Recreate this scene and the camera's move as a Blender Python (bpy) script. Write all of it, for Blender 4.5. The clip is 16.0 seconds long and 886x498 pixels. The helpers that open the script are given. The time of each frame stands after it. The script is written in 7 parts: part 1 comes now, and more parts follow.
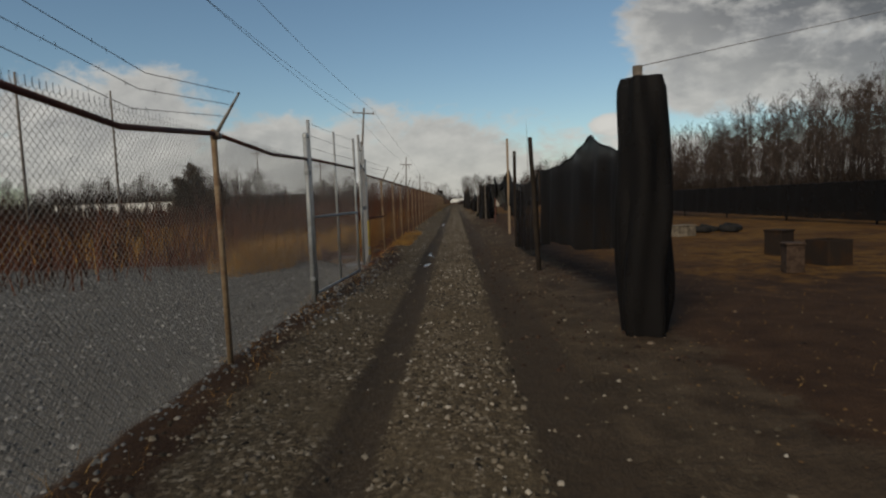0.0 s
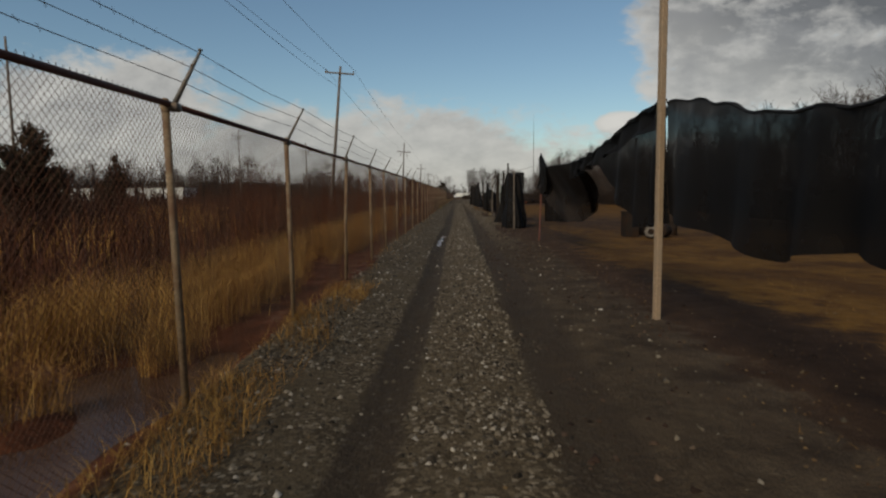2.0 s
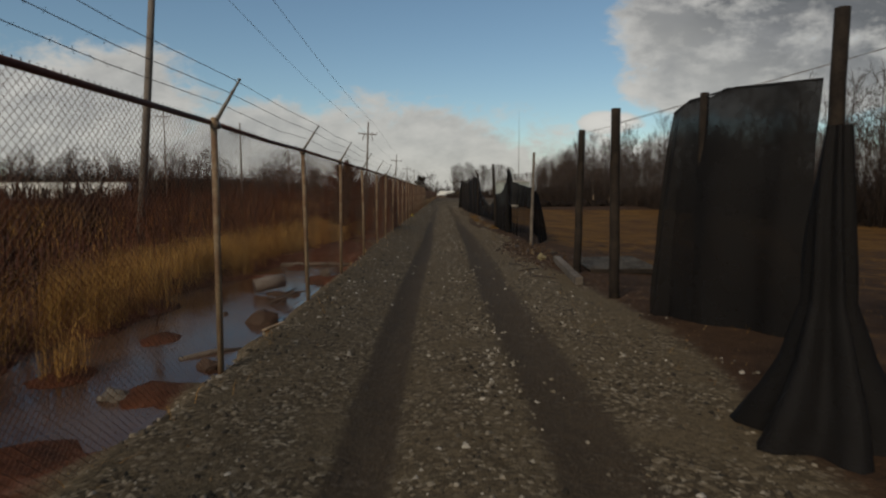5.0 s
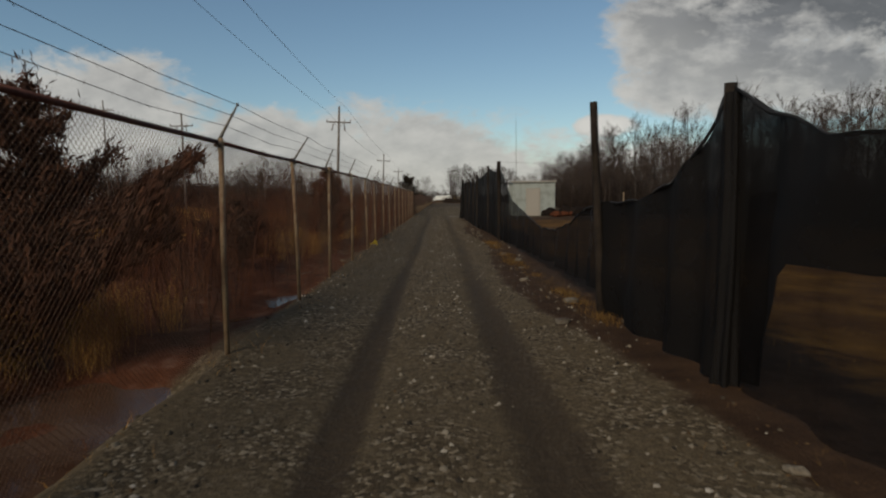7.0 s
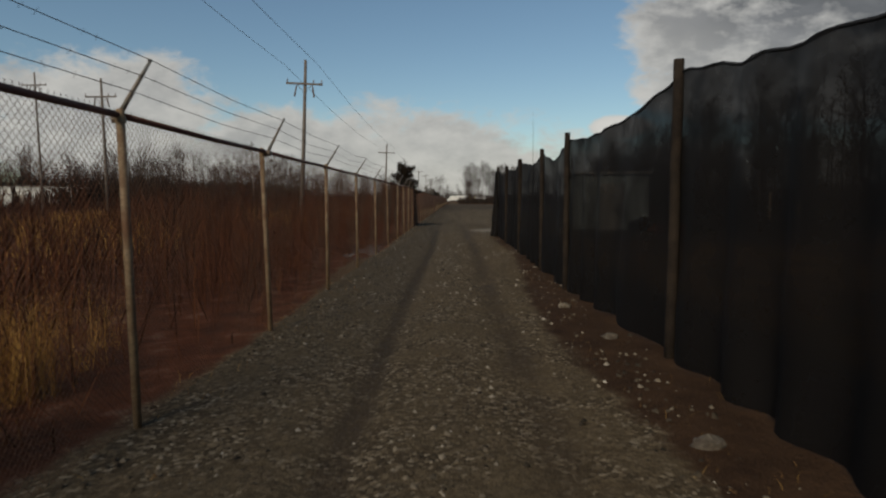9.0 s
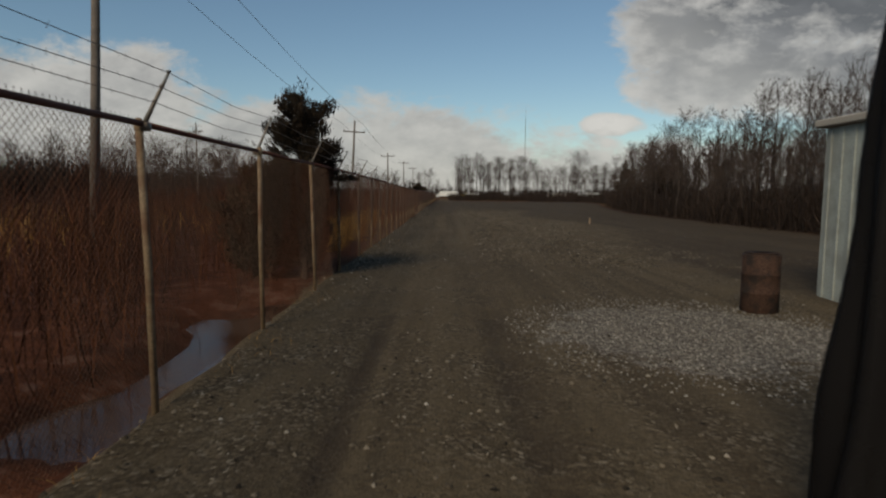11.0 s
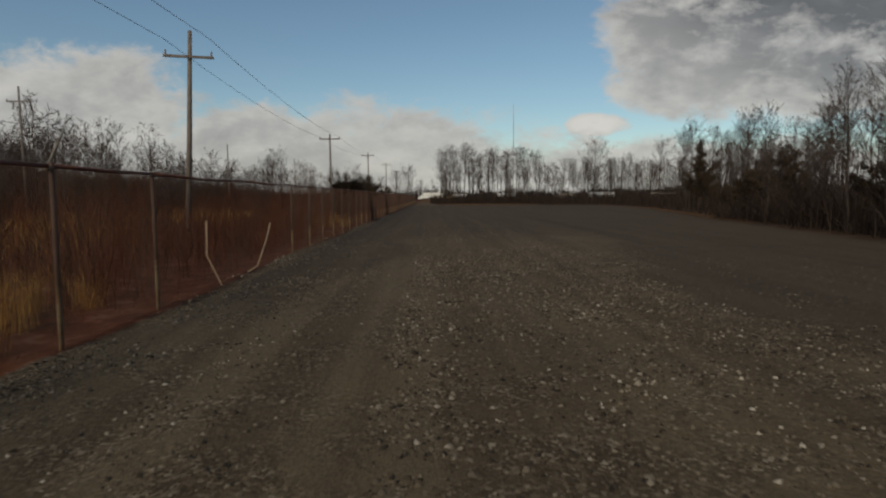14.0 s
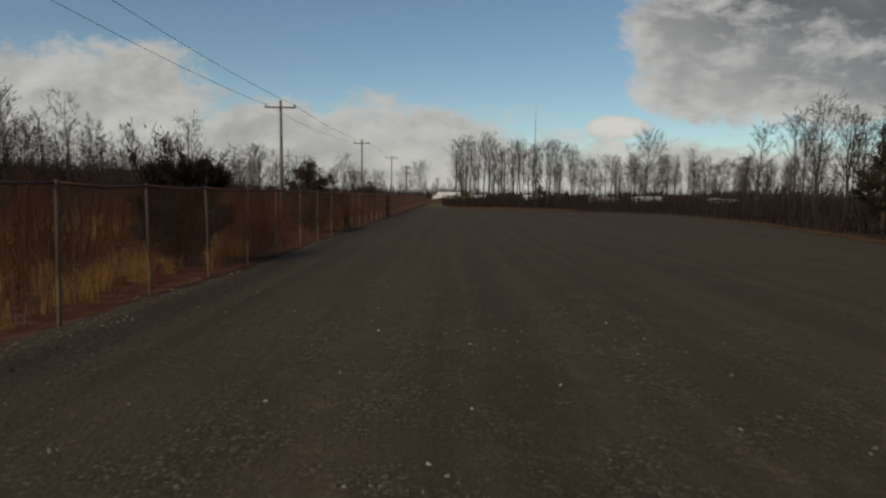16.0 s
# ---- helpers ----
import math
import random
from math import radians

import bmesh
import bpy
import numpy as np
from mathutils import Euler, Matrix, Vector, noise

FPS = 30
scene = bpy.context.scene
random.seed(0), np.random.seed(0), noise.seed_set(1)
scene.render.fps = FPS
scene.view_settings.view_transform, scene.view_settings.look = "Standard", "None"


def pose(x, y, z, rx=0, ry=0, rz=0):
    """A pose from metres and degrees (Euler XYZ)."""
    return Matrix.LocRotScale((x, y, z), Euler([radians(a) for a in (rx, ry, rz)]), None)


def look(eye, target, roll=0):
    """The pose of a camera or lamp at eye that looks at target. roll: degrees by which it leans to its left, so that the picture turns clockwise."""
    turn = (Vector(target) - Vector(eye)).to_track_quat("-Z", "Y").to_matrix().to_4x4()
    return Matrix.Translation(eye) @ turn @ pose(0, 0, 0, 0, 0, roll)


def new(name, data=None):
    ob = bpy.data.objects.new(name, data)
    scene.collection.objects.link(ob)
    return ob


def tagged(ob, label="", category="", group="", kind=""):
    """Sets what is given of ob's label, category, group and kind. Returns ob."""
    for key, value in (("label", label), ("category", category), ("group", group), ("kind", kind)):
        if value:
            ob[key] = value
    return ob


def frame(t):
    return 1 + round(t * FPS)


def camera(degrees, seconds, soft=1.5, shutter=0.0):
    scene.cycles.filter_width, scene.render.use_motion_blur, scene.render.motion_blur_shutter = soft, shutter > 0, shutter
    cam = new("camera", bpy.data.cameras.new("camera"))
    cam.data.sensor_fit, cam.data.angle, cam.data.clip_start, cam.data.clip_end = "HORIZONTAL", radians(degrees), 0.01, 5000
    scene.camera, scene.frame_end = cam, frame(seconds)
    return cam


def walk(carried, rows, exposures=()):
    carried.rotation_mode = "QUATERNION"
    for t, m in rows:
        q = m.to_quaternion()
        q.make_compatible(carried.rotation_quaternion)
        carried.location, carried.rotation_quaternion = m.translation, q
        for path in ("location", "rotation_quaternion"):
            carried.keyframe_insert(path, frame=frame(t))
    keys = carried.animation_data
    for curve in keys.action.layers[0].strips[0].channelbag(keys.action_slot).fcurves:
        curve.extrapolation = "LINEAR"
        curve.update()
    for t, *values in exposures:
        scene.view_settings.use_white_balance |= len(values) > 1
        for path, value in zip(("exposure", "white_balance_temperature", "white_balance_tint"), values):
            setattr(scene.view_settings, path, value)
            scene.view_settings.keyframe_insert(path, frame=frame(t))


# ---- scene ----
cam = camera(74.0, 16.0, soft=2.2, shutter=0.05)
PATH = [
    (0, (0.019, -2.735, 1.431), (-0.026, -0.742, 1.265), -2.2),
    (0.5, (0.031, 1.133, 1.428), (-0.011, 3.125, 1.254), -2.8),
    (1, (-0.018, 5.262, 1.47), (-0.066, 7.253, 1.295), -2.0),
    (1.5, (-0.046, 9.446, 1.474), (-0.098, 11.436, 1.28), -2.5),
    (2, (-0.135, 13.732, 1.47), (-0.188, 15.723, 1.284), -0.6),
    (2.5, (-0.131, 18.191, 1.476), (-0.154, 20.184, 1.306), -0.6),
    (3, (-0.193, 22.669, 1.519), (-0.215, 24.662, 1.354), 0.3),
    (5.5, (-0.192, 44.957, 1.521), (-0.181, 46.947, 1.324), -0.1),
    (6, (-0.172, 49.247, 1.446), (-0.161, 51.237, 1.253), 0.3),
    (6.5, (-0.092, 53.552, 1.482), (-0.085, 55.544, 1.305), -0.4),
    (7, (0.022, 57.938, 1.527), (0.036, 59.93, 1.349), -0.8),
    (7.5, (0.049, 62.489, 1.496), (0.043, 64.482, 1.328), -0.4),
    (8, (0.077, 67.048, 1.497), (0.048, 69.04, 1.322), -0.3),
    (8.5, (0.043, 71.854, 1.522), (0.009, 73.846, 1.347), -0.3),
    (11, (0.019, 98.309, 1.518), (0.021, 100.3, 1.326), 0.3),
    (11.5, (0.254, 103.965, 1.517), (0.304, 105.956, 1.337), 0.9),
    (12, (0.644, 109.824, 1.505), (0.732, 111.814, 1.324), 0.4),
    (12.5, (0.897, 115.645, 1.467), (0.991, 117.635, 1.292), 0.3),
    (13, (1.23, 121.514, 1.465), (1.296, 123.506, 1.292), 2.0),
    (13.5, (1.535, 127.333, 1.475), (1.59, 129.324, 1.296), 0.4),
    (14, (1.757, 132.999, 1.396), (1.8, 134.989, 1.21), -0.4),
    (14.5, (1.995, 138.637, 1.407), (2.005, 140.63, 1.231), -0.3),
    (15, (2.261, 144.374, 1.428), (2.258, 146.365, 1.234), -0.1),
    (15.5, (2.618, 150.261, 1.411), (2.623, 152.253, 1.238), 0.1),
    (16, (3.04, 156.304, 1.576), (3.025, 158.295, 1.387), 1.0),
]
walk(cam, [(t, look(eye, target, roll)) for t, eye, target, roll in PATH], exposures=[(0, 0.0, 6650, 9), (16, 0.0, 6650, 9)])


# ---- world and sun ----
SUN_EL, SUN_AZ = 34.0, 208.0   # degrees; azimuth clockwise from +y


def mnode(nt, op, a, b=None, c=None, clamp=False):
    n = nt.nodes.new("ShaderNodeMath")
    n.operation, n.use_clamp = op, clamp
    for i, v in enumerate((a, b, c)):
        if v is None:
            continue
        if isinstance(v, (int, float)):
            n.inputs[i].default_value = v
        else:
            nt.links.new(v, n.inputs[i])
    return n.outputs[0]


def ramp(nt, fac, stops, interp="LINEAR"):
    n = nt.nodes.new("ShaderNodeValToRGB")
    n.color_ramp.interpolation = interp
    el = n.color_ramp.elements
    while len(el) < len(stops):
        el.new(0.5)
    for e, (p, c) in zip(el, stops):
        e.position = p
        e.color = (c, c, c, 1) if isinstance(c, (int, float)) else (*c, 1)
    nt.links.new(fac, n.inputs[0])
    return n.outputs[0]


def mixc(nt, fac, a, b, mode="MIX"):
    n = nt.nodes.new("ShaderNodeMix")
    n.data_type, n.blend_type = "RGBA", mode
    for sock, v in ((n.inputs[0], fac), (n.inputs[6], a), (n.inputs[7], b)):
        if isinstance(v, (int, float)):
            sock.default_value = v
        elif isinstance(v, tuple):
            sock.default_value = (*v, 1)
        else:
            nt.links.new(v, sock)
    return n.outputs[2]


def tex_noise(nt, vec, scale, detail=4, rough=0.55, dist=0.0):
    n = nt.nodes.new("ShaderNodeTexNoise")
    n.inputs["Scale"].default_value = scale
    n.inputs["Detail"].default_value = detail
    n.inputs["Roughness"].default_value = rough
    n.inputs["Distortion"].default_value = dist
    if vec is not None:
        nt.links.new(vec, n.inputs["Vector"])
    return n.outputs[0]


def make_world():
    w = bpy.data.worlds.new("sky")
    w.use_nodes = True
    scene.world = w
    nt = w.node_tree
    nt.nodes.clear()
    out = nt.nodes.new("ShaderNodeOutputWorld")
    bg = nt.nodes.new("ShaderNodeBackground")
    sky = nt.nodes.new("ShaderNodeTexSky")
    sky.sky_type, sky.sun_disc = "NISHITA", False
    sky.sun_elevation, sky.sun_rotation = radians(SUN_EL), radians(SUN_AZ)
    sky.air_density, sky.dust_density, sky.ozone_density = 1.0, 0.4, 1.2
    tc = nt.nodes.new("ShaderNodeTexCoord")
    sep = nt.nodes.new("ShaderNodeSeparateXYZ")
    nt.links.new(tc.outputs["Generated"], sep.inputs[0])
    x, y, z = sep.outputs
    ay = mnode(nt, "ADD", mnode(nt, "ABSOLUTE", y), 0.08)
    u = mnode(nt, "MULTIPLY", mnode(nt, "DIVIDE", x, ay), 1.08)
    v = mnode(nt, "MULTIPLY", mnode(nt, "DIVIDE", z, ay), 1.08)
    comb = nt.nodes.new("ShaderNodeCombineXYZ")
    nt.links.new(u, comb.inputs[0])
    nt.links.new(mnode(nt, "MULTIPLY", v, 1.7), comb.inputs[1])
    fine = tex_noise(nt, comb.outputs[0], 9.0, 9, 0.6, 0.25)
    wisp = tex_noise(nt, comb.outputs[0], 55.0, 4, 0.6)
    broad = tex_noise(nt, comb.outputs[0], 3.2, 3, 0.5)
    lift = nt.nodes.new("ShaderNodeVectorMath")
    lift.operation = "ADD"
    lift.inputs[1].default_value = (-0.018, 0.03, 0.0)
    nt.links.new(comb.outputs[0], lift.inputs[0])
    billow = tex_noise(nt, comb.outputs[0], 11.0, 5, 0.55, 0.15)
    billow_up = tex_noise(nt, lift.outputs[0], 11.0, 5, 0.55, 0.15)

    def blob(u0, v0, ru, rv, lift=1.0):
        a = mnode(nt, "POWER", mnode(nt, "ABSOLUTE", mnode(nt, "DIVIDE", mnode(nt, "SUBTRACT", u, u0), ru)), 2.0)
        b = mnode(nt, "POWER", mnode(nt, "ABSOLUTE", mnode(nt, "DIVIDE", mnode(nt, "SUBTRACT", v, v0), rv)), 2.0)
        return mnode(nt, "SUBTRACT", lift, mnode(nt, "ADD", a, b))

    field = None
    # low bank along the horizon, a heap on its left, the long grey cloud on the right and two small puffs
    for args in ((-0.12, 0.02, 0.42, 0.145), (-0.60, 0.12, 0.26, 0.135), (-0.30, 0.06, 0.22, 0.10), (0.62, 0.33, 0.33, 0.155),
                 (0.40, 0.25, 0.15, 0.085), (0.47, 0.185, 0.20, 0.07), (0.62, 0.20, 0.25, 0.09), (0.285, 0.114, 0.058, 0.020, 1.1),
                 (0.42, 0.0, 0.6, 0.10), (0.9, 0.30, 0.35, 0.25), (-1.6, 0.1, 0.8, 0.3), (2.2, 0.5, 1.0, 0.4)):
        b = blob(*args)
        field = b if field is None else mnode(nt, "MAXIMUM", field, b)
    field = mnode(nt, "ADD", field, mnode(nt, "MULTIPLY", mnode(nt, "SUBTRACT", fine, 0.5), 2.1))
    field = mnode(nt, "ADD", field, mnode(nt, "MULTIPLY", mnode(nt, "SUBTRACT", wisp, 0.5), 0.34))
    mask = nt.nodes.new("ShaderNodeMapRange")
    mask.interpolation_type = "SMOOTHSTEP"
    nt.links.new(field, mask.inputs[0])
    mask.inputs[1].default_value, mask.inputs[2].default_value = -0.04, 0.5
    mask.inputs[4].default_value = 0.93
    # thick parts of the long cloud are grey beneath, thin rims are white
    thick = nt.nodes.new("ShaderNodeMapRange")
    nt.links.new(mnode(nt, "ADD", field, mnode(nt, "MULTIPLY", v, 1.6)), thick.inputs[0])
    thick.inputs[1].default_value, thick.inputs[2].default_value = 0.6, 1.25
    high = nt.nodes.new("ShaderNodeMapRange")
    nt.links.new(mnode(nt, "ADD", v, mnode(nt, "MULTIPLY", u, 0.35)), high.inputs[0])
    high.inputs[1].default_value, high.inputs[2].default_value = 0.27, 0.47
    shade = mixc(nt, mnode(nt, "MULTIPLY", mnode(nt, "MULTIPLY", thick.outputs[0], high.outputs[0]), mnode(nt, "ADD", 0.66, mnode(nt, "MULTIPLY", broad, 0.7)), clamp=True),
                 (CLOUD, CLOUD * 0.985, CLOUD * 0.945), (CLOUD * 0.22, CLOUD * 0.22, CLOUD * 0.225))
    soft = tex_noise(nt, comb.outputs[0], 5.5, 6, 0.55, 0.6)
    fair = mnode(nt, "SUBTRACT", 1.0, mnode(nt, "MULTIPLY", blob(0.285, 0.118, 0.12, 0.06), 1.0, clamp=True))
    shade = mixc(nt, mnode(nt, "MULTIPLY", ramp(nt, soft, [(0.44, 0.0), (0.66, 0.6)]), fair), shade, (CLOUD * 0.56, CLOUD * 0.56, CLOUD * 0.565))
    shade = mixc(nt, mnode(nt, "MULTIPLY", fine, 0.14), shade, (CLOUD * 0.62, CLOUD * 0.61, CLOUD * 0.6))
    shade = mixc(nt, mnode(nt, "SUBTRACT", 1.0, fair), shade, (CLOUD * 1.3, CLOUD * 1.26, CLOUD * 1.2))
    clear = mixc(nt, 1.0, sky.outputs[0], (0.985, 1.09, 1.075), "MULTIPLY")
    rim = nt.nodes.new("ShaderNodeMapRange")
    nt.links.new(field, rim.inputs[0])
    rim.inputs[1].default_value, rim.inputs[2].default_value = 0.75, 0.25
    rim.inputs[4].default_value = 0.6
    shade = mixc(nt, rim.outputs[0], shade, (CLOUD * 1.02, CLOUD * 1.0, CLOUD * 0.955))
    relief = mnode(nt, "MULTIPLY", mnode(nt, "SUBTRACT", billow, billow_up), 4.0)
    shade = mixc(nt, mnode(nt, "MULTIPLY", relief, 0.55, clamp=True), shade, (CLOUD * 1.22, CLOUD * 1.19, CLOUD * 1.13))
    shade = mixc(nt, mnode(nt, "MULTIPLY", relief, -0.32, clamp=True), shade, (CLOUD * 0.40, CLOUD * 0.40, CLOUD * 0.41))
    col = mixc(nt, mask.outputs[0], clear, shade)
    nt.links.new(col, bg.inputs[0])
    bg.inputs[1].default_value = SKY
    nt.links.new(bg.outputs[0], out.inputs[0])


SKY, CLOUD = 0.075, 6.6
make_world()
sun = new("sun", bpy.data.lights.new("sun", "SUN"))
sun.data.energy, sun.data.angle, sun.data.color = 2.5, radians(24.0), (1.0, 0.87, 0.68)
_az, _el = radians(SUN_AZ), radians(SUN_EL)
_to = Vector((math.sin(_az) * math.cos(_el), math.cos(_az) * math.cos(_el), math.sin(_el)))
sun.matrix_world = look(_to * 100, (0, 0, 0))
tagged(sun, "pale winter sun through thin cloud", "sun")


# ---- materials ----
def material(name, colour, rough=0.8, metal=0.0, var=0.25, scale=6.0, fine=60.0, bump=0.3, tint=None, space="Object", spec=0.3, stain=None):
    """A weathered surface: two scales of noise over a base colour, bump from the fine one; tint is the worn colour."""
    m = bpy.data.materials.new(name)
    m.use_nodes = True
    nt = m.node_tree
    b = nt.nodes["Principled BSDF"]
    tc = nt.nodes.new("ShaderNodeTexCoord")
    vec = tc.outputs[space]
    big = tex_noise(nt, vec, scale, 4, 0.6)
    small = tex_noise(nt, vec, fine, 3, 0.6)
    lo = tuple(c * (1 - var) for c in colour)
    hi = tuple(min(1, c * (1 + var)) for c in colour)
    c = ramp(nt, small, [(0.3, lo), (0.7, hi)])
    if tint:
        c = mixc(nt, ramp(nt, big, [(0.45, 0.0), (0.62, 1.0)]), c, tint)
    else:
        c = mixc(nt, ramp(nt, big, [(0.35, 0.0), (0.7, 0.7)]), c, tuple(x * 0.6 for x in colour))
    nt.links.new(c, b.inputs["Base Color"])
    nt.links.new(mnode(nt, "ADD", rough - 0.1, mnode(nt, "MULTIPLY", big, 0.2)), b.inputs["Roughness"])
    b.inputs["Metallic"].default_value = metal
    b.inputs["Specular IOR Level"].default_value = spec
    if bump:
        bp = nt.nodes.new("ShaderNodeBump")
        bp.inputs["Strength"].default_value = bump
        bp.inputs["Distance"].default_value = 0.01
        nt.links.new(small, bp.inputs["Height"])
        nt.links.new(bp.outputs[0], b.inputs["Normal"])
    return m


def island_material(name, stops, rough=0.9, trans=0.0, spec=0.2):
    """Small loose pieces in one mesh, each with a shade of its own."""
    m = bpy.data.materials.new(name)
    m.use_nodes = True
    nt = m.node_tree
    b = nt.nodes["Principled BSDF"]
    geo = nt.nodes.new("ShaderNodeNewGeometry")
    tc = nt.nodes.new("ShaderNodeTexCoord")
    c = ramp(nt, geo.outputs["Random Per Island"], stops)
    n = tex_noise(nt, tc.outputs["Object"], 0.35, 3, 0.6)
    c = mixc(nt, ramp(nt, n, [(0.3, 0.0), (0.75, 0.45)]), c, tuple(0.45 * x for x in stops[0][1]))
    nt.links.new(c, b.inputs["Base Color"])
    b.inputs["Roughness"].default_value = rough
    b.inputs["Specular IOR Level"].default_value = spec
    return m


GALV = material("galvanised_steel", (0.33, 0.335, 0.33), 0.55, 0.45, 0.15, 3, 40, 0.1, (0.24, 0.235, 0.22), spec=0.5)
MESH_GALV = material("galvanised_wire", (0.21, 0.20, 0.19), 0.6, 0.3, 0.15, 2, 30, 0.0, (0.20, 0.19, 0.175))
MESH_RUST = material("rusty_wire", (0.092, 0.054, 0.034), 0.75, 0.1, 0.3, 0.9, 25, 0.0, (0.095, 0.036, 0.017))
POST_TAN = material("weathered_post_paint", (0.235, 0.165, 0.098), 0.7, 0.1, 0.25, 2.5, 50, 0.2, (0.14, 0.072, 0.038))
RAIL_RUST = material("rusty_rail", (0.105, 0.042, 0.031), 0.8, 0.1, 0.3, 3, 60, 0.3, (0.15, 0.058, 0.036))
ARM = material("grey_steel_arm", (0.20, 0.19, 0.17), 0.6, 0.4, 0.2, 5, 60, 0.1, (0.14, 0.10, 0.07))
BARB = material("barbed_wire_steel", (0.16, 0.15, 0.14), 0.65, 0.4, 0.2, 5, 60, 0.0, (0.14, 0.09, 0.06))
YELLOW = material("yellow_sleeve", (0.50, 0.36, 0.06), 0.5, 0.0, 0.15, 4, 60, 0.1)
WOOD_GREY = material("grey_weathered_timber", (0.125, 0.10, 0.078), 0.85, 0.0, 0.3, 3, 45, 0.5, (0.075, 0.060, 0.046))
WOOD_DARK = material("dark_creosoted_timber", (0.016, 0.012, 0.0095), 0.9, 0.0, 0.4, 3, 45, 0.5, (0.030, 0.022, 0.016), spec=0.12)
WOOD_TAN = material("pale_bare_timber", (0.27, 0.19, 0.12), 0.8, 0.0, 0.25, 3, 45, 0.4, (0.24, 0.18, 0.12))
WOOD_POLE = material("utility_pole_timber", (0.15, 0.125, 0.105), 0.9, 0.0, 0.25, 1.5, 30, 0.4, (0.10, 0.085, 0.072))
BARK = material("grey_bark", (0.034, 0.025, 0.020), 0.95, 0.0, 0.3, 2.0, 18, 0.5, (0.058, 0.044, 0.035))
TWIG = material("bare_twigs", (0.046, 0.031, 0.024), 0.95, 0.0, 0.3, 0.4, 12, 0.0, (0.066, 0.047, 0.037))
CEDAR_BARK = material("cedar_bark", (0.062, 0.038, 0.027), 0.95, 0.0, 0.3, 4, 25, 0.4)
CONCRETE = material("grey_concrete", (0.11, 0.092, 0.07), 0.9, 0.0, 0.3, 6, 40, 0.5, (0.055, 0.043, 0.032))
STONE = material("pale_rock", (0.165, 0.135, 0.098), 0.9, 0.0, 0.35, 5, 35, 0.6, (0.075, 0.058, 0.042))
MUDSTONE = material("muddy_brown_stone", (0.052, 0.032, 0.021), 0.95, 0.0, 0.35, 8, 40, 0.6, (0.028, 0.016, 0.010))
TYRE = material("black_rubber", (0.018, 0.017, 0.016), 0.85, 0.0, 0.3, 5, 40, 0.2, spec=0.12)
DUST = material("dusty_pale_paint", (0.30, 0.27, 0.23), 0.8, 0.0, 0.15, 4, 40, 0.1, (0.30, 0.27, 0.23))
DUST_DULL = material("dull_grey_rim", (0.17, 0.15, 0.125), 0.85, 0.0, 0.2, 8, 40, 0.2, (0.09, 0.075, 0.06))
DARKBOX = material("dark_rusted_sheet", (0.020, 0.0145, 0.0115), 0.85, 0.0, 0.3, 3, 40, 0.1, (0.030, 0.017, 0.010), spec=0.1)
WHITE = material("white_paint", (0.72, 0.72, 0.69), 0.55, 0.0, 0.06, 2, 30, 0.05, (0.60, 0.59, 0.55))
SHEET = material("grey_brown_corrugated_sheet", (0.070, 0.060, 0.049), 0.9, 0.0, 0.3, 3.5, 30, 0.15, (0.04, 0.033, 0.026), spec=0.12)
MOUND = material("dark_heaped_soil", (0.011, 0.008, 0.007), 0.95, 0.0, 0.3, 3, 20, 0.6, (0.018, 0.013, 0.010), spec=0.05)
RED_SOIL = material("red_brown_heaped_soil", (0.085, 0.028, 0.014), 0.95, 0.0, 0.3, 3, 20, 0.6, (0.05, 0.02, 0.011), spec=0.05)
SHED_PAINT = material("pale_green_white_siding", (0.27, 0.29, 0.265), 0.7, 0.0, 0.12, 2, 30, 0.1, (0.21, 0.22, 0.20))
GLASS = material("dark_window", (0.03, 0.035, 0.04), 0.2, 0.0, 0.1, 2, 10, 0.0, spec=0.6)
PORCELAIN = material("brown_porcelain", (0.12, 0.08, 0.06), 0.35, 0.0, 0.1, 5, 30, 0.0, spec=0.5)
CABLE = material("aluminium_cable", (0.12, 0.12, 0.12), 0.6, 0.3, 0.1, 2, 10, 0.0)
ORANGE = material("rusty_brown_drum", (0.050, 0.027, 0.018), 0.85, 0.0, 0.4, 4, 40, 0.1, (0.022, 0.016, 0.013), spec=0.15)
TARP = material("yellow_plastic_scrap", (0.50, 0.36, 0.03), 0.5, 0.0, 0.2, 5, 40, 0.2)

STONES = island_material("loose_gravel", [(0.0, (0.020, 0.0155, 0.011)), (0.4, (0.075, 0.058, 0.038)), (0.78, (0.20, 0.163, 0.116)), (0.96, (0.32, 0.275, 0.215)), (1.0, (0.48, 0.43, 0.36))])
PALE_STONES = island_material("pale_loose_gravel", [(0.0, (0.018, 0.014, 0.010)), (0.35, (0.085, 0.067, 0.046)), (0.72, (0.22, 0.182, 0.133)), (1.0, (0.48, 0.42, 0.335))])
YARD_STONES = island_material("dusty_yard_gravel", [(0.0, (0.018, 0.014, 0.010)), (0.4, (0.066, 0.051, 0.034)), (0.75, (0.145, 0.117, 0.083)), (0.96, (0.235, 0.20, 0.15)), (1.0, (0.42, 0.37, 0.30))])
BEIGE_STONES = island_material("beige_crushed_stone", [(0.0, (0.07, 0.06, 0.048)), (0.5, (0.17, 0.15, 0.125)), (1.0, (0.34, 0.305, 0.255))])
LIMESTONE = island_material("pale_crushed_stone", [(0.0, (0.055, 0.055, 0.054)), (0.5, (0.125, 0.123, 0.118)), (0.9, (0.21, 0.205, 0.195)), (1.0, (0.36, 0.35, 0.33))])
STRAW = island_material("dry_grass_blades", [(0.0, (0.17, 0.078, 0.020)), (0.5, (0.33, 0.17, 0.042)), (1.0, (0.52, 0.31, 0.09))])
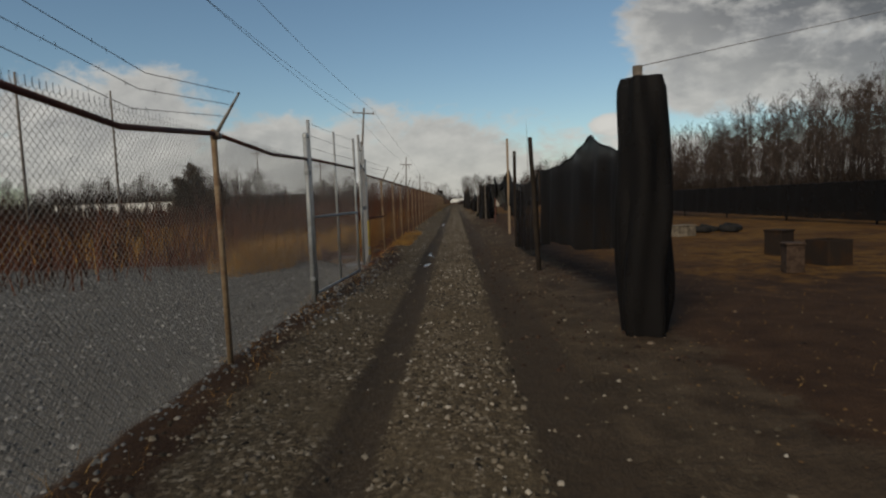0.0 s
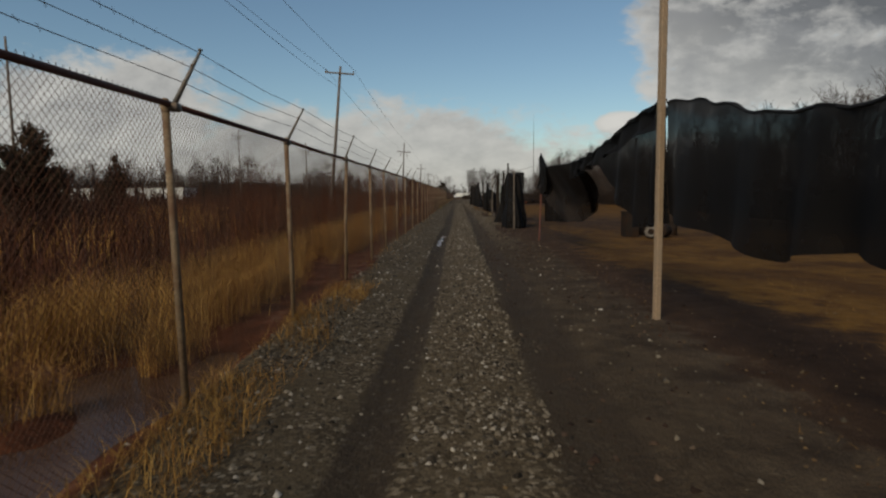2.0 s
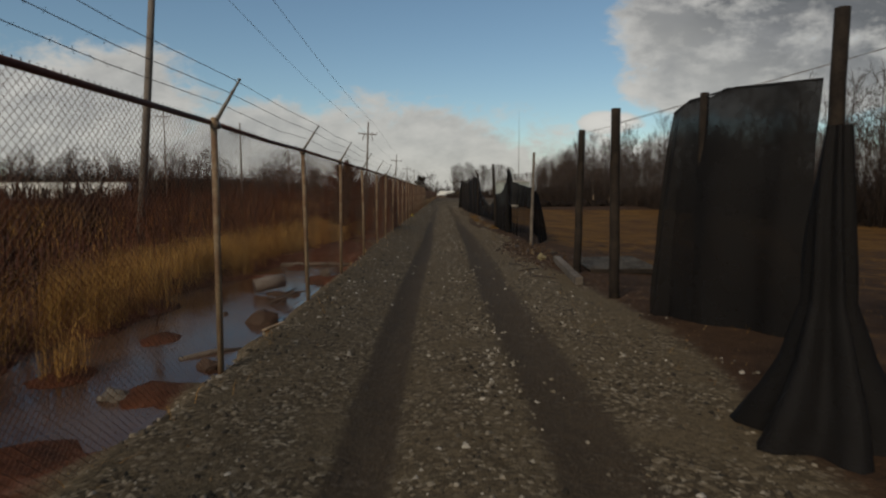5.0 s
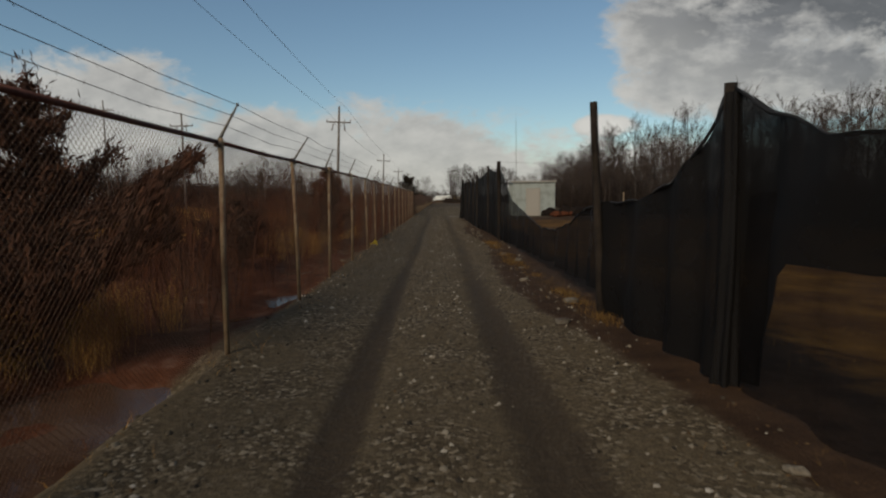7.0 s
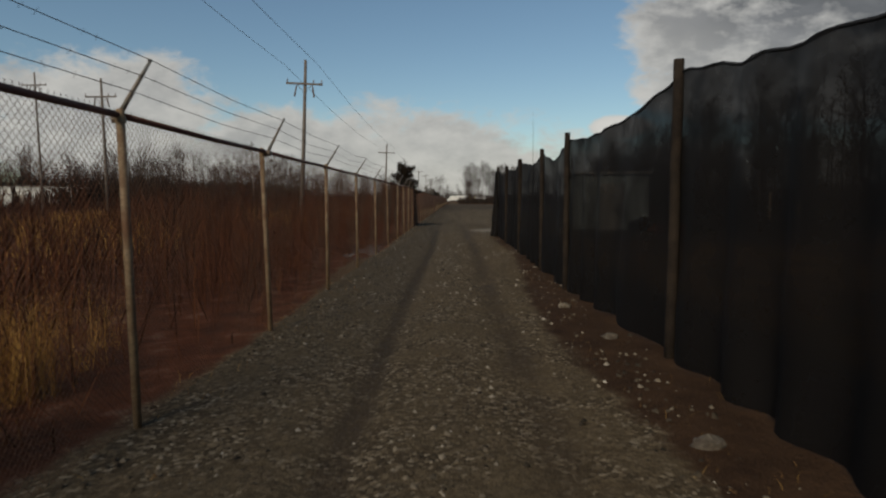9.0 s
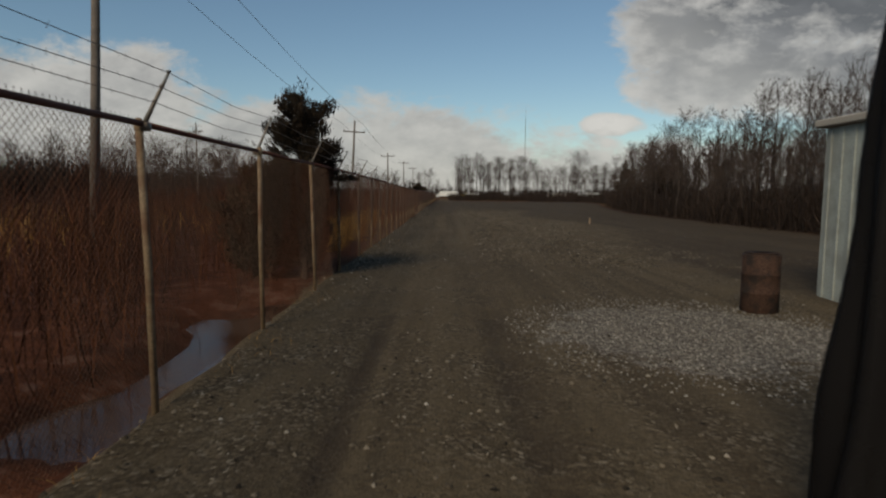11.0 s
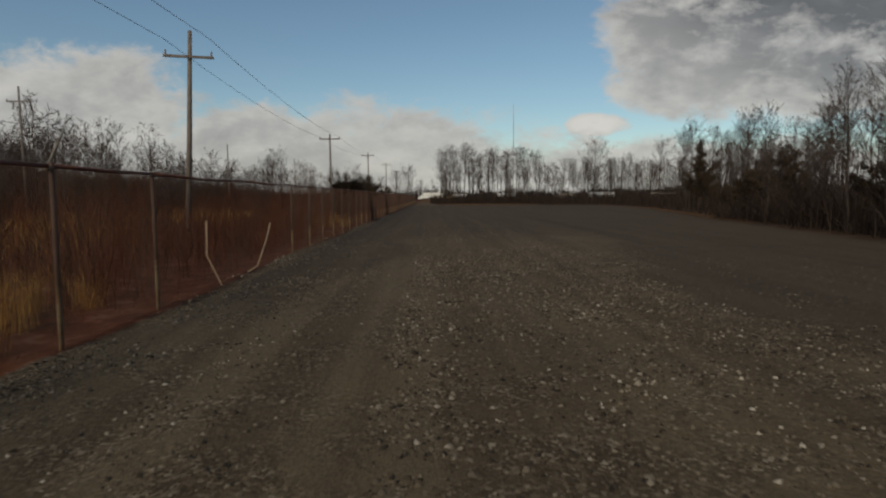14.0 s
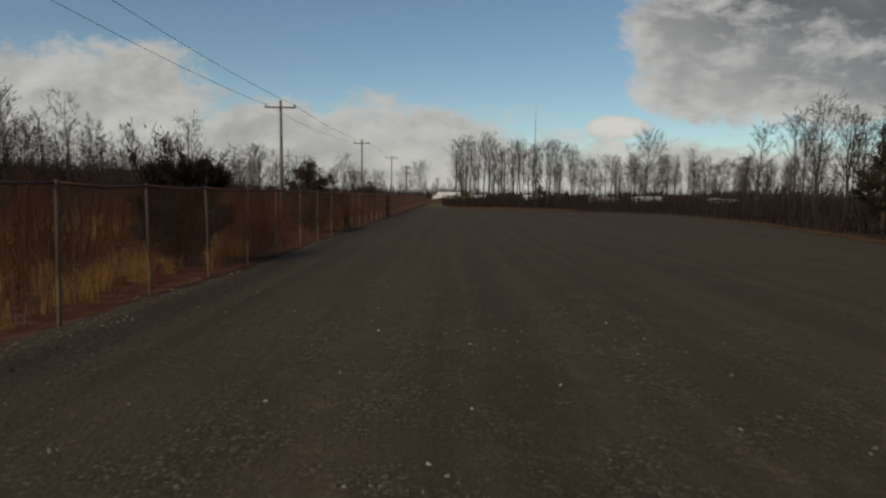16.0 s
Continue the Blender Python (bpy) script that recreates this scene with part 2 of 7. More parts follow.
TURF_BLADES = island_material("dry_turf_blades", [(0.0, (0.075, 0.037, 0.011)), (0.5, (0.15, 0.080, 0.021)), (1.0, (0.24, 0.14, 0.038))])
BRUSH = island_material("red_brown_stems", [(0.0, (0.026, 0.0085, 0.0045)), (0.5, (0.070, 0.022, 0.009)), (1.0, (0.122, 0.043, 0.016))])
BRUSH_MAROON = island_material("maroon_stems", [(0.0, (0.015, 0.0065, 0.0045)), (0.5, (0.034, 0.0145, 0.0085)), (1.0, (0.062, 0.028, 0.016))])
BRUSH_DARK = island_material("dark_brown_stems", [(0.0, (0.013, 0.009, 0.007)), (0.5, (0.027, 0.017, 0.012)), (1.0, (0.048, 0.031, 0.022))])
CEDAR = island_material("cedar_sprays", [(0.0, (0.022, 0.017, 0.010)), (0.6, (0.044, 0.030, 0.017)), (1.0, (0.078, 0.048, 0.026))])
CEDAR_BLACK = island_material("dense_cedar_sprays", [(0.0, (0.010, 0.008, 0.005)), (0.6, (0.022, 0.015, 0.009)), (1.0, (0.045, 0.028, 0.015))])
CEDAR_RED = island_material("winter_red_cedar_sprays", [(0.0, (0.034, 0.016, 0.010)), (0.6, (0.072, 0.031, 0.018)), (1.0, (0.12, 0.052, 0.028))])
RUBBLE = island_material("broken_clods_and_chips", [(0.0, (0.014, 0.008, 0.005)), (0.55, (0.045, 0.025, 0.016)), (0.92, (0.085, 0.054, 0.035)), (1.0, (0.19, 0.14, 0.098))])
LITTER = island_material("dead_leaves_and_chips", [(0.0, (0.05, 0.026, 0.012)), (0.6, (0.12, 0.07, 0.03)), (0.95, (0.17, 0.11, 0.05)), (1.0, (0.24, 0.18, 0.10))])


def net_material(name, thin, thick, colour=(0.0065, 0.0055, 0.0052)):
    m = bpy.data.materials.new(name)
    m.use_nodes = True
    nt = m.node_tree
    b = nt.nodes["Principled BSDF"]
    out = nt.nodes["Material Output"]
    tc = nt.nodes.new("ShaderNodeTexCoord")
    n = tex_noise(nt, tc.outputs["Object"], 2.2, 5, 0.65)
    b.inputs["Base Color"].default_value = (*colour, 1)
    b.inputs["Roughness"].default_value = 0.75
    b.inputs["Specular IOR Level"].default_value = 0.12
    tr = nt.nodes.new("ShaderNodeBsdfTransparent")
    mix = nt.nodes.new("ShaderNodeMixShader")
    nt.links.new(ramp(nt, n, [(0.3, thin), (0.65, thick)]), mix.inputs[0])
    nt.links.new(tr.outputs[0], mix.inputs[1])
    nt.links.new(b.outputs[0], mix.inputs[2])
    nt.links.new(mix.outputs[0], out.inputs[0])
    return m


NET = net_material("black_shade_netting", 0.92, 0.985)
NET_DENSE = net_material("doubled_shade_netting", 0.93, 0.99)
NET_THIN = net_material("single_layer_shade_netting", 0.74, 0.90)
NET_SHEER = net_material("sheer_shade_netting", 0.32, 0.58)
NET_MID = net_material("worn_shade_netting", 0.80, 0.93, (0.008, 0.006, 0.005))
NET_SWAG = net_material("faded_shade_netting", 0.86, 0.96, (0.019, 0.0145, 0.012))


def water_material(name, gloss, smooth, murk=1.0):
    m = bpy.data.materials.new(name)
    m.use_nodes = True
    nt = m.node_tree
    b = nt.nodes["Principled BSDF"]
    tc = nt.nodes.new("ShaderNodeTexCoord")
    n = tex_noise(nt, tc.outputs["Object"], 0.9, 4, 0.6)
    nt.links.new(ramp(nt, n, [(0.4, tuple(murk * c for c in (0.044, 0.022, 0.014))), (0.65, tuple(murk * c for c in (0.085, 0.052, 0.036)))]), b.inputs["Base Color"])
    nt.links.new(ramp(nt, n, [(0.4, smooth), (0.65, smooth * 3)]), b.inputs["Roughness"])
    b.inputs["Specular IOR Level"].default_value = gloss
    bp = nt.nodes.new("ShaderNodeBump")
    bp.inputs["Strength"].default_value, bp.inputs["Distance"].default_value = 0.06, 0.01
    nt.links.new(tex_noise(nt, tc.outputs["Object"], 14, 2), bp.inputs["Height"])
    nt.links.new(bp.outputs[0], b.inputs["Normal"])
    return m


WATER = water_material("ditch_water", 0.17, 0.08)
PUDDLE = water_material("rut_puddle", 0.5, 0.16, 2.2)


def ground_material():
    m = bpy.data.materials.new("gravel_soil_and_turf")
    m.use_nodes = True
    nt = m.node_tree
    b = nt.nodes["Principled BSDF"]
    tc = nt.nodes.new("ShaderNodeTexCoord")
    vec = tc.outputs["Object"]
    n_big = tex_noise(nt, vec, 0.35, 5, 0.6)
    n_mid = tex_noise(nt, vec, 2.2, 5, 0.65)
    n_fine = tex_noise(nt, vec, 16, 4, 0.7)
    n_grit = tex_noise(nt, vec, 70, 3, 0.7)
    vor = nt.nodes.new("ShaderNodeTexVoronoi")
    vor.inputs["Scale"].default_value = 33
    nt.links.new(vec, vor.inputs["Vector"])
    vc = nt.nodes.new("ShaderNodeSeparateColor")
    nt.links.new(vor.outputs["Color"], vc.inputs[0])

    def attr(name):
        a = nt.nodes.new("ShaderNodeAttribute")
        a.attribute_name = name
        return a.outputs["Fac"]

    def edge(name, amp=0.9):
        f = mnode(nt, "ADD", attr(name), mnode(nt, "MULTIPLY", mnode(nt, "SUBTRACT", n_mid, 0.5), amp))
        mr = nt.nodes.new("ShaderNodeMapRange")
        mr.interpolation_type = "SMOOTHSTEP"
        nt.links.new(f, mr.inputs[0])
        mr.inputs[1].default_value, mr.inputs[2].default_value = 0.35, 0.65
        return mr.outputs[0]

    grit = ramp(nt, n_grit, [(0.3, 0.62), (0.7, 1.3)])
    soil = mixc(nt, ramp(nt, n_mid, [(0.3, 0.0), (0.7, 1.0)]), (0.026, 0.0135, 0.0075), (0.062, 0.034, 0.018))
    turf = mixc(nt, ramp(nt, n_mid, [(0.3, 0.0), (0.7, 1.0)]), (0.066, 0.029, 0.008), (0.175, 0.090, 0.019))
    turf = mixc(nt, ramp(nt, n_big, [(0.42, 0.0), (0.62, 0.85)]), turf, (0.050, 0.022, 0.008))
    marsh = mixc(nt, ramp(nt, n_mid, [(0.35, 0.0), (0.65, 1.0)]), (0.040, 0.0135, 0.0065), (0.108, 0.035, 0.0145))
    marsh = mixc(nt, ramp(nt, n_mid, [(0.56, 0.0), (0.66, 0.8)]), marsh, (0.15, 0.080, 0.056))
    stone = ramp(nt, vc.outputs[0], [(0.0, (0.016, 0.012, 0.008)), (0.5, (0.062, 0.045, 0.027)), (0.82, (0.16, 0.122, 0.078)), (1.0, (0.36, 0.30, 0.22))])
    # loose stones lie in drifts on trodden soil
    drift = tex_noise(nt, vec, 1.3, 6, 0.68, 0.3)
    stony = ramp(nt, drift, [(0.40, 0.04), (0.58, 0.62)])
    sparse = ramp(nt, drift, [(0.42, 0.0), (0.60, 0.62)])
    gravel = mixc(nt, ramp(nt, n_fine, [(0.3, 0.0), (0.7, 1.0)]), (0.064, 0.046, 0.026), (0.122, 0.091, 0.054))
    gravel = mixc(nt, stony, gravel, stone)
    lot = mixc(nt, ramp(nt, n_fine, [(0.3, 0.0), (0.7, 1.0)]), (0.080, 0.059, 0.034), (0.138, 0.104, 0.063))
    lot = mixc(nt, ramp(nt, n_big, [(0.4, 0.0), (0.65, 0.55)]), lot, (0.074, 0.055, 0.033))
    lot = mixc(nt, sparse, lot, stone)
    long = nt.nodes.new("ShaderNodeMapping")
    long.inputs["Scale"].default_value = (1.9, 0.04, 1.0)
    nt.links.new(vec, long.inputs["Vector"])
    tracks = tex_noise(nt, long.outputs[0], 1.0, 3, 0.6)
    lot = mixc(nt, ramp(nt, tracks, [(0.42, 0.0), (0.62, 0.42)]), lot, (0.042, 0.030, 0.019))
    lot = mixc(nt, ramp(nt, tracks, [(0.34, 0.35), (0.48, 0.0)]), lot, (0.100, 0.076, 0.047))
    # lens vignetting and dimmer exposure put into the yard's colour
    lot = mixc(nt, mnode(nt, "MULTIPLY", edge("yard_vignette", 0.8), 0.5), lot, (0.036, 0.025, 0.018))
    crushed = mixc(nt, n_fine, (0.062, 0.058, 0.052), (0.130, 0.121, 0.108))
    rut = mixc(nt, n_mid, (0.028, 0.019, 0.0125), (0.058, 0.041, 0.025))
    c = mixc(nt, edge("turf"), soil, turf)
    c = mixc(nt, edge("marsh"), c, marsh)
    c = mixc(nt, edge("gravel"), c, gravel)
    mud = mixc(nt, ramp(nt, n_mid, [(0.35, 0.0), (0.65, 1.0)]), (0.032, 0.022, 0.014), (0.080, 0.056, 0.034))
    c = mixc(nt, mnode(nt, "MULTIPLY", edge("mud", 1.5), 0.9), c, mud)
    c = mixc(nt, edge("lot"), c, lot)
    c = mixc(nt, edge("crushed"), c, crushed)
    # crushed stone patch, its low-angle gravel sheen painted as a pale colour
    spill_sheen = ramp(nt, vc.outputs[0], [(0.0, (0.07, 0.06, 0.048)), (0.4, (0.13, 0.112, 0.09)), (1.0, (0.26, 0.228, 0.188))])
    c = mixc(nt, mnode(nt, "MULTIPLY", edge("spill_sheen", 1.3), 0.85), c, spill_sheen)
    c = mixc(nt, mnode(nt, "MULTIPLY", edge("rut", 0.45), 0.84), c, rut)
    c = mixc(nt, 1.0, c, grit, "MULTIPLY")
    nt.links.new(c, b.inputs["Base Color"])
    nt.links.new(mnode(nt, "SUBTRACT", 0.95, mnode(nt, "MULTIPLY", edge("rut", 0.7), 0.1)), b.inputs["Roughness"])
    b.inputs["Specular IOR Level"].default_value = 0.12
    bp = nt.nodes.new("ShaderNodeBump")
    bp.inputs["Strength"].default_value, bp.inputs["Distance"].default_value = 0.7, 0.02
    lumps = mnode(nt, "MULTIPLY", mnode(nt, "SUBTRACT", 0.7, vor.outputs["Distance"]), mnode(nt, "MULTIPLY", mnode(nt, "MULTIPLY", vc.outputs[1], stony), 1.0))
    clods = tex_noise(nt, vec, 6.5, 3, 0.6)
    lumps = mnode(nt, "ADD", lumps, mnode(nt, "MULTIPLY", clods, 1.6))
    nt.links.new(mnode(nt, "ADD", lumps, mnode(nt, "ADD", n_fine, mnode(nt, "MULTIPLY", n_grit, 0.6))), bp.inputs["Height"])
    nt.links.new(bp.outputs[0], b.inputs["Normal"])
    return m


GROUND = ground_material()


# ---- mesh helpers ----
class Build:
    """Collects vertices and faces for one mesh."""

    def __init__(self):
        self.v, self.f = [], []

    def face_block(self, verts, faces):
        o = len(self.v)
        self.v += [tuple(p) for p in verts]
        self.f += [tuple(i + o for i in f) for f in faces]

    def box(self, c, size, rz=0.0, bevel=0.0, tilt=(0, 0)):
        """A box with its vertical and horizontal edges cut off by bevel."""
        hx, hy, hz = (s / 2 for s in size)
        e = min(bevel, hx * 0.6, hy * 0.6, hz * 0.6)
        m = pose(*c, tilt[0], tilt[1], rz)
        if e <= 0:
            p = [(sx * hx, sy * hy, sz * hz) for sz in (-1, 1) for sy in (-1, 1) for sx in (-1, 1)]
            q = [(0, 2, 3, 1), (4, 5, 7, 6), (0, 1, 5, 4), (2, 6, 7, 3), (0, 4, 6, 2), (1, 3, 7, 5)]
        else:
            ring = [(hx - e, -hy), (hx, -hy + e), (hx, hy - e), (hx - e, hy), (-hx + e, hy), (-hx, hy - e), (-hx, -hy + e), (-hx + e, -hy)]
            inner = [(x * (hx - e) / hx, y * (hy - e) / hy) for x, y in ring]
            p = [(x, y, -hz) for x, y in inner] + [(x, y, -hz + e) for x, y in ring] + [(x, y, hz - e) for x, y in ring] + [(x, y, hz) for x, y in inner]
            q = [tuple(range(7, -1, -1)), tuple(range(24, 32))]
            for k in range(3):
                q += [(8 * k + i, 8 * k + (i + 1) % 8, 8 * k + 8 + (i + 1) % 8, 8 * k + 8 + i) for i in range(8)]
        self.face_block([m @ Vector(a) for a in p], q)
        return self

    def tube(self, pts, radii, sides=8, cap=True):
        pts = [Vector(p) for p in pts]
        if isinstance(radii, (int, float)):
            radii = [radii] * len(pts)
        o, n = len(self.v), len(pts)
        ref = None
        for i, p in enumerate(pts):
            d = (pts[min(i + 1, n - 1)] - pts[max(i - 1, 0)])
            d = d.normalized() if d.length > 1e-9 else Vector((0, 0, 1))
            if ref is None:
                ref = d.orthogonal().normalized()
            ref = (ref - d * ref.dot(d))
            ref = ref.normalized() if ref.length > 1e-6 else d.orthogonal().normalized()
            s = d.cross(ref)
            for k in range(sides):
                a = 2 * math.pi * k / sides
                self.v.append(tuple(p + radii[i] * (math.cos(a) * ref + math.sin(a) * s)))
        for i in range(n - 1):
            for k in range(sides):
                a, b = o + i * sides + k, o + i * sides + (k + 1) % sides
                self.f.append((a, b, b + sides, a + sides))
        if cap:
            self.f.append(tuple(o + k for k in range(sides - 1, -1, -1)))
            self.f.append(tuple(o + (n - 1) * sides + k for k in range(sides)))
        return self

    def lathe(self, profile, sides=16, centre=(0, 0), tf=None):
        o = len(self.v)
        for r, z in profile:
            for k in range(sides):
                a = 2 * math.pi * k / sides
                p = Vector((centre[0] + r * math.cos(a), centre[1] + r * math.sin(a), z))
                self.v.append(tuple(tf @ p if tf else p))
        for i in range(len(profile) - 1):
            for k in range(sides):
                a, b = o + i * sides + k, o + i * sides + (k + 1) % sides
                self.f.append((a, b, b + sides, a + sides))
        return self

    def rock(self, c, r, seed, squash=0.6):
        """A rough lump."""
        bm = bmesh.new()
        bmesh.ops.create_icosphere(bm, subdivisions=2, radius=1)
        bm.verts.index_update()
        p = []
        for v in bm.verts:
            k = 1 + 0.45 * noise.noise(v.co * 1.3 + Vector((seed * 7.1, 0, 0))) + 0.15 * noise.noise(v.co * 3.5 + Vector((0, seed, 0)))
            p.append((c[0] + v.co.x * r * k, c[1] + v.co.y * r * k * 0.85, c[2] + v.co.z * r * k * squash))
        self.face_block(p, [tuple(v.index for v in f.verts) for f in bm.faces])
        bm.free()
        return self

    def mesh(self, name, mat, smooth=False):
        me = bpy.data.meshes.new(name)
        me.from_pydata(self.v, [], self.f)
        me.materials.append(mat)
        if smooth:
            me.polygons.foreach_set("use_smooth", [True] * len(me.polygons))
        me.update()
        return me


def part(name, built, mat, parent=None, label="", smooth=False, at=None):
    me = built if isinstance(built, bpy.types.Mesh) else built.mesh(name, mat, smooth)
    ob = new(name, me)
    if parent is not None:
        ob.parent = parent
    if at is not None:
        ob.matrix_basis = at
    if label:
        ob["label"] = label
    return ob


def thing(name, label, category, at=None, group="", kind=""):
    ob = new(name)
    ob.empty_display_size = 0.2
    if at is not None:
        ob.matrix_basis = at
    return tagged(ob, label, category, group, kind)


def raw_mesh(name, verts, faces, mat):
    """A mesh from numpy arrays: vertices (n, 3) and faces (m, k)."""
    me = bpy.data.meshes.new(name)
    k = faces.shape[1]
    me.vertices.add(len(verts))
    me.vertices.foreach_set("co", np.asarray(verts, np.float32).ravel())
    me.loops.add(faces.size)
    me.loops.foreach_set("vertex_index", np.asarray(faces, np.int32).ravel())
    me.polygons.add(len(faces))
    me.polygons.foreach_set("loop_start", np.arange(0, faces.size, k, dtype=np.int32))
    me.update(calc_edges=True)
    me.validate()
    me.materials.append(mat)
    return me




# ---- the lie of the land ----
FENCE_X = -2.1


def base_z(y):
    """The lane's level: flat, then falling gently away."""
    return -0.003 * np.clip(y - 75, 0, 85) - 0.005 * np.clip(y - 160, 0, 400) - 0.001 * np.clip(y - 560, 0, 4000)


def ditch_depth(y):
    """How deep the ditch behind the fence is along its length."""
    d = np.zeros_like(y)
    for a, b, deep in ((10.8, 20.5, 0.38), (43.5, 55.8, 0.46), (59, 64.5, 0.28), (64.8, 70, 0.205), (70, 74.5, 0.215), (74.6, 80, 0.29), (92, 109, 0.4), (119, 139, 0.40), (155.5, 160.5, 0.4)):
        d = np.maximum(d, deep * np.clip(np.minimum(y - a, b - y) / 1.6, 0, 1))
    return d


def lot_edge(y):
    """How far the gravel yard reaches to the right."""
    return np.interp(y, [100, 104, 150, 172, 189, 210, 232, 245], [3.0, 15.0, 16.0, 20.0, 24.0, 29.0, 30.0, 6.0])


def rut_x(y):
    return np.interp(y, [-10, 105, 122, 136, 158, 240], [0.0, 0.0, 0.02, 0.30, 0.36, 1.2])


PUDDLES = ((-0.62, 11.2, 0.16, 1.2, 0.03), (-0.66, 13.6, 0.14, 1.3, 0.03), (-0.62, 16.0, 0.10, 1.1, 0.028), (-0.80, 31.3, 0.22, 0.7, 0.035), (-0.74, 33.0, 0.17, 1.2, 0.035), (-0.68, 34.9, 0.12, 1.0, 0.032))


def land(x, y):
    """Height of the ground."""
    z = base_z(y) + 0 * x
    small = 0.02 * np.sin(x * 2.1 + y * 0.7) * np.sin(y * 1.3 - x * 0.9) + 0.012 * np.sin(x * 5.3 + 1.0) * np.sin(y * 4.1 + x)
    off = x - rut_x(y)
    inlane = np.clip((2.2 - np.abs(off)) / 0.5, 0, 1)
    far = np.clip((np.abs(x) - 2.5) / 6, 0, 1)
    z += small * (0.35 + 0.65 * far)
    for c, deep in ((-0.66, 0.045), (0.66, 0.03)):
        z -= deep * np.exp(-((off - c - 0.03 * np.sin(y * 0.35)) / 0.17) ** 2) * np.clip((150 - y) / 50, 0.25, 1)
    z += 0.02 * inlane * np.exp(-(off / 0.35) ** 2)
    for px, py, rx, ry, deep in PUDDLES:
        e = ((x - px - 0.05 * np.sin(y * 4.0)) / rx) ** 2 + ((y - py) / ry) ** 2
        z -= deep * np.clip(1.3 - e, 0, 1)
    z -= np.interp(y, [8, 25, 40, 70, 95, 103], [0.0, 0.2, 0.33, 0.55, 0.5, 0.0]) * (1 - np.exp(-np.clip(x - 3.2, 0, 60) / 5.0))
    # shoulder falling to the ditch
    left = np.clip((FENCE_X + 0.02 - x) / 0.5, 0, 1)
    far_bank = np.interp(y, [5, 12, 13.5, 15, 18, 25, 42, 52, 60, 92, 110, 120, 145], [-2.55, -2.6, -3.1, -3.7, -3.5, -3.0, -3.4, -4.3, -3.6, -3.1, -2.8, -3.2, -3.2])
    right_bank = np.clip((far_bank + 0.3 * np.sin(y * 0.5) + 0.2 * np.sin(y * 1.7) - x) / 0.8, 0, 1)
    z -= ditch_depth(y) * left * (1 - right_bank) * (0.82 + 0.22 * np.sin(y * 0.9 + x * 1.6) + 0.46 * np.sin(x * 3.3 + y * 1.4) * np.sin(y * 2.4 - x * 1.9))
    z -= 0.05 * left
    return z


def height(x, y):
    return float(land(np.array([float(x)]), np.array([float(y)]))[0])


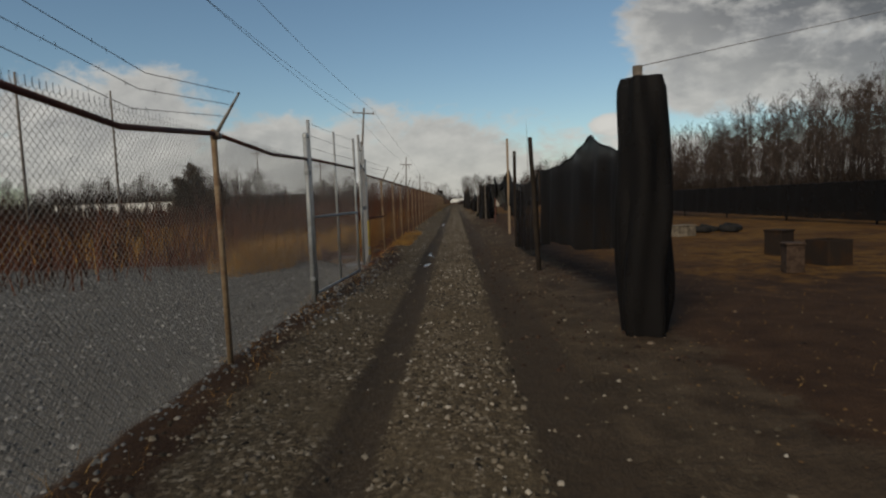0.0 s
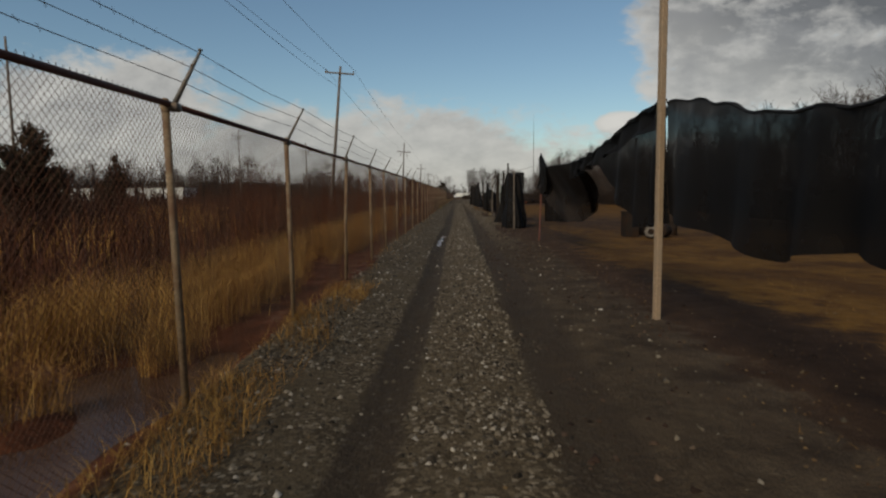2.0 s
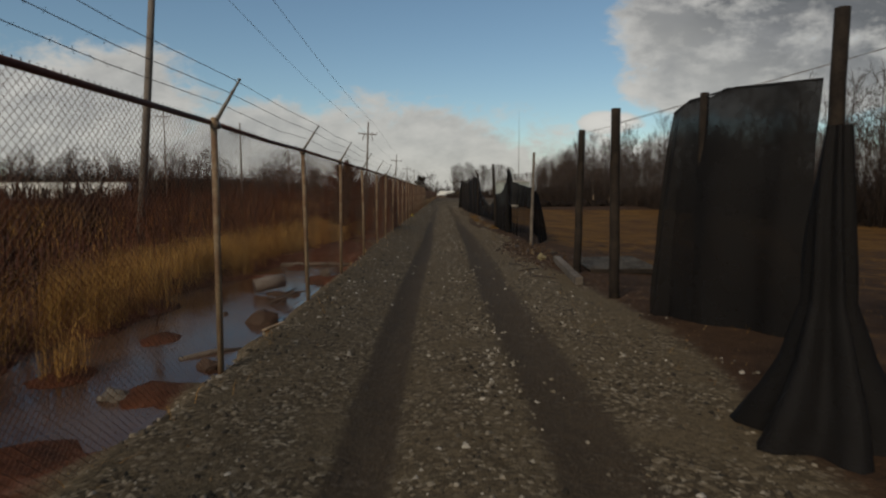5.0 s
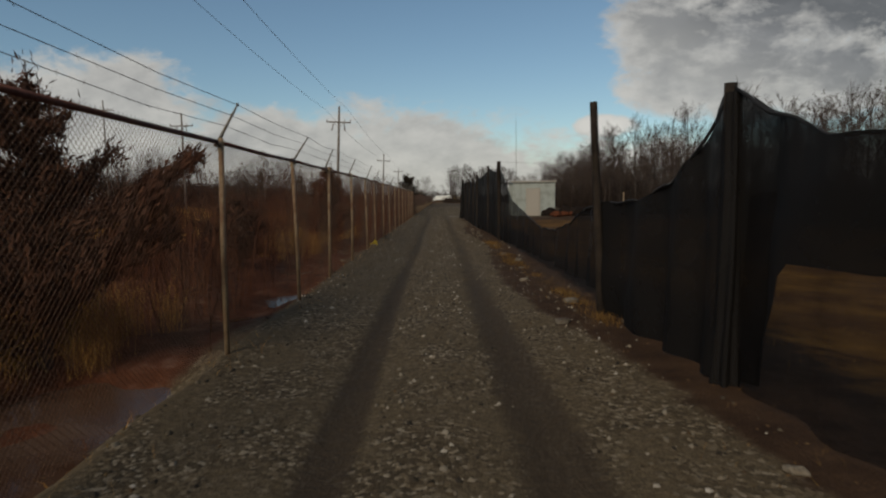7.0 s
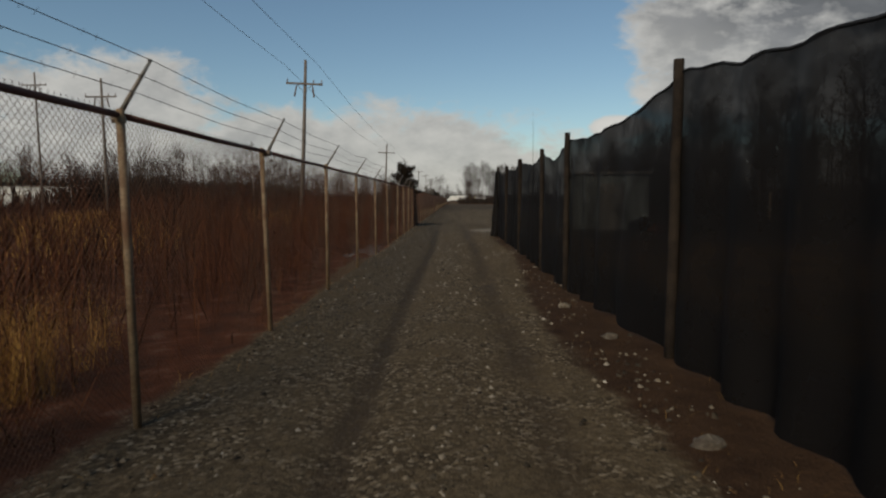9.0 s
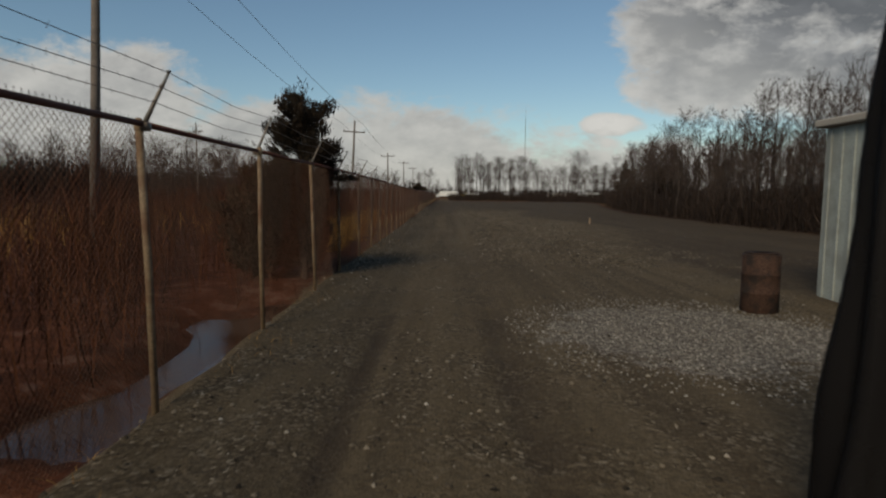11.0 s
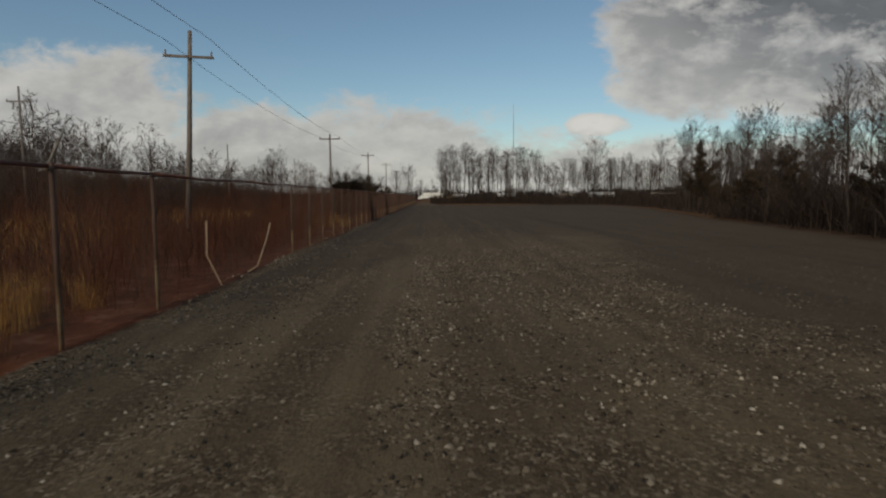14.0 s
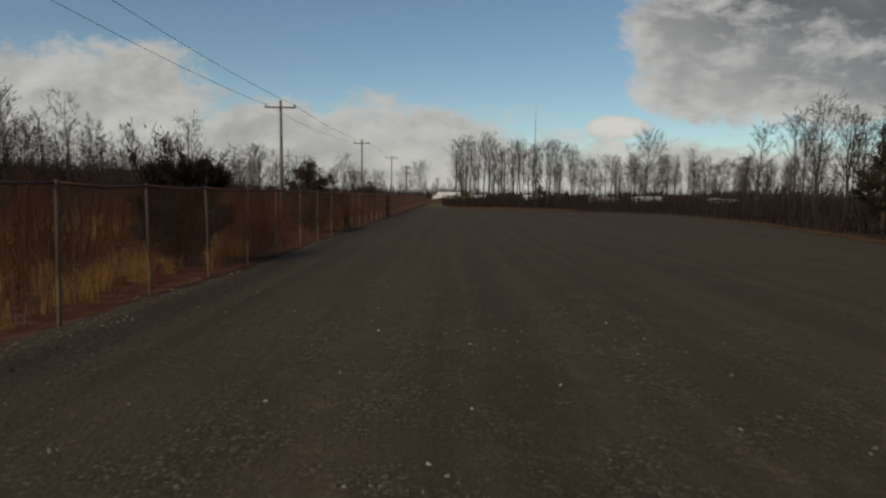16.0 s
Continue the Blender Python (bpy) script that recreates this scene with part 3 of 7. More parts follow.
def build_ground():
    xs = np.unique(np.concatenate([np.arange(-6, -2.4, 0.2), np.arange(-2.4, 2.4, 0.12), np.arange(2.4, 6.01, 0.2), np.arange(-30, -6, 1.5), np.arange(6, 40, 1.5), np.geomspace(40, 4000, 16), -np.geomspace(30, 4000, 16)]))
    ys = np.unique(np.concatenate([np.arange(-12, 60, 0.25), np.arange(60, 176, 0.4), np.arange(176, 300, 2.0), np.geomspace(300, 4500, 22), -np.geomspace(12, 3000, 14)]))
    gx, gy = np.meshgrid(xs, ys)
    gz = land(gx, gy)
    nx, ny = len(xs), len(ys)
    idx = np.arange(nx * ny).reshape(ny, nx)
    faces = np.stack([idx[:-1, :-1], idx[:-1, 1:], idx[1:, 1:], idx[1:, :-1]], -1).reshape(-1, 4)
    me = raw_mesh("ground", np.stack([gx, gy, gz], -1).reshape(-1, 3), faces, GROUND)
    x, y = gx.ravel(), gy.ravel()
    off = x - rut_x(y)
    sm = lambda v: np.clip(v + 0.5, 0, 1)  # noqa: E731
    masks = {
        "gravel": sm((np.where(off < 0, np.interp(y, [0, 13, 19, 26, 36], [1.6, 1.55, 2.0, 2.1, 2.35]), np.interp(y, [0, 20, 38, 46, 58, 66, 90, 99], [1.5, 1.4, 1.5, 2.1, 2.0, 1.35, 1.35, 1.8])) + 0.2 * np.sin(y * 0.43) - np.abs(off)) / 0.7) * (y < 300),
        "rut": np.interp(y, [54, 64, 72], [1.0, 0.8, 0.6]) * np.maximum(np.exp(-((off + 0.66 - 0.03 * np.sin(y * 0.35)) / 0.22) ** 2), 0.9 * np.exp(-((off - 0.68 - 0.03 * np.sin(y * 0.35)) / 0.36) ** 2))
        * np.clip((245 - y) / 60, 0, 1) * np.where(y > 106, np.where(off < 0, 0.40, np.interp(y, [106, 118, 150, 165], [0.9, 0.62, 0.6, 0.45])), 1.0),
        "mud": sm((off - 0.5 - 0.12 * np.sin(y * 0.8) - 0.08 * np.sin(y * 2.3)) / 0.6) * sm((2.3 - off) / 0.7) * np.interp(y, [-5, 28, 44], [0.85, 0.8, 0.0]),
        "lot": sm((lot_edge(y) - x) / 3) * sm((x + 1.7) / 0.6) * sm((y - 101 - 0.4 * (x < 2.2) * 0) / 3) * sm((246 - y) / 8),
        "marsh": sm((FENCE_X + 0.15 - x) / 0.5) * np.maximum(sm((y - 9.5) / 2), sm((-11 - x) / 4)),
        "turf": sm((27 - x) / 5) * sm((x - 3.2 - 0.5 * np.sin(y * 0.4)) / 1.5) * sm((99 - y) / 4) * np.interp(y, [3, 8, 20, 26, 34, 46, 58, 72], [0.2, 0.55, 0.7, 0.75, 0.65, 0.3, 0.5, 0.95]) + sm((y - 244) / 6) * 0.8 * (x > -2)
        + np.exp(-((x - lot_edge(y) - 1.2) / 0.9) ** 2) * (y > 165) * (y < 246) * 0.9,
        # yard darkened for vignetting: right side, far end, near left
        "yard_vignette": np.maximum(sm((x - 7.0 - 1.5 * np.sin(y * 0.21)) / 4.0), 0.62 * sm((y - 152) / 12)) + 0.75 * sm((0.7 + 0.4 * np.sin(y * 0.6) - x) / 1.2) * sm((y - 141) / 8),
        "crushed": (sm((-2.2 - x) / 0.4) * sm((x + 14) / 4) * sm((11.8 + 1.0 * (x < -2.9) - y) / 1.5)),
        "spill_sheen": np.clip(1.1 - ((x - 2.9) / 2.1) ** 2 - ((y - 105.0) / 2.0) ** 2, 0, 1),
    }
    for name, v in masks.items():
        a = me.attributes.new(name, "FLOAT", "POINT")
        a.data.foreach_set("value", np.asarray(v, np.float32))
    me.polygons.foreach_set("use_smooth", [True] * len(me.polygons))
    tagged(new("ground", me), "rutted gravel lane, dark gravel yard, dry turf and reddish marsh soil", "ground", kind="structure")


build_ground()


def water_sheet(name, y0, y1, x0, x1, drop, label, mat=None):
    """A still sheet of water at one level, whose shore is where the bed rises through it."""
    z = float(base_z(np.array([(y0 + y1) / 2]))[0]) - drop
    n = max(2, int((y1 - y0) / 1.0))
    b = Build()
    for i in range(n + 1):
        y = y0 + (y1 - y0) * i / n
        b.v += [(x0, y, z), (x1, y, z)]
    b.f = [(2 * i, 2 * i + 1, 2 * i + 3, 2 * i + 2) for i in range(n)]
    tagged(part(name, b, mat or WATER), label, "water", kind="structure")


for y0, y1, drop in ((10.5, 21, 0.205), (42.5, 57.8, 0.24), (58, 84, 0.235), (92, 109.8, 0.25), (121, 143, 0.235), (154.5, 161.5, 0.23)):
    water_sheet("water", y0, y1, -6.2, -2.12, drop, "shallow brown standing water in the ditch behind the fence")
for i, (px, py, rx, ry, deep) in enumerate(PUDDLES):
    water_sheet("puddle", py - 1.15 * ry, py + 1.15 * ry, px - (1.0 if py < 20 else 1.35) * rx, px + (1.0 if py < 20 else 1.35) * rx, 0.066 + 0.004 * (i % 2), "narrow puddle standing in the wheel rut of the lane", PUDDLE)


# ---- chain-link fence along the lane ----
def diamond_panel(length, tall, pitch=0.052, r=0.0016):
    """Two families of slanting wires woven into diamonds, in the plane x = 0, from (0, 0) to (length, tall)."""
    verts, faces = [], []
    n = int((length + tall) / pitch) + 1
    for fam, dx in ((1, 0.0012), (-1, -0.0012)):
        for i in range(n):
            s = i * pitch + 0.5 * pitch
            # line y - fam * z = const
            if fam > 0:
                c = s - tall
                a, b = max(0.0, c), min(length, c + tall)
                if b - a < 0.02:
                    continue
                p, q = (a, a - c), (b, b - c)
            else:
                a, b = max(0.0, s - tall), min(length, s)
                if b - a < 0.02:
                    continue
                p, q = (a, s - a), (b, s - b)
            o = len(verts)
            k = r * 0.7071
            ny, nz = -k * fam, k
            for yy, zz in (p, q):
                verts += [(dx + r, yy, zz), (dx - r * 0.5, yy + ny, zz + nz), (dx - r * 0.5, yy - ny, zz - nz)]
            faces += [(o, o + 1, o + 4, o + 3), (o + 1, o + 2, o + 5, o + 4), (o + 2, o, o + 3, o + 5)]
    # twisted wire ends above the rail
    m = int(length / pitch)
    for i in range(m):
        y = (i + 0.5) * length / m
        o = len(verts)
        verts += [(0.002, y - 0.004, tall - 0.01), (0.002, y + 0.004, tall - 0.01), (0.002, y + 0.003, tall + 0.045), (0.002, y - 0.003, tall + 0.045)]
        faces += [(o, o + 1, o + 2, o + 3)]
    return np.array(verts), np.array(faces)


def post_mesh(tall, r=0.03, bent=0.0):
    b = Build()
    b.tube([(0, 0, -0.25), (0, 0, tall * 0.5), (bent, bent * 0.4, tall - 0.03)], [r, r, r], 10)
    b.lathe([(r * 1.12, tall - 0.05), (r * 1.2, tall - 0.01), (r * 0.9, tall + 0.035), (0.001, tall + 0.045)], 10, (bent, bent * 0.4))
    return b


def barbed_strand(pts, seed, r=0.0028):
    """A twisted wire through the points, with barbs."""
    rnd = random.Random(seed)
    b = Build()
    b.tube(pts, r, 3, cap=False)
    for a, c in zip(pts[:-1], pts[1:]):
        a, c = Vector(a), Vector(c)
        n = max(1, int((c - a).length / 0.14))
        for i in range(n):
            p = a.lerp(c, (i + rnd.random() * 0.5) / n)
            d = Vector((rnd.uniform(-1, 1), rnd.uniform(-0.4, 0.4), rnd.uniform(-1, 1))).normalized() * 0.02
            w = Vector((0, 0.0025, 0.001))
            b.face_block([p - d - w, p - d + w, p + d + w, p + d - w], [(0, 1, 2, 3)])
    return b


POSTS_A = [-9.7, -6.6, -3.55, -0.5, 2.55, 5.83]
POSTS_B = [11.38, 14.68, 17.78, 20.57, 23.85, 26.94, 29.58, 32.54, 35.6, 38.9, 42.2, 45.55, 48.89, 51.67, 54.95, 57.99, 60.57, 63.7, 66.76, 69.29,
           72.29, 75.35, 77.69, 80.68, 83.59, 86.75, 89.9, 93.06, 96.2, 99.4, 102.53, 105.15, 108.01, 110.32, 113.19, 115.78, 118.3, 120.63,
           122.95, 125.45, 127.75, 130.15, 132.7, 134.8, 137.0, 139.1, 141.3]
POSTS_C = [149.5, 151.9, 154.2, 156.6, 159.0, 161.34, 163.94, 166.35, 168.84, 171.3, 173.96] + [173.96 + 2.75 * i for i in range(1, 44)]
FENCE_H = 2.1


def fence_base(y):
    return float(base_z(np.array([y]))[0]) - 0.03 * min(1, max(0, (y - 40) / 40)) - float(np.interp(y, [110, 124, 138], [0.0, 0.06, 0.17]))


PANEL = raw_mesh("chain_link", *diamond_panel(3.05, FENCE_H - 0.03), MESH_RUST)
PANEL_GALV = raw_mesh("chain_link_galvanised", *diamond_panel(3.05, FENCE_H - 0.03), MESH_GALV)
def rust_from_top(name):
    """Tan paint left on the foot of a post, brown rust on the rest."""
    m = POST_TAN.copy()
    m.name = name
    nt = m.node_tree
    b = nt.nodes["Principled BSDF"]
    tc = nt.nodes.new("ShaderNodeTexCoord")
    sep = nt.nodes.new("ShaderNodeSeparateXYZ")
    nt.links.new(tc.outputs["Object"], sep.inputs[0])
    n = tex_noise(nt, tc.outputs["Object"], 9.0, 4, 0.7)
    f = ramp(nt, mnode(nt, "ADD", mnode(nt, "MULTIPLY", sep.outputs[2], 0.5), mnode(nt, "MULTIPLY", n, 0.35)), [(0.50, 0.0), (0.64, 0.9)])
    old = b.inputs["Base Color"].links[0].from_socket
    nt.links.new(mixc(nt, f, old, (0.062, 0.034, 0.024)), b.inputs["Base Color"])
    return m


POST_RUST = rust_from_top("rusted_post")
POST_RUSTY = [post_mesh(FENCE_H, 0.027, 0.02 * k).mesh("post", POST_RUST, True) for k in (-1, 0, 1)]
POST = [post_mesh(FENCE_H, 0.027, 0.02 * k).mesh("post", POST_TAN, True) for k in (-1, 0, 1)]


def arm_mesh():
    b = Build()
    b.tube([(0, 0, 0.0), (0.06, 0, 0.11), (0.2, 0, 0.36)], [0.02, 0.016, 0.01], 6)
    b.box((0, 0, -0.02), (0.075, 0.075, 0.06), 0, 0.01)
    for k in (0.42, 0.7, 0.98):
        b.box((0.2 * k, 0, 0.36 * k + 0.008), (0.02, 0.03, 0.012))
    return b.mesh("arm", ARM, True)


ARM_MESH = arm_mesh()


def fence_run(label, posts, panel, arms, wires=True, slack=0.0, seed=1, skip=()):
    rnd = random.Random(seed)
    fence = thing("chain_link_fence", label, "fence", group="fence runs along the lane")
    lean = {}
    for i, y in enumerate(posts):
        if i in skip:
            lean[i] = 0.0
            continue
        z = fence_base(y)
        lean[i] = rnd.uniform(-1.2, 1.2)
        p = part("post", (POST if y < 111 else POST_RUSTY)[rnd.randrange(3)], None, fence, at=pose(FENCE_X, y, z, rnd.uniform(-0.8, 0.8), lean[i], rnd.uniform(0, 360)))
        if arms(y):
            part("barbed_wire_arm", ARM_MESH, None, p, at=p.matrix_basis.inverted() @ pose(FENCE_X + 0.035 * lean[i], y, z + FENCE_H, 0, rnd.uniform(-6, 6), rnd.uniform(-5, 5)))
    for i, (a, c) in enumerate(zip(posts[:-1], posts[1:])):
        za, zc = fence_base(a), fence_base(c)
        b = Build()
        sag = rnd.uniform(0.0, 0.015) + slack * rnd.uniform(0.3, 1)
        b.tube([(FENCE_X, a, za + FENCE_H), (FENCE_X, (a + c) / 2, (za + zc) / 2 + FENCE_H - sag), (FENCE_X, c, zc + FENCE_H)], 0.022, 8)
        part("top_rail", b, RAIL_RUST, fence, smooth=True)
        m = Matrix.Translation((FENCE_X - 0.035, a, za + 0.03)) @ Matrix.Diagonal((1, (c - a) / 3.05, 1, 1))
        m[2][1] = (zc - za) / 3.05
        part("chain_link", panel, None, fence, at=m)
    if wires:
        for k in range(3):
            f = (0.42, 0.7, 0.98)[k]
            pts = []
            for i, y in enumerate(posts):
                if not arms(y):
                    continue
                z = fence_base(y)
                if pts:
                    yp = pts[-1][1]
                    pts.append((FENCE_X + 0.2 * f, (y + yp) / 2, z + FENCE_H + 0.36 * f - 0.015 - rnd.uniform(0, 0.03) - slack))
                pts.append((FENCE_X + 0.2 * f, y, z + FENCE_H + 0.36 * f))
            if len(pts) > 1:
                part("barbed_wire", barbed_strand(pts, seed * 10 + k), BARB, fence)
    return fence


fence_run("weathered chain-link fence with slack barbed wire beside the gravel lane", POSTS_A, PANEL_GALV, lambda y: y < 5, True, 0.12, 1)
fence_run("long rusty chain-link fence with tan posts and barbed wire arms", POSTS_B, PANEL, lambda y: 12 < y < 140, True, 0.0, 2, skip=(0,))
fence_run("rusty chain-link fence with sagging rail half grown over by brush", [141.3, 145.4] + POSTS_C, PANEL, lambda y: False, False, 0.05, 3, skip=(0, 1))


def bent_post(x, y, pts, label):
    b = Build()
    b.tube([(x + p[0], y + p[1], height(x, y) + p[2]) for p in pts], 0.019, 8)
    tagged(part("bent_fence_post", b, WOOD_TAN, smooth=True), label, "fence post", "bent posts")


bent_post(-2.0, 143.5, [(0.05, 0.05, -0.1), (0, 0, 0.05), (-0.22, 0, 0.55), (-0.24, 0.1, 1.15)], "tan fence post bent over where the fence is broken")
bent_post(-1.95, 145.6, [(-0.12, -0.25, 0.02), (0, 0, 0.1), (0.17, 0.14, 0.65), (0.25, 0.2, 1.02)], "tan fence post pushed over and leaning out")


# brace rail beside the gate
_b = Build().tube([(FENCE_X, 11.42, 1.06), (FENCE_X, 14.66, 1.02)], 0.02, 8)
tagged(part("brace_rail", _b, RAIL_RUST, smooth=True), "rusty brace rail between gate post and first fence post", "rail")


for k, (z0, f) in enumerate(((2.2, 0.42), (2.32, 0.7), (2.44, 0.98))):
    _b = barbed_strand([(FENCE_X, 11.38, z0), (FENCE_X + 0.1 * f, 13.0, (z0 + FENCE_H + 0.36 * f) / 2 - 0.02), (FENCE_X + 0.2 * f, 14.68, FENCE_H + 0.36 * f)], 70 + k)
    tagged(part("barbed_wire", _b, BARB), "strand of barbed wire run from fence to gate post", "wire", "wires beside the gate")


# ---- the gate ----
def gate_post(y, sleeve):
    g = thing("gate_post", "thick galvanised gate post" + (" with a yellow plastic sleeve" if sleeve else " beside the lane"), "gate post", pose(FENCE_X, y, 0))
    b = Build().tube([(0, 0, -0.3), (0, 0, 2.42)], 0.041, 14)
    b.lathe([(0.045, 2.40), (0.047, 2.44), (0.033, 2.47), (0.001, 2.48)], 14)
    part("shaft", b, GALV, g, smooth=True)
    if sleeve:
        part("sleeve", Build().lathe([(0.042, 0.18), (0.048, 0.19), (0.048, 1.0), (0.042, 1.01)], 14), YELLOW, g, "yellow plastic sleeve", True)
    for z in (0.35, 1.9):
        hb = Build().lathe([(0.042, z - 0.03), (0.053, z - 0.03), (0.053, z + 0.03), (0.042, z + 0.03)], 14)
        hb.box((0.0, 0.08 if y < 8 else -0.08, z), (0.03, 0.09, 0.035), 0, 0.006)
        part("hinge", hb, GALV, g)


gate_post(5.83, False)
gate_post(11.38, True)


def gate_leaf(hinge, free, name_label, seed, raised=0.06):
    h, f = Vector((*hinge, 0)), Vector((*free, 0))
    length = (f - h).length
    ang = math.degrees(math.atan2(f.x - h.x, f.y - h.y))
    g = thing("gate_leaf", name_label, "gate", pose(h.x, h.y, raised, 0, 0, -ang), "gate leaves")
    # local: along +y from the hinge
    low, mid, top, tip = 0.05, 1.19, 2.05, 2.62
    for y in (0.05, length / 2, length - 0.03):
        part("upright", Build().tube([(0, y, low), (0, y, tip if y != length / 2 else tip - 0.02)], 0.024 if y != length / 2 else 0.018, 10), GALV, g, smooth=True)
    for z in (low, mid, top):
        part("rail", Build().tube([(0, 0.05, z), (0, length - 0.03, z)], 0.022, 10), GALV if z != top else RAIL_RUST, g, smooth=True)
    p = raw_mesh("chain_link", *diamond_panel(length - 0.08, top - low, 0.055, 0.0017), MESH_GALV)
    part("chain_link", p, None, g, at=pose(-0.02, 0.05, low))
    for k, z in enumerate((2.22, 2.4, 2.58)):
        part("barbed_wire", barbed_strand([(0, 0.05, z), (0, length / 2, z - 0.01), (0, length - 0.03, z)], seed + k), BARB, g)
    latch = Build().box((0.0, length - 0.02, 1.12), (0.05, 0.06, 0.16), 0, 0.01)
    part("latch", latch, GALV, g)


gate_leaf((-2.1, 5.95), (-1.9, 8.78), "galvanised chain-link gate leaf topped with barbed wire, closed", 30)
gate_leaf((-2.1, 11.26), (-1.84, 8.98), "galvanised chain-link gate leaf topped with barbed wire, closed beside the lane", 40, 0.16)


# ---- black netting fence on the right ----
def pole(x, y, tall, r, mat, label, sq=False, lean=0.0, group="net poles"):
    z = height(x, y)
    g = thing("net_pole", label, "pole", pose(x, y, z, 0, lean, 0), group)
    b = Build()
    if sq:
        b.box((0, 0, tall / 2 - 0.1), (r * 2, r * 2, tall + 0.2), 7 * x, 0.008)
    else:
        n = 7
        rnd = random.Random(int(y * 10))
        b.tube([(rnd.uniform(-1, 1) * 0.006, rnd.uniform(-1, 1) * 0.006, -0.2 + (tall + 0.2) * i / (n - 1)) for i in range(n)], [r * (1.12 - 0.2 * i / n) for i in range(n)], 10)
    part("shaft", b, mat, g, smooth=not sq)
    return g


pole(1.86, 3.2, 2.67, 0.05, WOOD_GREY, "grey timber pole wrapped in black netting")
pole(1.61, 8.65, 2.56, 0.045, WOOD_DARK, "dark leaning timber pole carrying black netting", lean=-2.4)
pole(1.79, 14.45, 2.76, 0.05, WOOD_DARK, "dark timber pole at the edge of the netting")
pole(2.15, 20.5, 3.72, 0.036, WOOD_TAN, "tall pale square timber pole standing clear of the netting", True)
pole(2.38, 32.1, 1.78, 0.026, RAIL_RUST, "short steel stake under a bunch of netting", False, 2)
pole(2.14, 37.8, 2.4, 0.035, WOOD_GREY, "slim grey pole beside a tent of netting")
pole(2.2, 41.4, 2.86, 0.04, WOOD_DARK, "dark slim pole behind a tent of netting")
pole(2.2, 44.2, 2.6, 0.045, WOOD_DARK, "dark timber pole with netting slumped at its foot")
pole(2.78, 47.35, 2.62, 0.05, WOOD_DARK, "dark timber pole wrapped in netting")
pole(2.29, 48.95, 2.68, 0.068, WOOD_DARK, "stout round dark timber pole", False, -1.0)
pole(2.36, 51.6, 2.65, 0.068, WOOD_DARK, "round dark timber pole beside a board platform", False, 1.0)
pole(2.36, 57.3, 2.62, 0.042, WOOD_GREY, "slim grey timber pole", False, 1.2)
pole(2.29, 62.55, 2.36, 0.05, WOOD_DARK, "dark pole swathed in netting")
pole(2.1, 65.4, 2.68, 0.05, WOOD_DARK, "round dark timber post leaning towards the lane", False, -2.5)
pole(2.15, 78.6, 2.73, 0.055, WOOD_DARK, "square dark timber post at the start of high netting", True)
for y, x, h in ((82.4, 2.1, 2.78), (86.7, 1.92, 2.6), (89.3, 1.9, 2.55), (93.2, 1.88, 2.6), (97.0, 1.86, 2.62), (100.65, 1.86, 2.77)):
    pole(x, y, h, 0.05, WOOD_DARK, "dark timber post of the high netting screen", y > 90)


def spline(stops):
    ys, vs = zip(*stops)
    return lambda y: float(np.interp(y, ys, vs))


def net_span(label, y0, y1, top, bottom, xs, fold=0.05, seed=1, step=0.09, rows=16, lift=0.0, belly=0.0, hem=True, cloth=None):
    """A hanging length of netting between two profiles, with vertical folds and a rolled hem."""
    t_of, b_of, x_of = spline(top), spline(bottom), spline(xs)
    n = max(4, int((y1 - y0) / step))
    b = Build()
    for i in range(n + 1):
        y = y0 + (y1 - y0) * i / n
        zt, zb = t_of(y) + 0.012 * math.sin(y * 9 + seed) + 0.025 * noise.noise(Vector((y * 2.5, seed, 0))), b_of(y) + 0.03 * noise.noise(Vector((y * 1.7, seed, 5)))
        for k in range(rows + 1):
            f = k / rows
            z = zb + (zt - zb) * f
            w = fold * (0.4 + 0.6 * (1 - f)) * (math.sin(y * 6.0 + 2.2 * math.sin(y * 1.3 + seed) + f * 1.2) + 0.6 * noise.noise(Vector((y * 3.1, z * 1.4, seed))))
            w += belly * math.sin(math.pi * f)
            b.v.append((x_of(y) + w, y + 0.03 * noise.noise(Vector((y * 2, z * 2, seed + 3))), z + height(2.0, y) + 0.01))
    r = rows + 1
    b.f = [(i * r + k, (i + 1) * r + k, (i + 1) * r + k + 1, i * r + k + 1) for i in range(n) for k in range(rows)]
    g = thing("netting", label, "netting", group="netting along the lane")
    part("cloth", b, cloth or NET, g, smooth=True)
    if not hem:
        return g
    h = Build()
    h.tube([(x_of(y), y, t_of(y) + 0.012 * math.sin(y * 9 + seed) + 0.025 * noise.noise(Vector((y * 2.5, seed, 0))) + height(2.0, y)) for y in np.arange(y0, y1 + 0.01, 0.15)], 0.014, 5)
    part("top_hem", h, NET_HEM, g, smooth=True)
    return g


NET_HEM = material("rolled_net_hem", (0.014, 0.013, 0.013), 0.8, 0.0, 0.3, 4, 60, 0.2)

net_span("black shade netting sagging between wrapped pole and next pole", 3.3, 8.65, [(3.3, 2.0), (3.7, 1.88), (4.3, 1.98), (5.0, 2.18), (5.7, 2.02), (6.95, 1.89), (8.65, 1.9)],
         [(3.3, 0.75), (4, 0.8), (5.4, 0.66), (7.5, 0.62), (8.65, 0.45)], [(3.3, 1.86), (8.65, 1.65)], 0.05, 1)
net_span("black shade netting hung low along the lane", 8.65, 14.45, [(8.65, 1.95), (8.9, 1.82), (9.3, 1.7), (10, 1.74), (11.6, 1.7), (13.9, 1.8), (14.45, 1.8)],
         [(8.65, 0.45), (10, 0.25), (12, 0.1), (14.45, 0.02)], [(8.65, 1.65), (14.45, 1.78)], 0.05, 2, cloth=NET_MID)
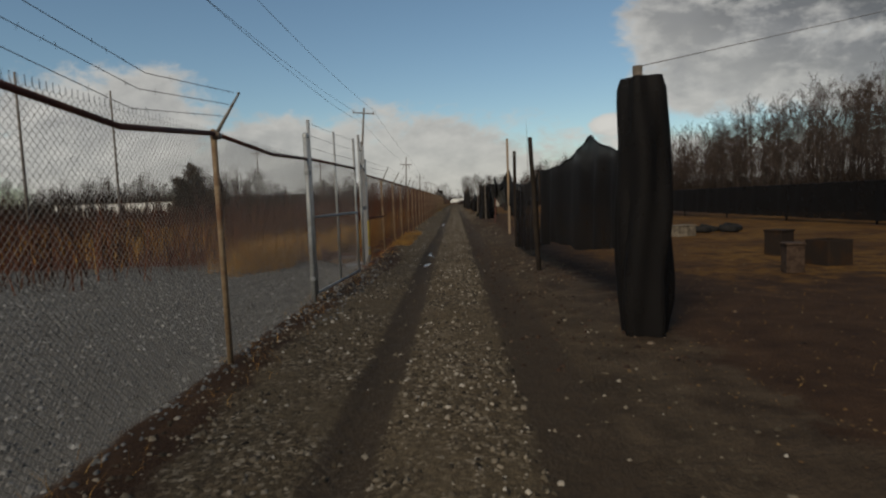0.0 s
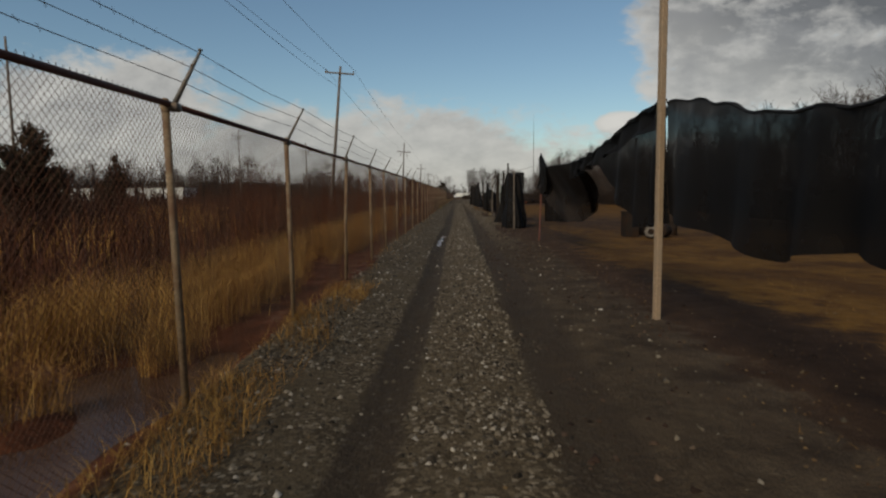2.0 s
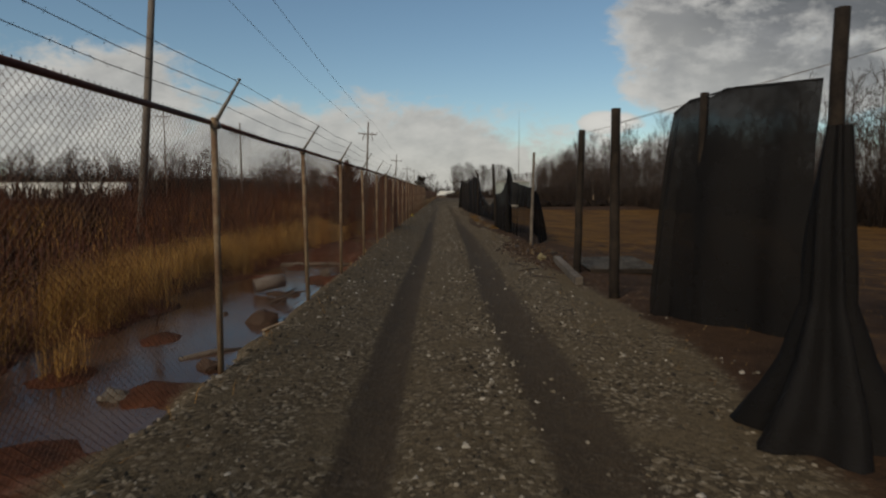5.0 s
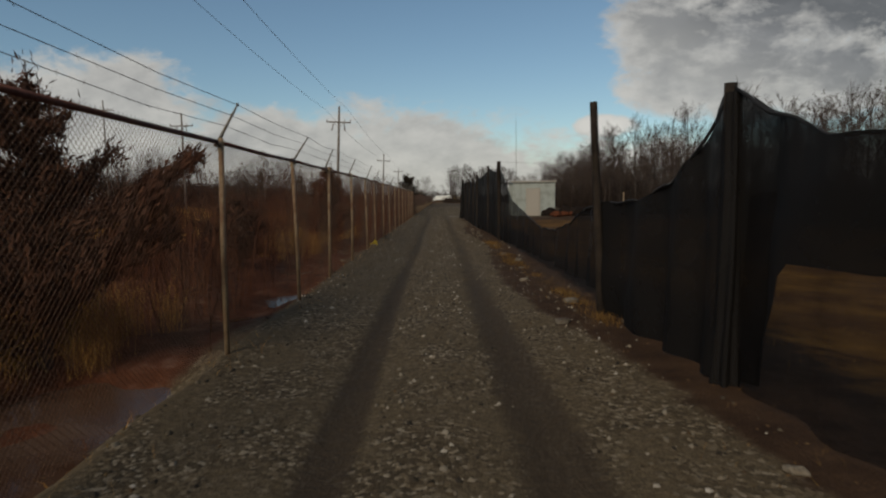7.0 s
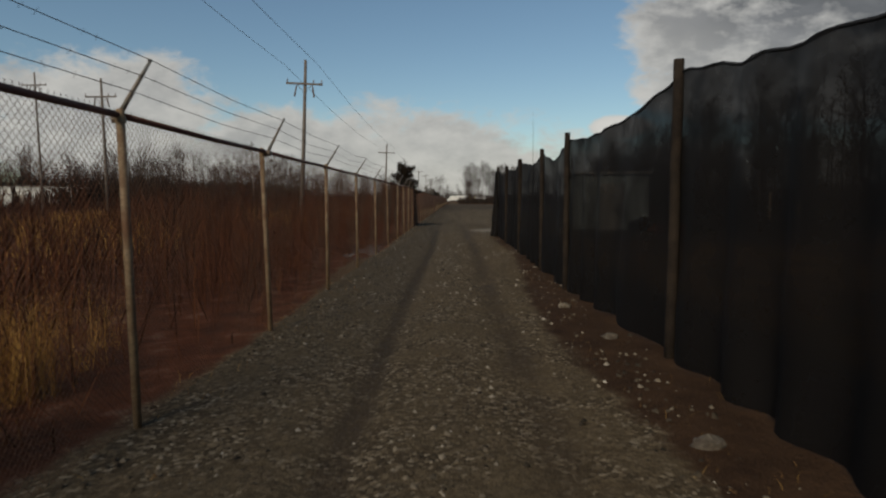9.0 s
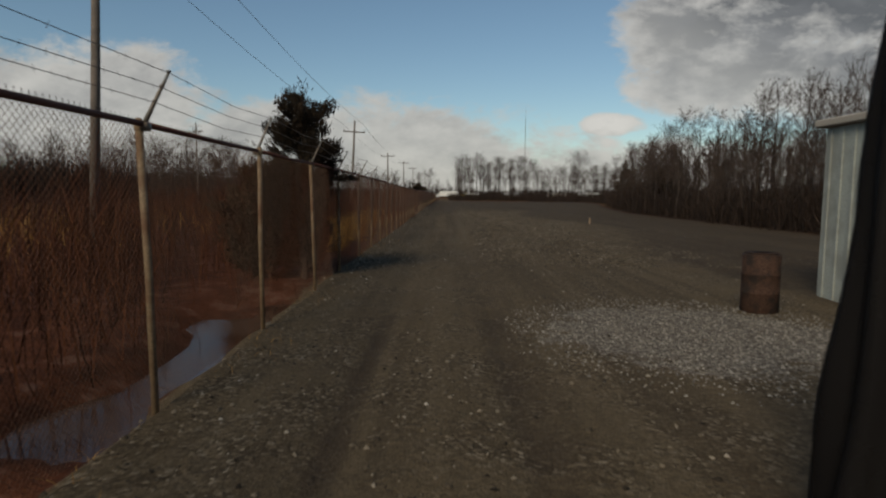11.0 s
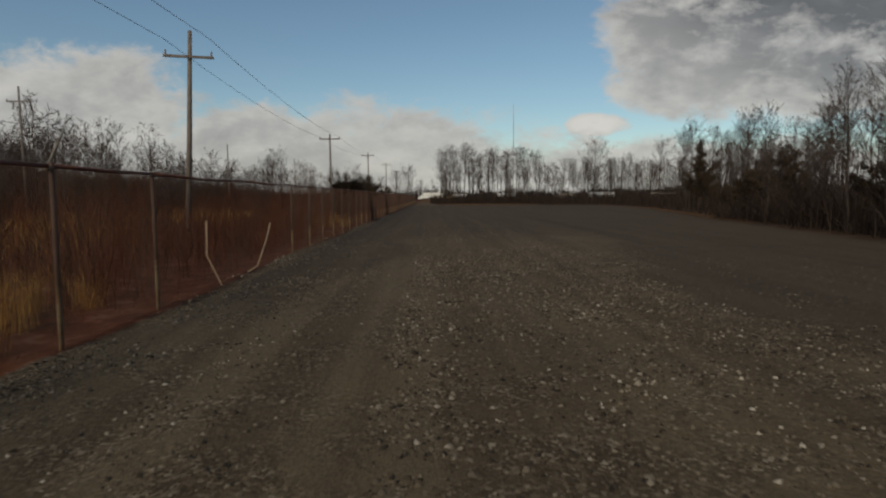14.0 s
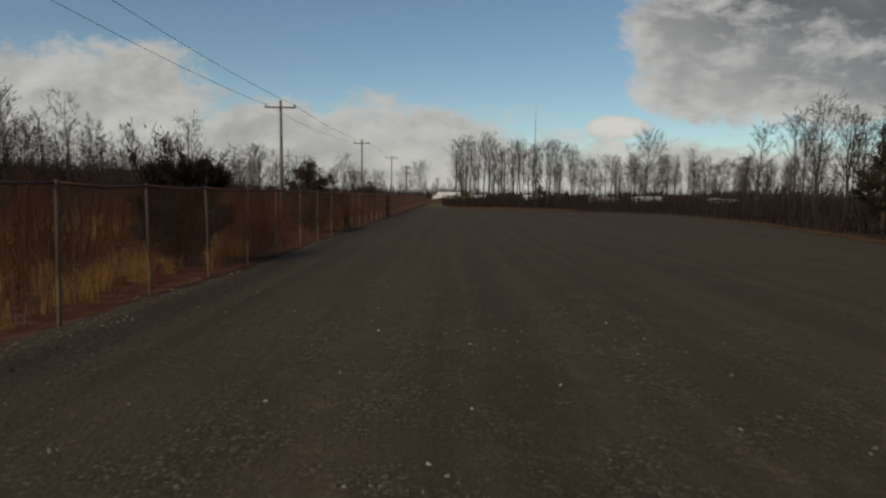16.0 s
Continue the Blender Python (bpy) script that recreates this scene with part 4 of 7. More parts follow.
net_span("black netting hitched up clear of the ground", 14.45, 20.5, [(14.45, 1.8), (15.7, 1.84), (17.9, 2.0), (19.3, 2.3), (20.45, 2.47)],
         [(14.45, 0.0), (15.0, 0.35), (15.9, 1.0), (17.0, 1.12), (17.8, 0.98), (18.6, 1.02), (20.45, 1.2)], [(14.45, 1.82), (20.5, 2.2)], 0.06, 3)
net_span("torn black netting thinning to a strip under its top line", 20.5, 26.6, [(20.5, 2.48), (21.8, 2.42), (22.85, 2.29), (23.84, 2.2), (25.2, 2.1), (26.6, 2.12)],
         [(20.5, 1.1), (21.55, 0.98), (22.07, 1.18), (23.25, 1.56), (23.8, 1.93), (24.7, 1.9), (26.6, 1.75)], [(20.5, 2.2), (26.6, 2.32)], 0.07, 4, 0.08)


def net_sheet(label, head, hem, seed, fold=0.05, cols=40, rows=22, sway=(0, 0), cloth=None):
    """Netting hung between two lines in space; head and hem are lists of points."""
    def at(pts, f):
        s = f * (len(pts) - 1)
        j = min(int(s), len(pts) - 2)
        return Vector(pts[j]).lerp(Vector(pts[j + 1]), s - j)
    b = Build()
    for i in range(cols + 1):
        u = i / cols
        p, q = at(head, u), at(hem, u)
        for k in range(rows + 1):
            f = k / rows
            r = p.lerp(q, f)
            w = fold * (0.3 + 0.7 * f) * (math.sin(u * 19 + 1.6 * math.sin(u * 7 + seed) + f) + 0.8 * noise.noise(Vector((u * 6, f * 4, seed))))
            m = math.sin(math.pi * f)
            b.v.append((r.x + w + sway[0] * m, r.y + 0.5 * w + sway[1] * m, r.z + 0.03 * noise.noise(Vector((u * 9, seed, f * 3)))))
    r = rows + 1
    b.f = [(i * r + k, (i + 1) * r + k, (i + 1) * r + k + 1, i * r + k + 1) for i in range(cols) for k in range(rows)]
    g = thing("netting", label, "netting", group="netting along the lane")
    part("cloth", b, cloth or NET, g, smooth=True)
    part("top_hem", Build().tube([at(head, i / 24) for i in range(25)], 0.013, 5), NET_HEM, g, smooth=True)


SWAG_HEAD = [(2.32, 26.2, 2.1), (2.34, 27.6, 2.13), (2.36, 29.0, 2.17), (2.36, 30.4, 2.2), (2.37, 30.9, 2.28), (2.38, 31.3, 2.48), (2.4, 31.9, 2.66), (2.4, 32.35, 2.52)]
SWAG_HEM = [(3.35, 28.6, 1.5), (3.32, 28.72, 1.0), (3.18, 28.9, 0.78), (3.0, 29.3, 0.69), (2.8, 29.9, 0.72), (2.62, 30.6, 0.9), (2.5, 31.2, 1.2), (2.42, 31.8, 1.5), (2.4, 32.4, 1.72)]
net_sheet("black netting blown back into the field in a heavy swag", SWAG_HEAD, SWAG_HEM, 4, 0.06, 60, 22, (0.12, 0.1), cloth=NET_SWAG)
net_sheet("dense drawn edge of the black netting swag", [(2.32, 26.2, 2.12), (2.32, 26.5, 2.12), (2.33, 26.9, 2.12)], [(3.36, 28.6, 1.42), (3.33, 28.75, 1.02), (3.25, 28.85, 0.9)], 9, 0.03, 16, 22, (0.14, 0.1), cloth=NET_DENSE)
net_sheet("black netting bunched over the top of a stake", [(2.35, 30.5, 2.2), (2.37, 31.2, 2.44), (2.4, 31.9, 2.68), (2.41, 32.4, 2.5)], [(2.44, 31.0, 1.55), (2.42, 31.4, 1.4), (2.41, 31.8, 1.5), (2.4, 32.42, 1.7)], 12, 0.07, 30, 18, (0.03, 0.05), cloth=NET_DENSE)
net_span("black netting twisted into a thick rope between two poles", 20.6, 26.7, [(20.6, 2.5), (21.8, 2.43), (22.85, 2.31), (23.84, 2.22), (25.2, 2.13), (26.7, 2.12)],
         [(20.6, 2.2), (21.8, 2.16), (22.85, 2.06), (23.84, 1.99), (25.2, 1.94), (26.7, 1.88)], [(20.6, 2.17), (26.7, 2.3)], 0.04, 31, 0.08, 8, belly=0.08, cloth=NET_DENSE)
net_span("black netting swathed thickly from pole to pole", 57.4, 62.55, [(57.4, 1.62), (58.6, 1.66), (59.9, 1.74), (61.4, 1.86), (62.1, 2.1), (62.55, 2.34)],
         [(57.4, 1.02), (58.1, 1.05), (58.7, 1.08), (60, 1.08), (61.7, 1.05), (62.1, 0.1), (62.55, 0.0)], [(57.4, 2.42), (62.55, 2.31)], 0.10, 5, cloth=NET_DENSE)
net_span("thin single layer of black netting hanging to the ground", 57.5, 62.5, [(57.5, 1.5), (62.5, 1.5)], [(57.5, 0.0), (62.5, 0.0)], [(57.5, 2.46), (62.5, 2.36)], 0.05, 15, 0.12, 12, hem=False, cloth=NET_SHEER)
net_span("black netting dropping in a curve from pole to post", 62.5, 65.4, [(62.5, 2.34), (62.9, 1.98), (63.5, 1.62), (64.3, 1.45), (65.4, 1.42)], [(62.5, 0.0), (65.4, 0.0)], [(62.5, 2.3), (65.4, 2.12)], 0.09, 6)
net_span("black netting slumped low in a long sagging curve", 65.4, 78.6, [(65.4, 1.44), (66, 1.38), (66.8, 1.25), (67.6, 1.05), (68.9, 0.88), (70.3, 0.83), (72.5, 1.05), (74.2, 1.25), (75.2, 1.38), (76.3, 1.74), (77.5, 2.2), (78.6, 2.5)],
         [(65.4, 0.2), (66, 0.25), (70, 0.2), (74, 0.1), (78.6, 0.0)], [(65.4, 2.14), (70, 2.2), (78.6, 2.17)], 0.06, 7, cloth=NET_THIN)
net_span("high black netting screen with scalloped top beside the lane", 78.6, 100.65, [(78.6, 2.5), (79.6, 2.42), (81.2, 2.5), (82.3, 2.66), (83.6, 2.45), (85.4, 2.38), (86.7, 2.46), (88, 2.2), (89.3, 2.42), (91, 2.3), (93.2, 2.48), (95, 2.35), (97, 2.5), (99, 2.4), (100.65, 2.6)],
         [(78.6, 0.0), (100.65, 0.0)], [(78.6, 2.2), (82.4, 2.13), (86.7, 1.95), (100.65, 1.9)], 0.07, 8, 0.1)


def net_wrap(x, y, prof, label, seed, folds=7, amp=0.18, sides=36, ysq=1.0, edge=None):
    """Netting gathered round a pole: a folded sleeve with the radii of prof (radius, height)."""
    z0 = height(x, y)
    b = Build()
    n = len(prof)
    fine = []
    for i in range(n - 1):
        for k in range(5):
            f = k / 5
            fine.append((prof[i][0] * (1 - f) + prof[i + 1][0] * f, prof[i][1] * (1 - f) + prof[i + 1][1] * f))
    fine.append(prof[-1])
    for r, z in fine:
        for k in range(sides):
            a = 2 * math.pi * k / sides
            rr = r * (1 + amp * math.sin(folds * a + 1.5 * math.sin(z * 2 + seed)) + 0.25 * noise.noise(Vector((math.cos(a) * 1.5, math.sin(a) * 1.5 + seed, z * 1.2))))
            b.v.append((x + rr * math.cos(a), y + rr * math.sin(a) * ysq, z0 + z))
    for i in range(len(fine) - 1):
        for k in range(sides):
            p, q = i * sides + k, i * sides + (k + 1) % sides
            b.f.append((p, q, q + sides, p + sides))
    g = thing("net_bundle", label, "netting", group="gathered netting")
    part("cloth", b, NET, g, smooth=True)
    if edge is not None:
        a = radians(edge)
        h = Build().tube([(x + (r * 1.12 + 0.012) * math.cos(a), y + (r * 1.12 + 0.012) * math.sin(a) * ysq, z0 + z) for r, z in fine[:-3]], 0.016, 6)
        part("hanging_edge", h, NET_HEM, g, "rolled dusty edge of the netting", smooth=True)


net_wrap(1.93, 3.25, [(0.23, 0.0), (0.26, 0.3), (0.25, 1.0), (0.23, 1.9), (0.215, 2.45), (0.19, 2.56), (0.02, 2.58)], "thick roll of black netting wound round a pole", 1, 5, 0.1)
net_wrap(1.93, 3.25, [(0.19, 0.0), (0.22, 0.3), (0.21, 1.0), (0.19, 1.9), (0.16, 2.40)], "inner windings of black netting round a pole", 2, 5, 0.12)
net_wrap(2.3, 39.6, [(0.5, 0.0), (0.44, 0.6), (0.35, 1.4), (0.29, 2.05), (0.26, 2.28), (0.05, 2.34)], "tent of black netting gathered round two poles", 4, 7, 0.13, 40, 2.2, -100)
net_sheet("black netting hanging limp in the field", [(4.66, 46.5, 1.95), (5.0, 46.6, 2.05), (5.5, 46.6, 2.0), (5.9, 46.7, 1.8)], [(4.7, 46.5, -0.1), (5.1, 46.5, -0.11), (5.5, 46.6, -0.13), (5.85, 46.7, -0.14)], 5, 0.08)
net_sheet("full-height black netting drawn back from a pole towards the field", [(2.6, 47.75, 2.45), (2.68, 47.5, 2.56), (2.95, 47.0, 2.62), (3.5, 46.4, 2.6)], [(2.38, 47.8, -0.04), (2.55, 47.6, -0.04), (2.95, 47.1, -0.05), (3.5, 46.5, -0.06)], 6, 0.05, 40, 22, (-0.04, 0), cloth=NET_DENSE)
net_sheet("strip of black netting trailing from a pole to the turf", [(2.38, 57.4, 1.66), (2.5, 57.6, 1.54), (2.64, 57.9, 1.44)], [(2.42, 57.4, 0.46), (2.68, 57.8, -0.02), (3.0, 58.3, 0.08)], 7, 0.03, 24, 22, (0.02, 0))
net_wrap(2.30, 62.52, [(0.11, 0.0), (0.08, 0.5), (0.075, 1.2), (0.07, 1.9), (0.06, 2.28), (0.01, 2.3)], "black netting wound round a pole", 8, 6, 0.2)
net_wrap(1.82, 100.6, [(0.24, 0.0), (0.21, 0.5), (0.16, 1.2), (0.12, 1.9), (0.08, 2.5), (0.01, 2.65)], "black netting gathered on the end post of the screen", 9, 6, 0.2, edge=-72)
net_wrap(2.15, 44.1, [(0.42, 0.0), (0.36, 0.2), (0.22, 0.5), (0.12, 0.85), (0.10, 1.4), (0.06, 1.9)], "heap of black netting at the foot of a pole", 10, 6, 0.25)

# dark netting fence along the far side of the field
for y in np.arange(-10, 53, 6.0):
    pole(15.9 + 0.2 * math.sin(y * 0.1), float(y), 1.6, 0.045, WOOD_DARK, "dark post of the far netting fence", group="far net posts")
net_span("straight black netting fence along the far side of the field", -12, 52, [(-12, 1.5), (20, 1.55), (52, 1.45)], [(-12, 0.0), (52, 0.0)], [(-12, 15.7), (5, 15.8), (20, 15.9), (40, 15.7), (60, 15.8)], 0.06, 21, 0.35, 6)

# guy wires from the pole tops towards the field
for a, c in (((1.86, 3.2, 2.66), (9.0, 6.5, 4.6)), ((2.18, 48.95, 2.45), (10.5, 49.5, 4.9)), ((2.32, 51.6, 2.55), (10.5, 49.5, 4.9)), ((2.15, 78.6, 2.7), (9, 82, 2.75))):
    tagged(part("guy_wire", Build().tube([a, ((a[0] + c[0]) / 2, (a[1] + c[1]) / 2, (a[2] + c[2]) / 2 - 0.08), c], 0.004, 5), BARB), "thin wire strung from a pole top across the field", "wire", "guy wires")
pole(10.5, 49.5, 5.0, 0.07, WOOD_GREY, "grey timber pole standing in the field", group="field poles")
pole(9.0, 6.5, 4.7, 0.07, WOOD_GREY, "grey timber pole standing in the field", group="field poles")


# ---- utility poles and wires ----
def utility_pole(x, y, tall, arm, label, style=0, group="utility poles", lean=0.0):
    z = height(x, y)
    g = thing("utility_pole", label, "utility pole", pose(x, y, z, 0, lean, 0), group)
    part("shaft", Build().tube([(0, 0, -0.5), (0.02, 0, tall * 0.5), (0, 0, tall)], [0.15, 0.12, 0.09], 10), WOOD_POLE, g, smooth=True)
    za = tall - (0.55 if style == 0 else 1.5 if style == 1 else 1.2)
    if arm:
        part("crossarm", Build().box((0, -0.14, za), (arm, 0.09, 0.12), 0, 0.01), WOOD_POLE, g)
        for sx in (-0.92, 0.92) if style != 1 else (-0.95, 0.5, 0.95):
            i = Build().lathe([(0.02, 0), (0.05, 0.04), (0.03, 0.07), (0.05, 0.11), (0.03, 0.14), (0.04, 0.2), (0.005, 0.24)], 8, (sx * arm / 2, -0.14), Matrix.Translation((0, 0, za + 0.05)))
            part("insulator", i, PORCELAIN, g, smooth=True)
    if style == 1:
        for sx in (-0.5, 0.5):
            i = Build().tube([(sx, -0.1, za - 0.1), (sx * 1.25, -0.1, za - 0.8)], [0.05, 0.06], 6)
            part("insulator_string", i, PORCELAIN, g)
        part("brace", Build().tube([(-0.5, -0.1, za), (0, -0.1, za - 0.6), (0.5, -0.1, za)], 0.02, 5), ARM, g)
    return g


UP = [(-9.2, 60.3, 11.5), (-9.46, 114.8, 10.2), (-9.46, 161.3, 9.0), (-9.46, 200.4, 8.2), (-9.4, 241, 9.0), (-9.4, 285, 9.5), (-9.4, 330, 9.5), (-9.46, 10.0, 11.2)]
for i, (x, y, t) in enumerate(UP):
    if i == 0:
        utility_pole(-10.3, y, t - height(x, y), 2.3, "leaning grey wooden utility pole with a crossarm beyond the fence", 0, lean=5.5)
    elif i in (1, 2):
        utility_pole(x - 0.32, y, t - height(x, y), 2.3, "slightly leaning grey wooden utility pole beyond the fence", i, lean=3.0)
    elif y != 10.0:
        utility_pole(x, y, t - height(x, y), 2.3, "grey wooden utility pole with a crossarm beyond the fence", 0)
FAR = [(-38, 63.5, 15.0, 0), (-38, 49, 14.0, 0), (-29, 126, 11.4, 2.6), (-50, 148, 16.6, 3.0), (-40, 195, 12.6, 2.4), (-36, 245, 11.0, 0), (-36, 300, 11.5, 2.0)]
for x, y, t, arm in FAR:
    utility_pole(x, y, t - height(x, y), arm, "distant wooden pole standing among winter brush", 1 if arm else 0, "distant poles")


def cable(a, c, sag, r=0.012):
    a, c = Vector(a), Vector(c)
    b = Build().tube([a.lerp(c, i / 12) - Vector((0, 0, 4 * sag * (i / 12) * (1 - i / 12))) for i in range(13)], r, 4, cap=False)
    tagged(part("power_line", b, CABLE), "thin power line slung between utility poles", "cable", "power lines")


_ups = sorted(UP, key=lambda p: p[1])
for p, q in zip(_ups[:-1], _ups[1:]):
    for sx in (-1.05, 1.05):
        cable((p[0] + sx, p[1], p[2] - 0.35), (q[0] + sx, q[1], q[2] - 0.35), 0.5)
cable((-9.46, 10.0, 10.2), (-9.46, 60.3, 9.9), 0.7)
_t = Build().lathe([(0.55, 0), (0.45, 60), (0.3, 118), (0.12, 128), (0.08, 140)], 6)
_m = thing("radio_mast", "thin lattice radio mast far beyond the woods", "mast", pose(131.5, 1050, height(131.5, 1050)))
part("shaft", _t, ARM, _m)


# ---- loose things beside the lane ----
def platform():
    x, y = 3.42, 52.55
    z = height(x, y)
    g = thing("board_platform", "low weathered board platform with corrugated sheet top", "platform", pose(x, y, z, 0, 0, -3))
    for i in range(3):
        part("joist", Build().box((-0.66 + 0.53 * i, 0, 0.032), (0.09, 1.9, 0.062), 1, 0.008), WOOD_GREY, g)
    n = 40
    b = Build()
    for i in range(n + 1):
        xx = -0.78 + 1.3 * i / n
        zz = 0.095 + 0.014 * math.sin(i * 1.9) + 0.012 * math.sin(xx * 2.3)
        b.v += [(xx, -0.98, zz), (xx, 0.98, zz + 0.01), (xx, -0.98, zz - 0.012), (xx, 0.98, zz - 0.002)]
    for i in range(n):
        o = 4 * i
        b.f += [(o, o + 4, o + 5, o + 1), (o + 2, o + 3, o + 7, o + 6), (o, o + 2, o + 6, o + 4)]
    part("corrugated_sheet", b, SHEET, g)
    for k, yy in enumerate((-0.9, 0.9)):
        part("edge_board", Build().box((-0.13, yy - 0.12, 0.045), (1.25, 0.03, 0.085), 0.6 * k, 0.005), WOOD_DARK, g)
    part("broken_board", Build().box((0.62, -0.92, 0.02), (0.3, 0.1, 0.03), -12, 0.004), WOOD_GREY, g)


platform()
_z = height(2.15, 51.6)
tagged(part("timber_beam", Build().box((2.16, 51.6, _z + 0.075), (0.13, 3.2, 0.14), -4.5, 0.012), WOOD_GREY), "long grey squared timber lying beside the lane", "timber")
_rnd = random.Random(5)
for x, y, l, r, a in ((1.95, 55.2, 0.5, 0.035, 70), (2.3, 54.6, 0.6, 0.03, 20), (1.85, 56.4, 0.35, 0.04, 110), (2.5, 55.7, 0.5, 0.03, 45), (1.4, 52.7, 0.55, 0.012, 130), (1.5, 51.9, 0.5, 0.011, 30), (1.45, 51.3, 0.4, 0.01, 80), (1.62, 50.9, 0.45, 0.012, 150)):
    z = height(x, y) + r * 0.8
    d = Vector((math.cos(radians(a)), math.sin(radians(a)), 0.04)) * l / 2
    b = Build().tube([Vector((x, y, z)) - d, (x + _rnd.uniform(-0.03, 0.03), y, z + 0.02), Vector((x, y, z)) + d], [r, r * 1.1, r * 0.8], 8)
    tagged(part("log", b, WOOD_GREY if r > 0.045 else BARK, smooth=True), "short weathered log among debris by the lane", "log", "logs by the lane")


def boulder(x, y, r, label, mat=None, seed=1):
    b = Build().rock((x, y, height(x, y) + r * 0.12), r * 0.62, seed, 0.5)
    tagged(part("rock", b, mat or STONE, smooth=False), label, "rock", "rocks by the lane")


for i, (x, y, r) in enumerate(((2.2, 56.0, 0.09), (1.8, 57.6, 0.08), (2.0, 59.5, 0.13), (1.95, 61.0, 0.1), (1.75, 70.2, 0.09), (1.9, 71.6, 0.16), (1.7, 73.0, 0.13),
                                (1.6, 80.4, 0.16), (1.75, 83.2, 0.14), (1.6, 85.0, 0.14), (1.5, 64.9, 0.15), (1.9, 66.2, 0.18), (-2.6, 47.7, 0.2), (-2.7, 49.9, 0.24), (-3.0, 45.5, 0.22),
                                (-2.5, 73.3, 0.12), (-2.45, 59.0, 0.13), (2.1, 75.5, 0.05), (1.55, 68.4, 0.14), (-2.35, 106.2, 0.12), (-2.3, 126.0, 0.1), (-2.0, 147.4, 0.12))):
    boulder(x, y, r, "pale rough rock at the edge of the lane", STONE if i % 3 == 0 else CONCRETE, i)
boulder(0.02, 70.9, 0.07, "small pale stone on the crown of the lane", STONE, 50)

b = Build().rock((2.04, 53.6, height(2.04, 53.6) + 0.06), 0.095, 77, 0.85)
tagged(part("rock", b, material("lichened_rock", (0.20, 0.165, 0.085), 0.9, 0.0, 0.3, 12, 50, 0.6, (0.10, 0.075, 0.04))), "round yellowish lichened rock at the end of a beam", "rock")
# rubble heap past the beam, and stones in the wet ditch
for i in range(26):
    x, y = 2.1 + _rnd.gauss(0, 0.3), 55.4 + _rnd.gauss(0, 1.1)
    r = _rnd.uniform(0.025, 0.06)
    b = Build().rock((x, y, height(x, y) + r * 0.4), r, 60 + i, 0.85)
    tagged(part("rock", b, STONE if i % 9 == 0 else MUDSTONE), "broken brown rubble heaped by the lane", "rock", "rubble by the lane")
for i, (x, y, r) in enumerate(((-2.5, 52.2, 0.16), (-3.6, 51.4, 0.2), (-2.5, 15.6, 0.14), (-2.7, 13.4, 0.16))):
    b = Build().rock((x, y, height(x, y) + r * 0.35), r * 0.7, 120 + i, 0.8)
    tagged(part("rock", b, CONCRETE), "dark wet rock standing in the ditch water", "rock", "rocks in the ditch")

def in_ditch(x, y, up=0.0):
    """A point just over the water of the ditch."""
    return Vector((x, y, float(base_z(np.array([y]))[0]) - 0.24 + up))


for i, (x, y, r, up) in enumerate(((-2.62, 48.5, 0.25, 0.0), (-3.1, 50.75, 0.28, -0.12), (-2.75, 50.6, 0.2, -0.08), (-3.35, 49.0, 0.12, -0.04), (-2.55, 46.4, 0.16, -0.02))):
    b = Build().rock(in_ditch(x, y, up), r * 0.85, 140 + i, 0.75)
    tagged(part("rock", b, MUDSTONE), "dark muddy rock standing out of the ditch water", "rock", "rocks in the ditch")
_log = thing("log", "short sawn log with pale bark lying in the ditch", "log", group="logs in the ditch")
_a, _c = in_ditch(-3.42, 50.62, 0.15), in_ditch(-2.96, 50.86, 0.22)
part("trunk", Build().tube([_a, _a.lerp(_c, 0.5) + Vector((0, 0, 0.01)), _c], [0.118, 0.126, 0.12], 14), WOOD_POLE, _log, smooth=True)
part("sawn_end", Build().tube([_a - (_c - _a).normalized() * 0.006, _a + (_c - _a).normalized() * 0.01], 0.112, 14), BARK, _log, "dark sawn end")
for (x0, y0, u0), (x1, y1, u1) in (((-2.95, 49.75, 0.0), (-2.5, 49.6, 0.16)), ((-2.9, 49.78, 0.02), (-2.56, 50.15, 0.2)), ((-2.72, 49.4, 0.02), (-2.5, 49.95, 0.18)), ((-2.78, 50.1, 0.05), (-2.35, 49.8, 0.2))):
    tagged(part("stick", Build().tube([in_ditch(x0, y0, u0), in_ditch((x0 + x1) / 2, (y0 + y1) / 2 + 0.02, (u0 + u1) / 2 + 0.02), in_ditch(x1, y1, u1)], [0.014, 0.017, 0.011], 7), BARK, smooth=True), "dark stick fallen from the bank into the ditch", "stick", "sticks in the ditch")
tagged(part("board", Build().box((0, 0, 0), (0.075, 0.72, 0.022), 0, 0.004), WOOD_TAN, at=pose(-2.33, 48.25, height(-2.33, 48.25) + 0.035, 0, -10, -18)), "pale broken board lying at the edge of the ditch", "board")
# fallen branch and slabs at the ditch
for x, y, l, a, r in ((-3.1, 54.62, 1.9, 0, 0.05), (-2.7, 46.9, 0.7, 40, 0.035), (-3.2, 14.4, 1.3, 12, 0.03)):
    d = Vector((math.cos(radians(a)), math.sin(radians(a)), 0)) * l / 2
    c = Vector((x, y, height(x, y) + r + 0.12))
    tagged(part("fallen_branch", Build().tube([c - d, c + Vector((0, 0.04, 0.02)), c + d], [r, r, r * 0.6], 7), WOOD_GREY, smooth=True), "grey fallen branch lying across the wet ditch", "branch", "fallen branches")

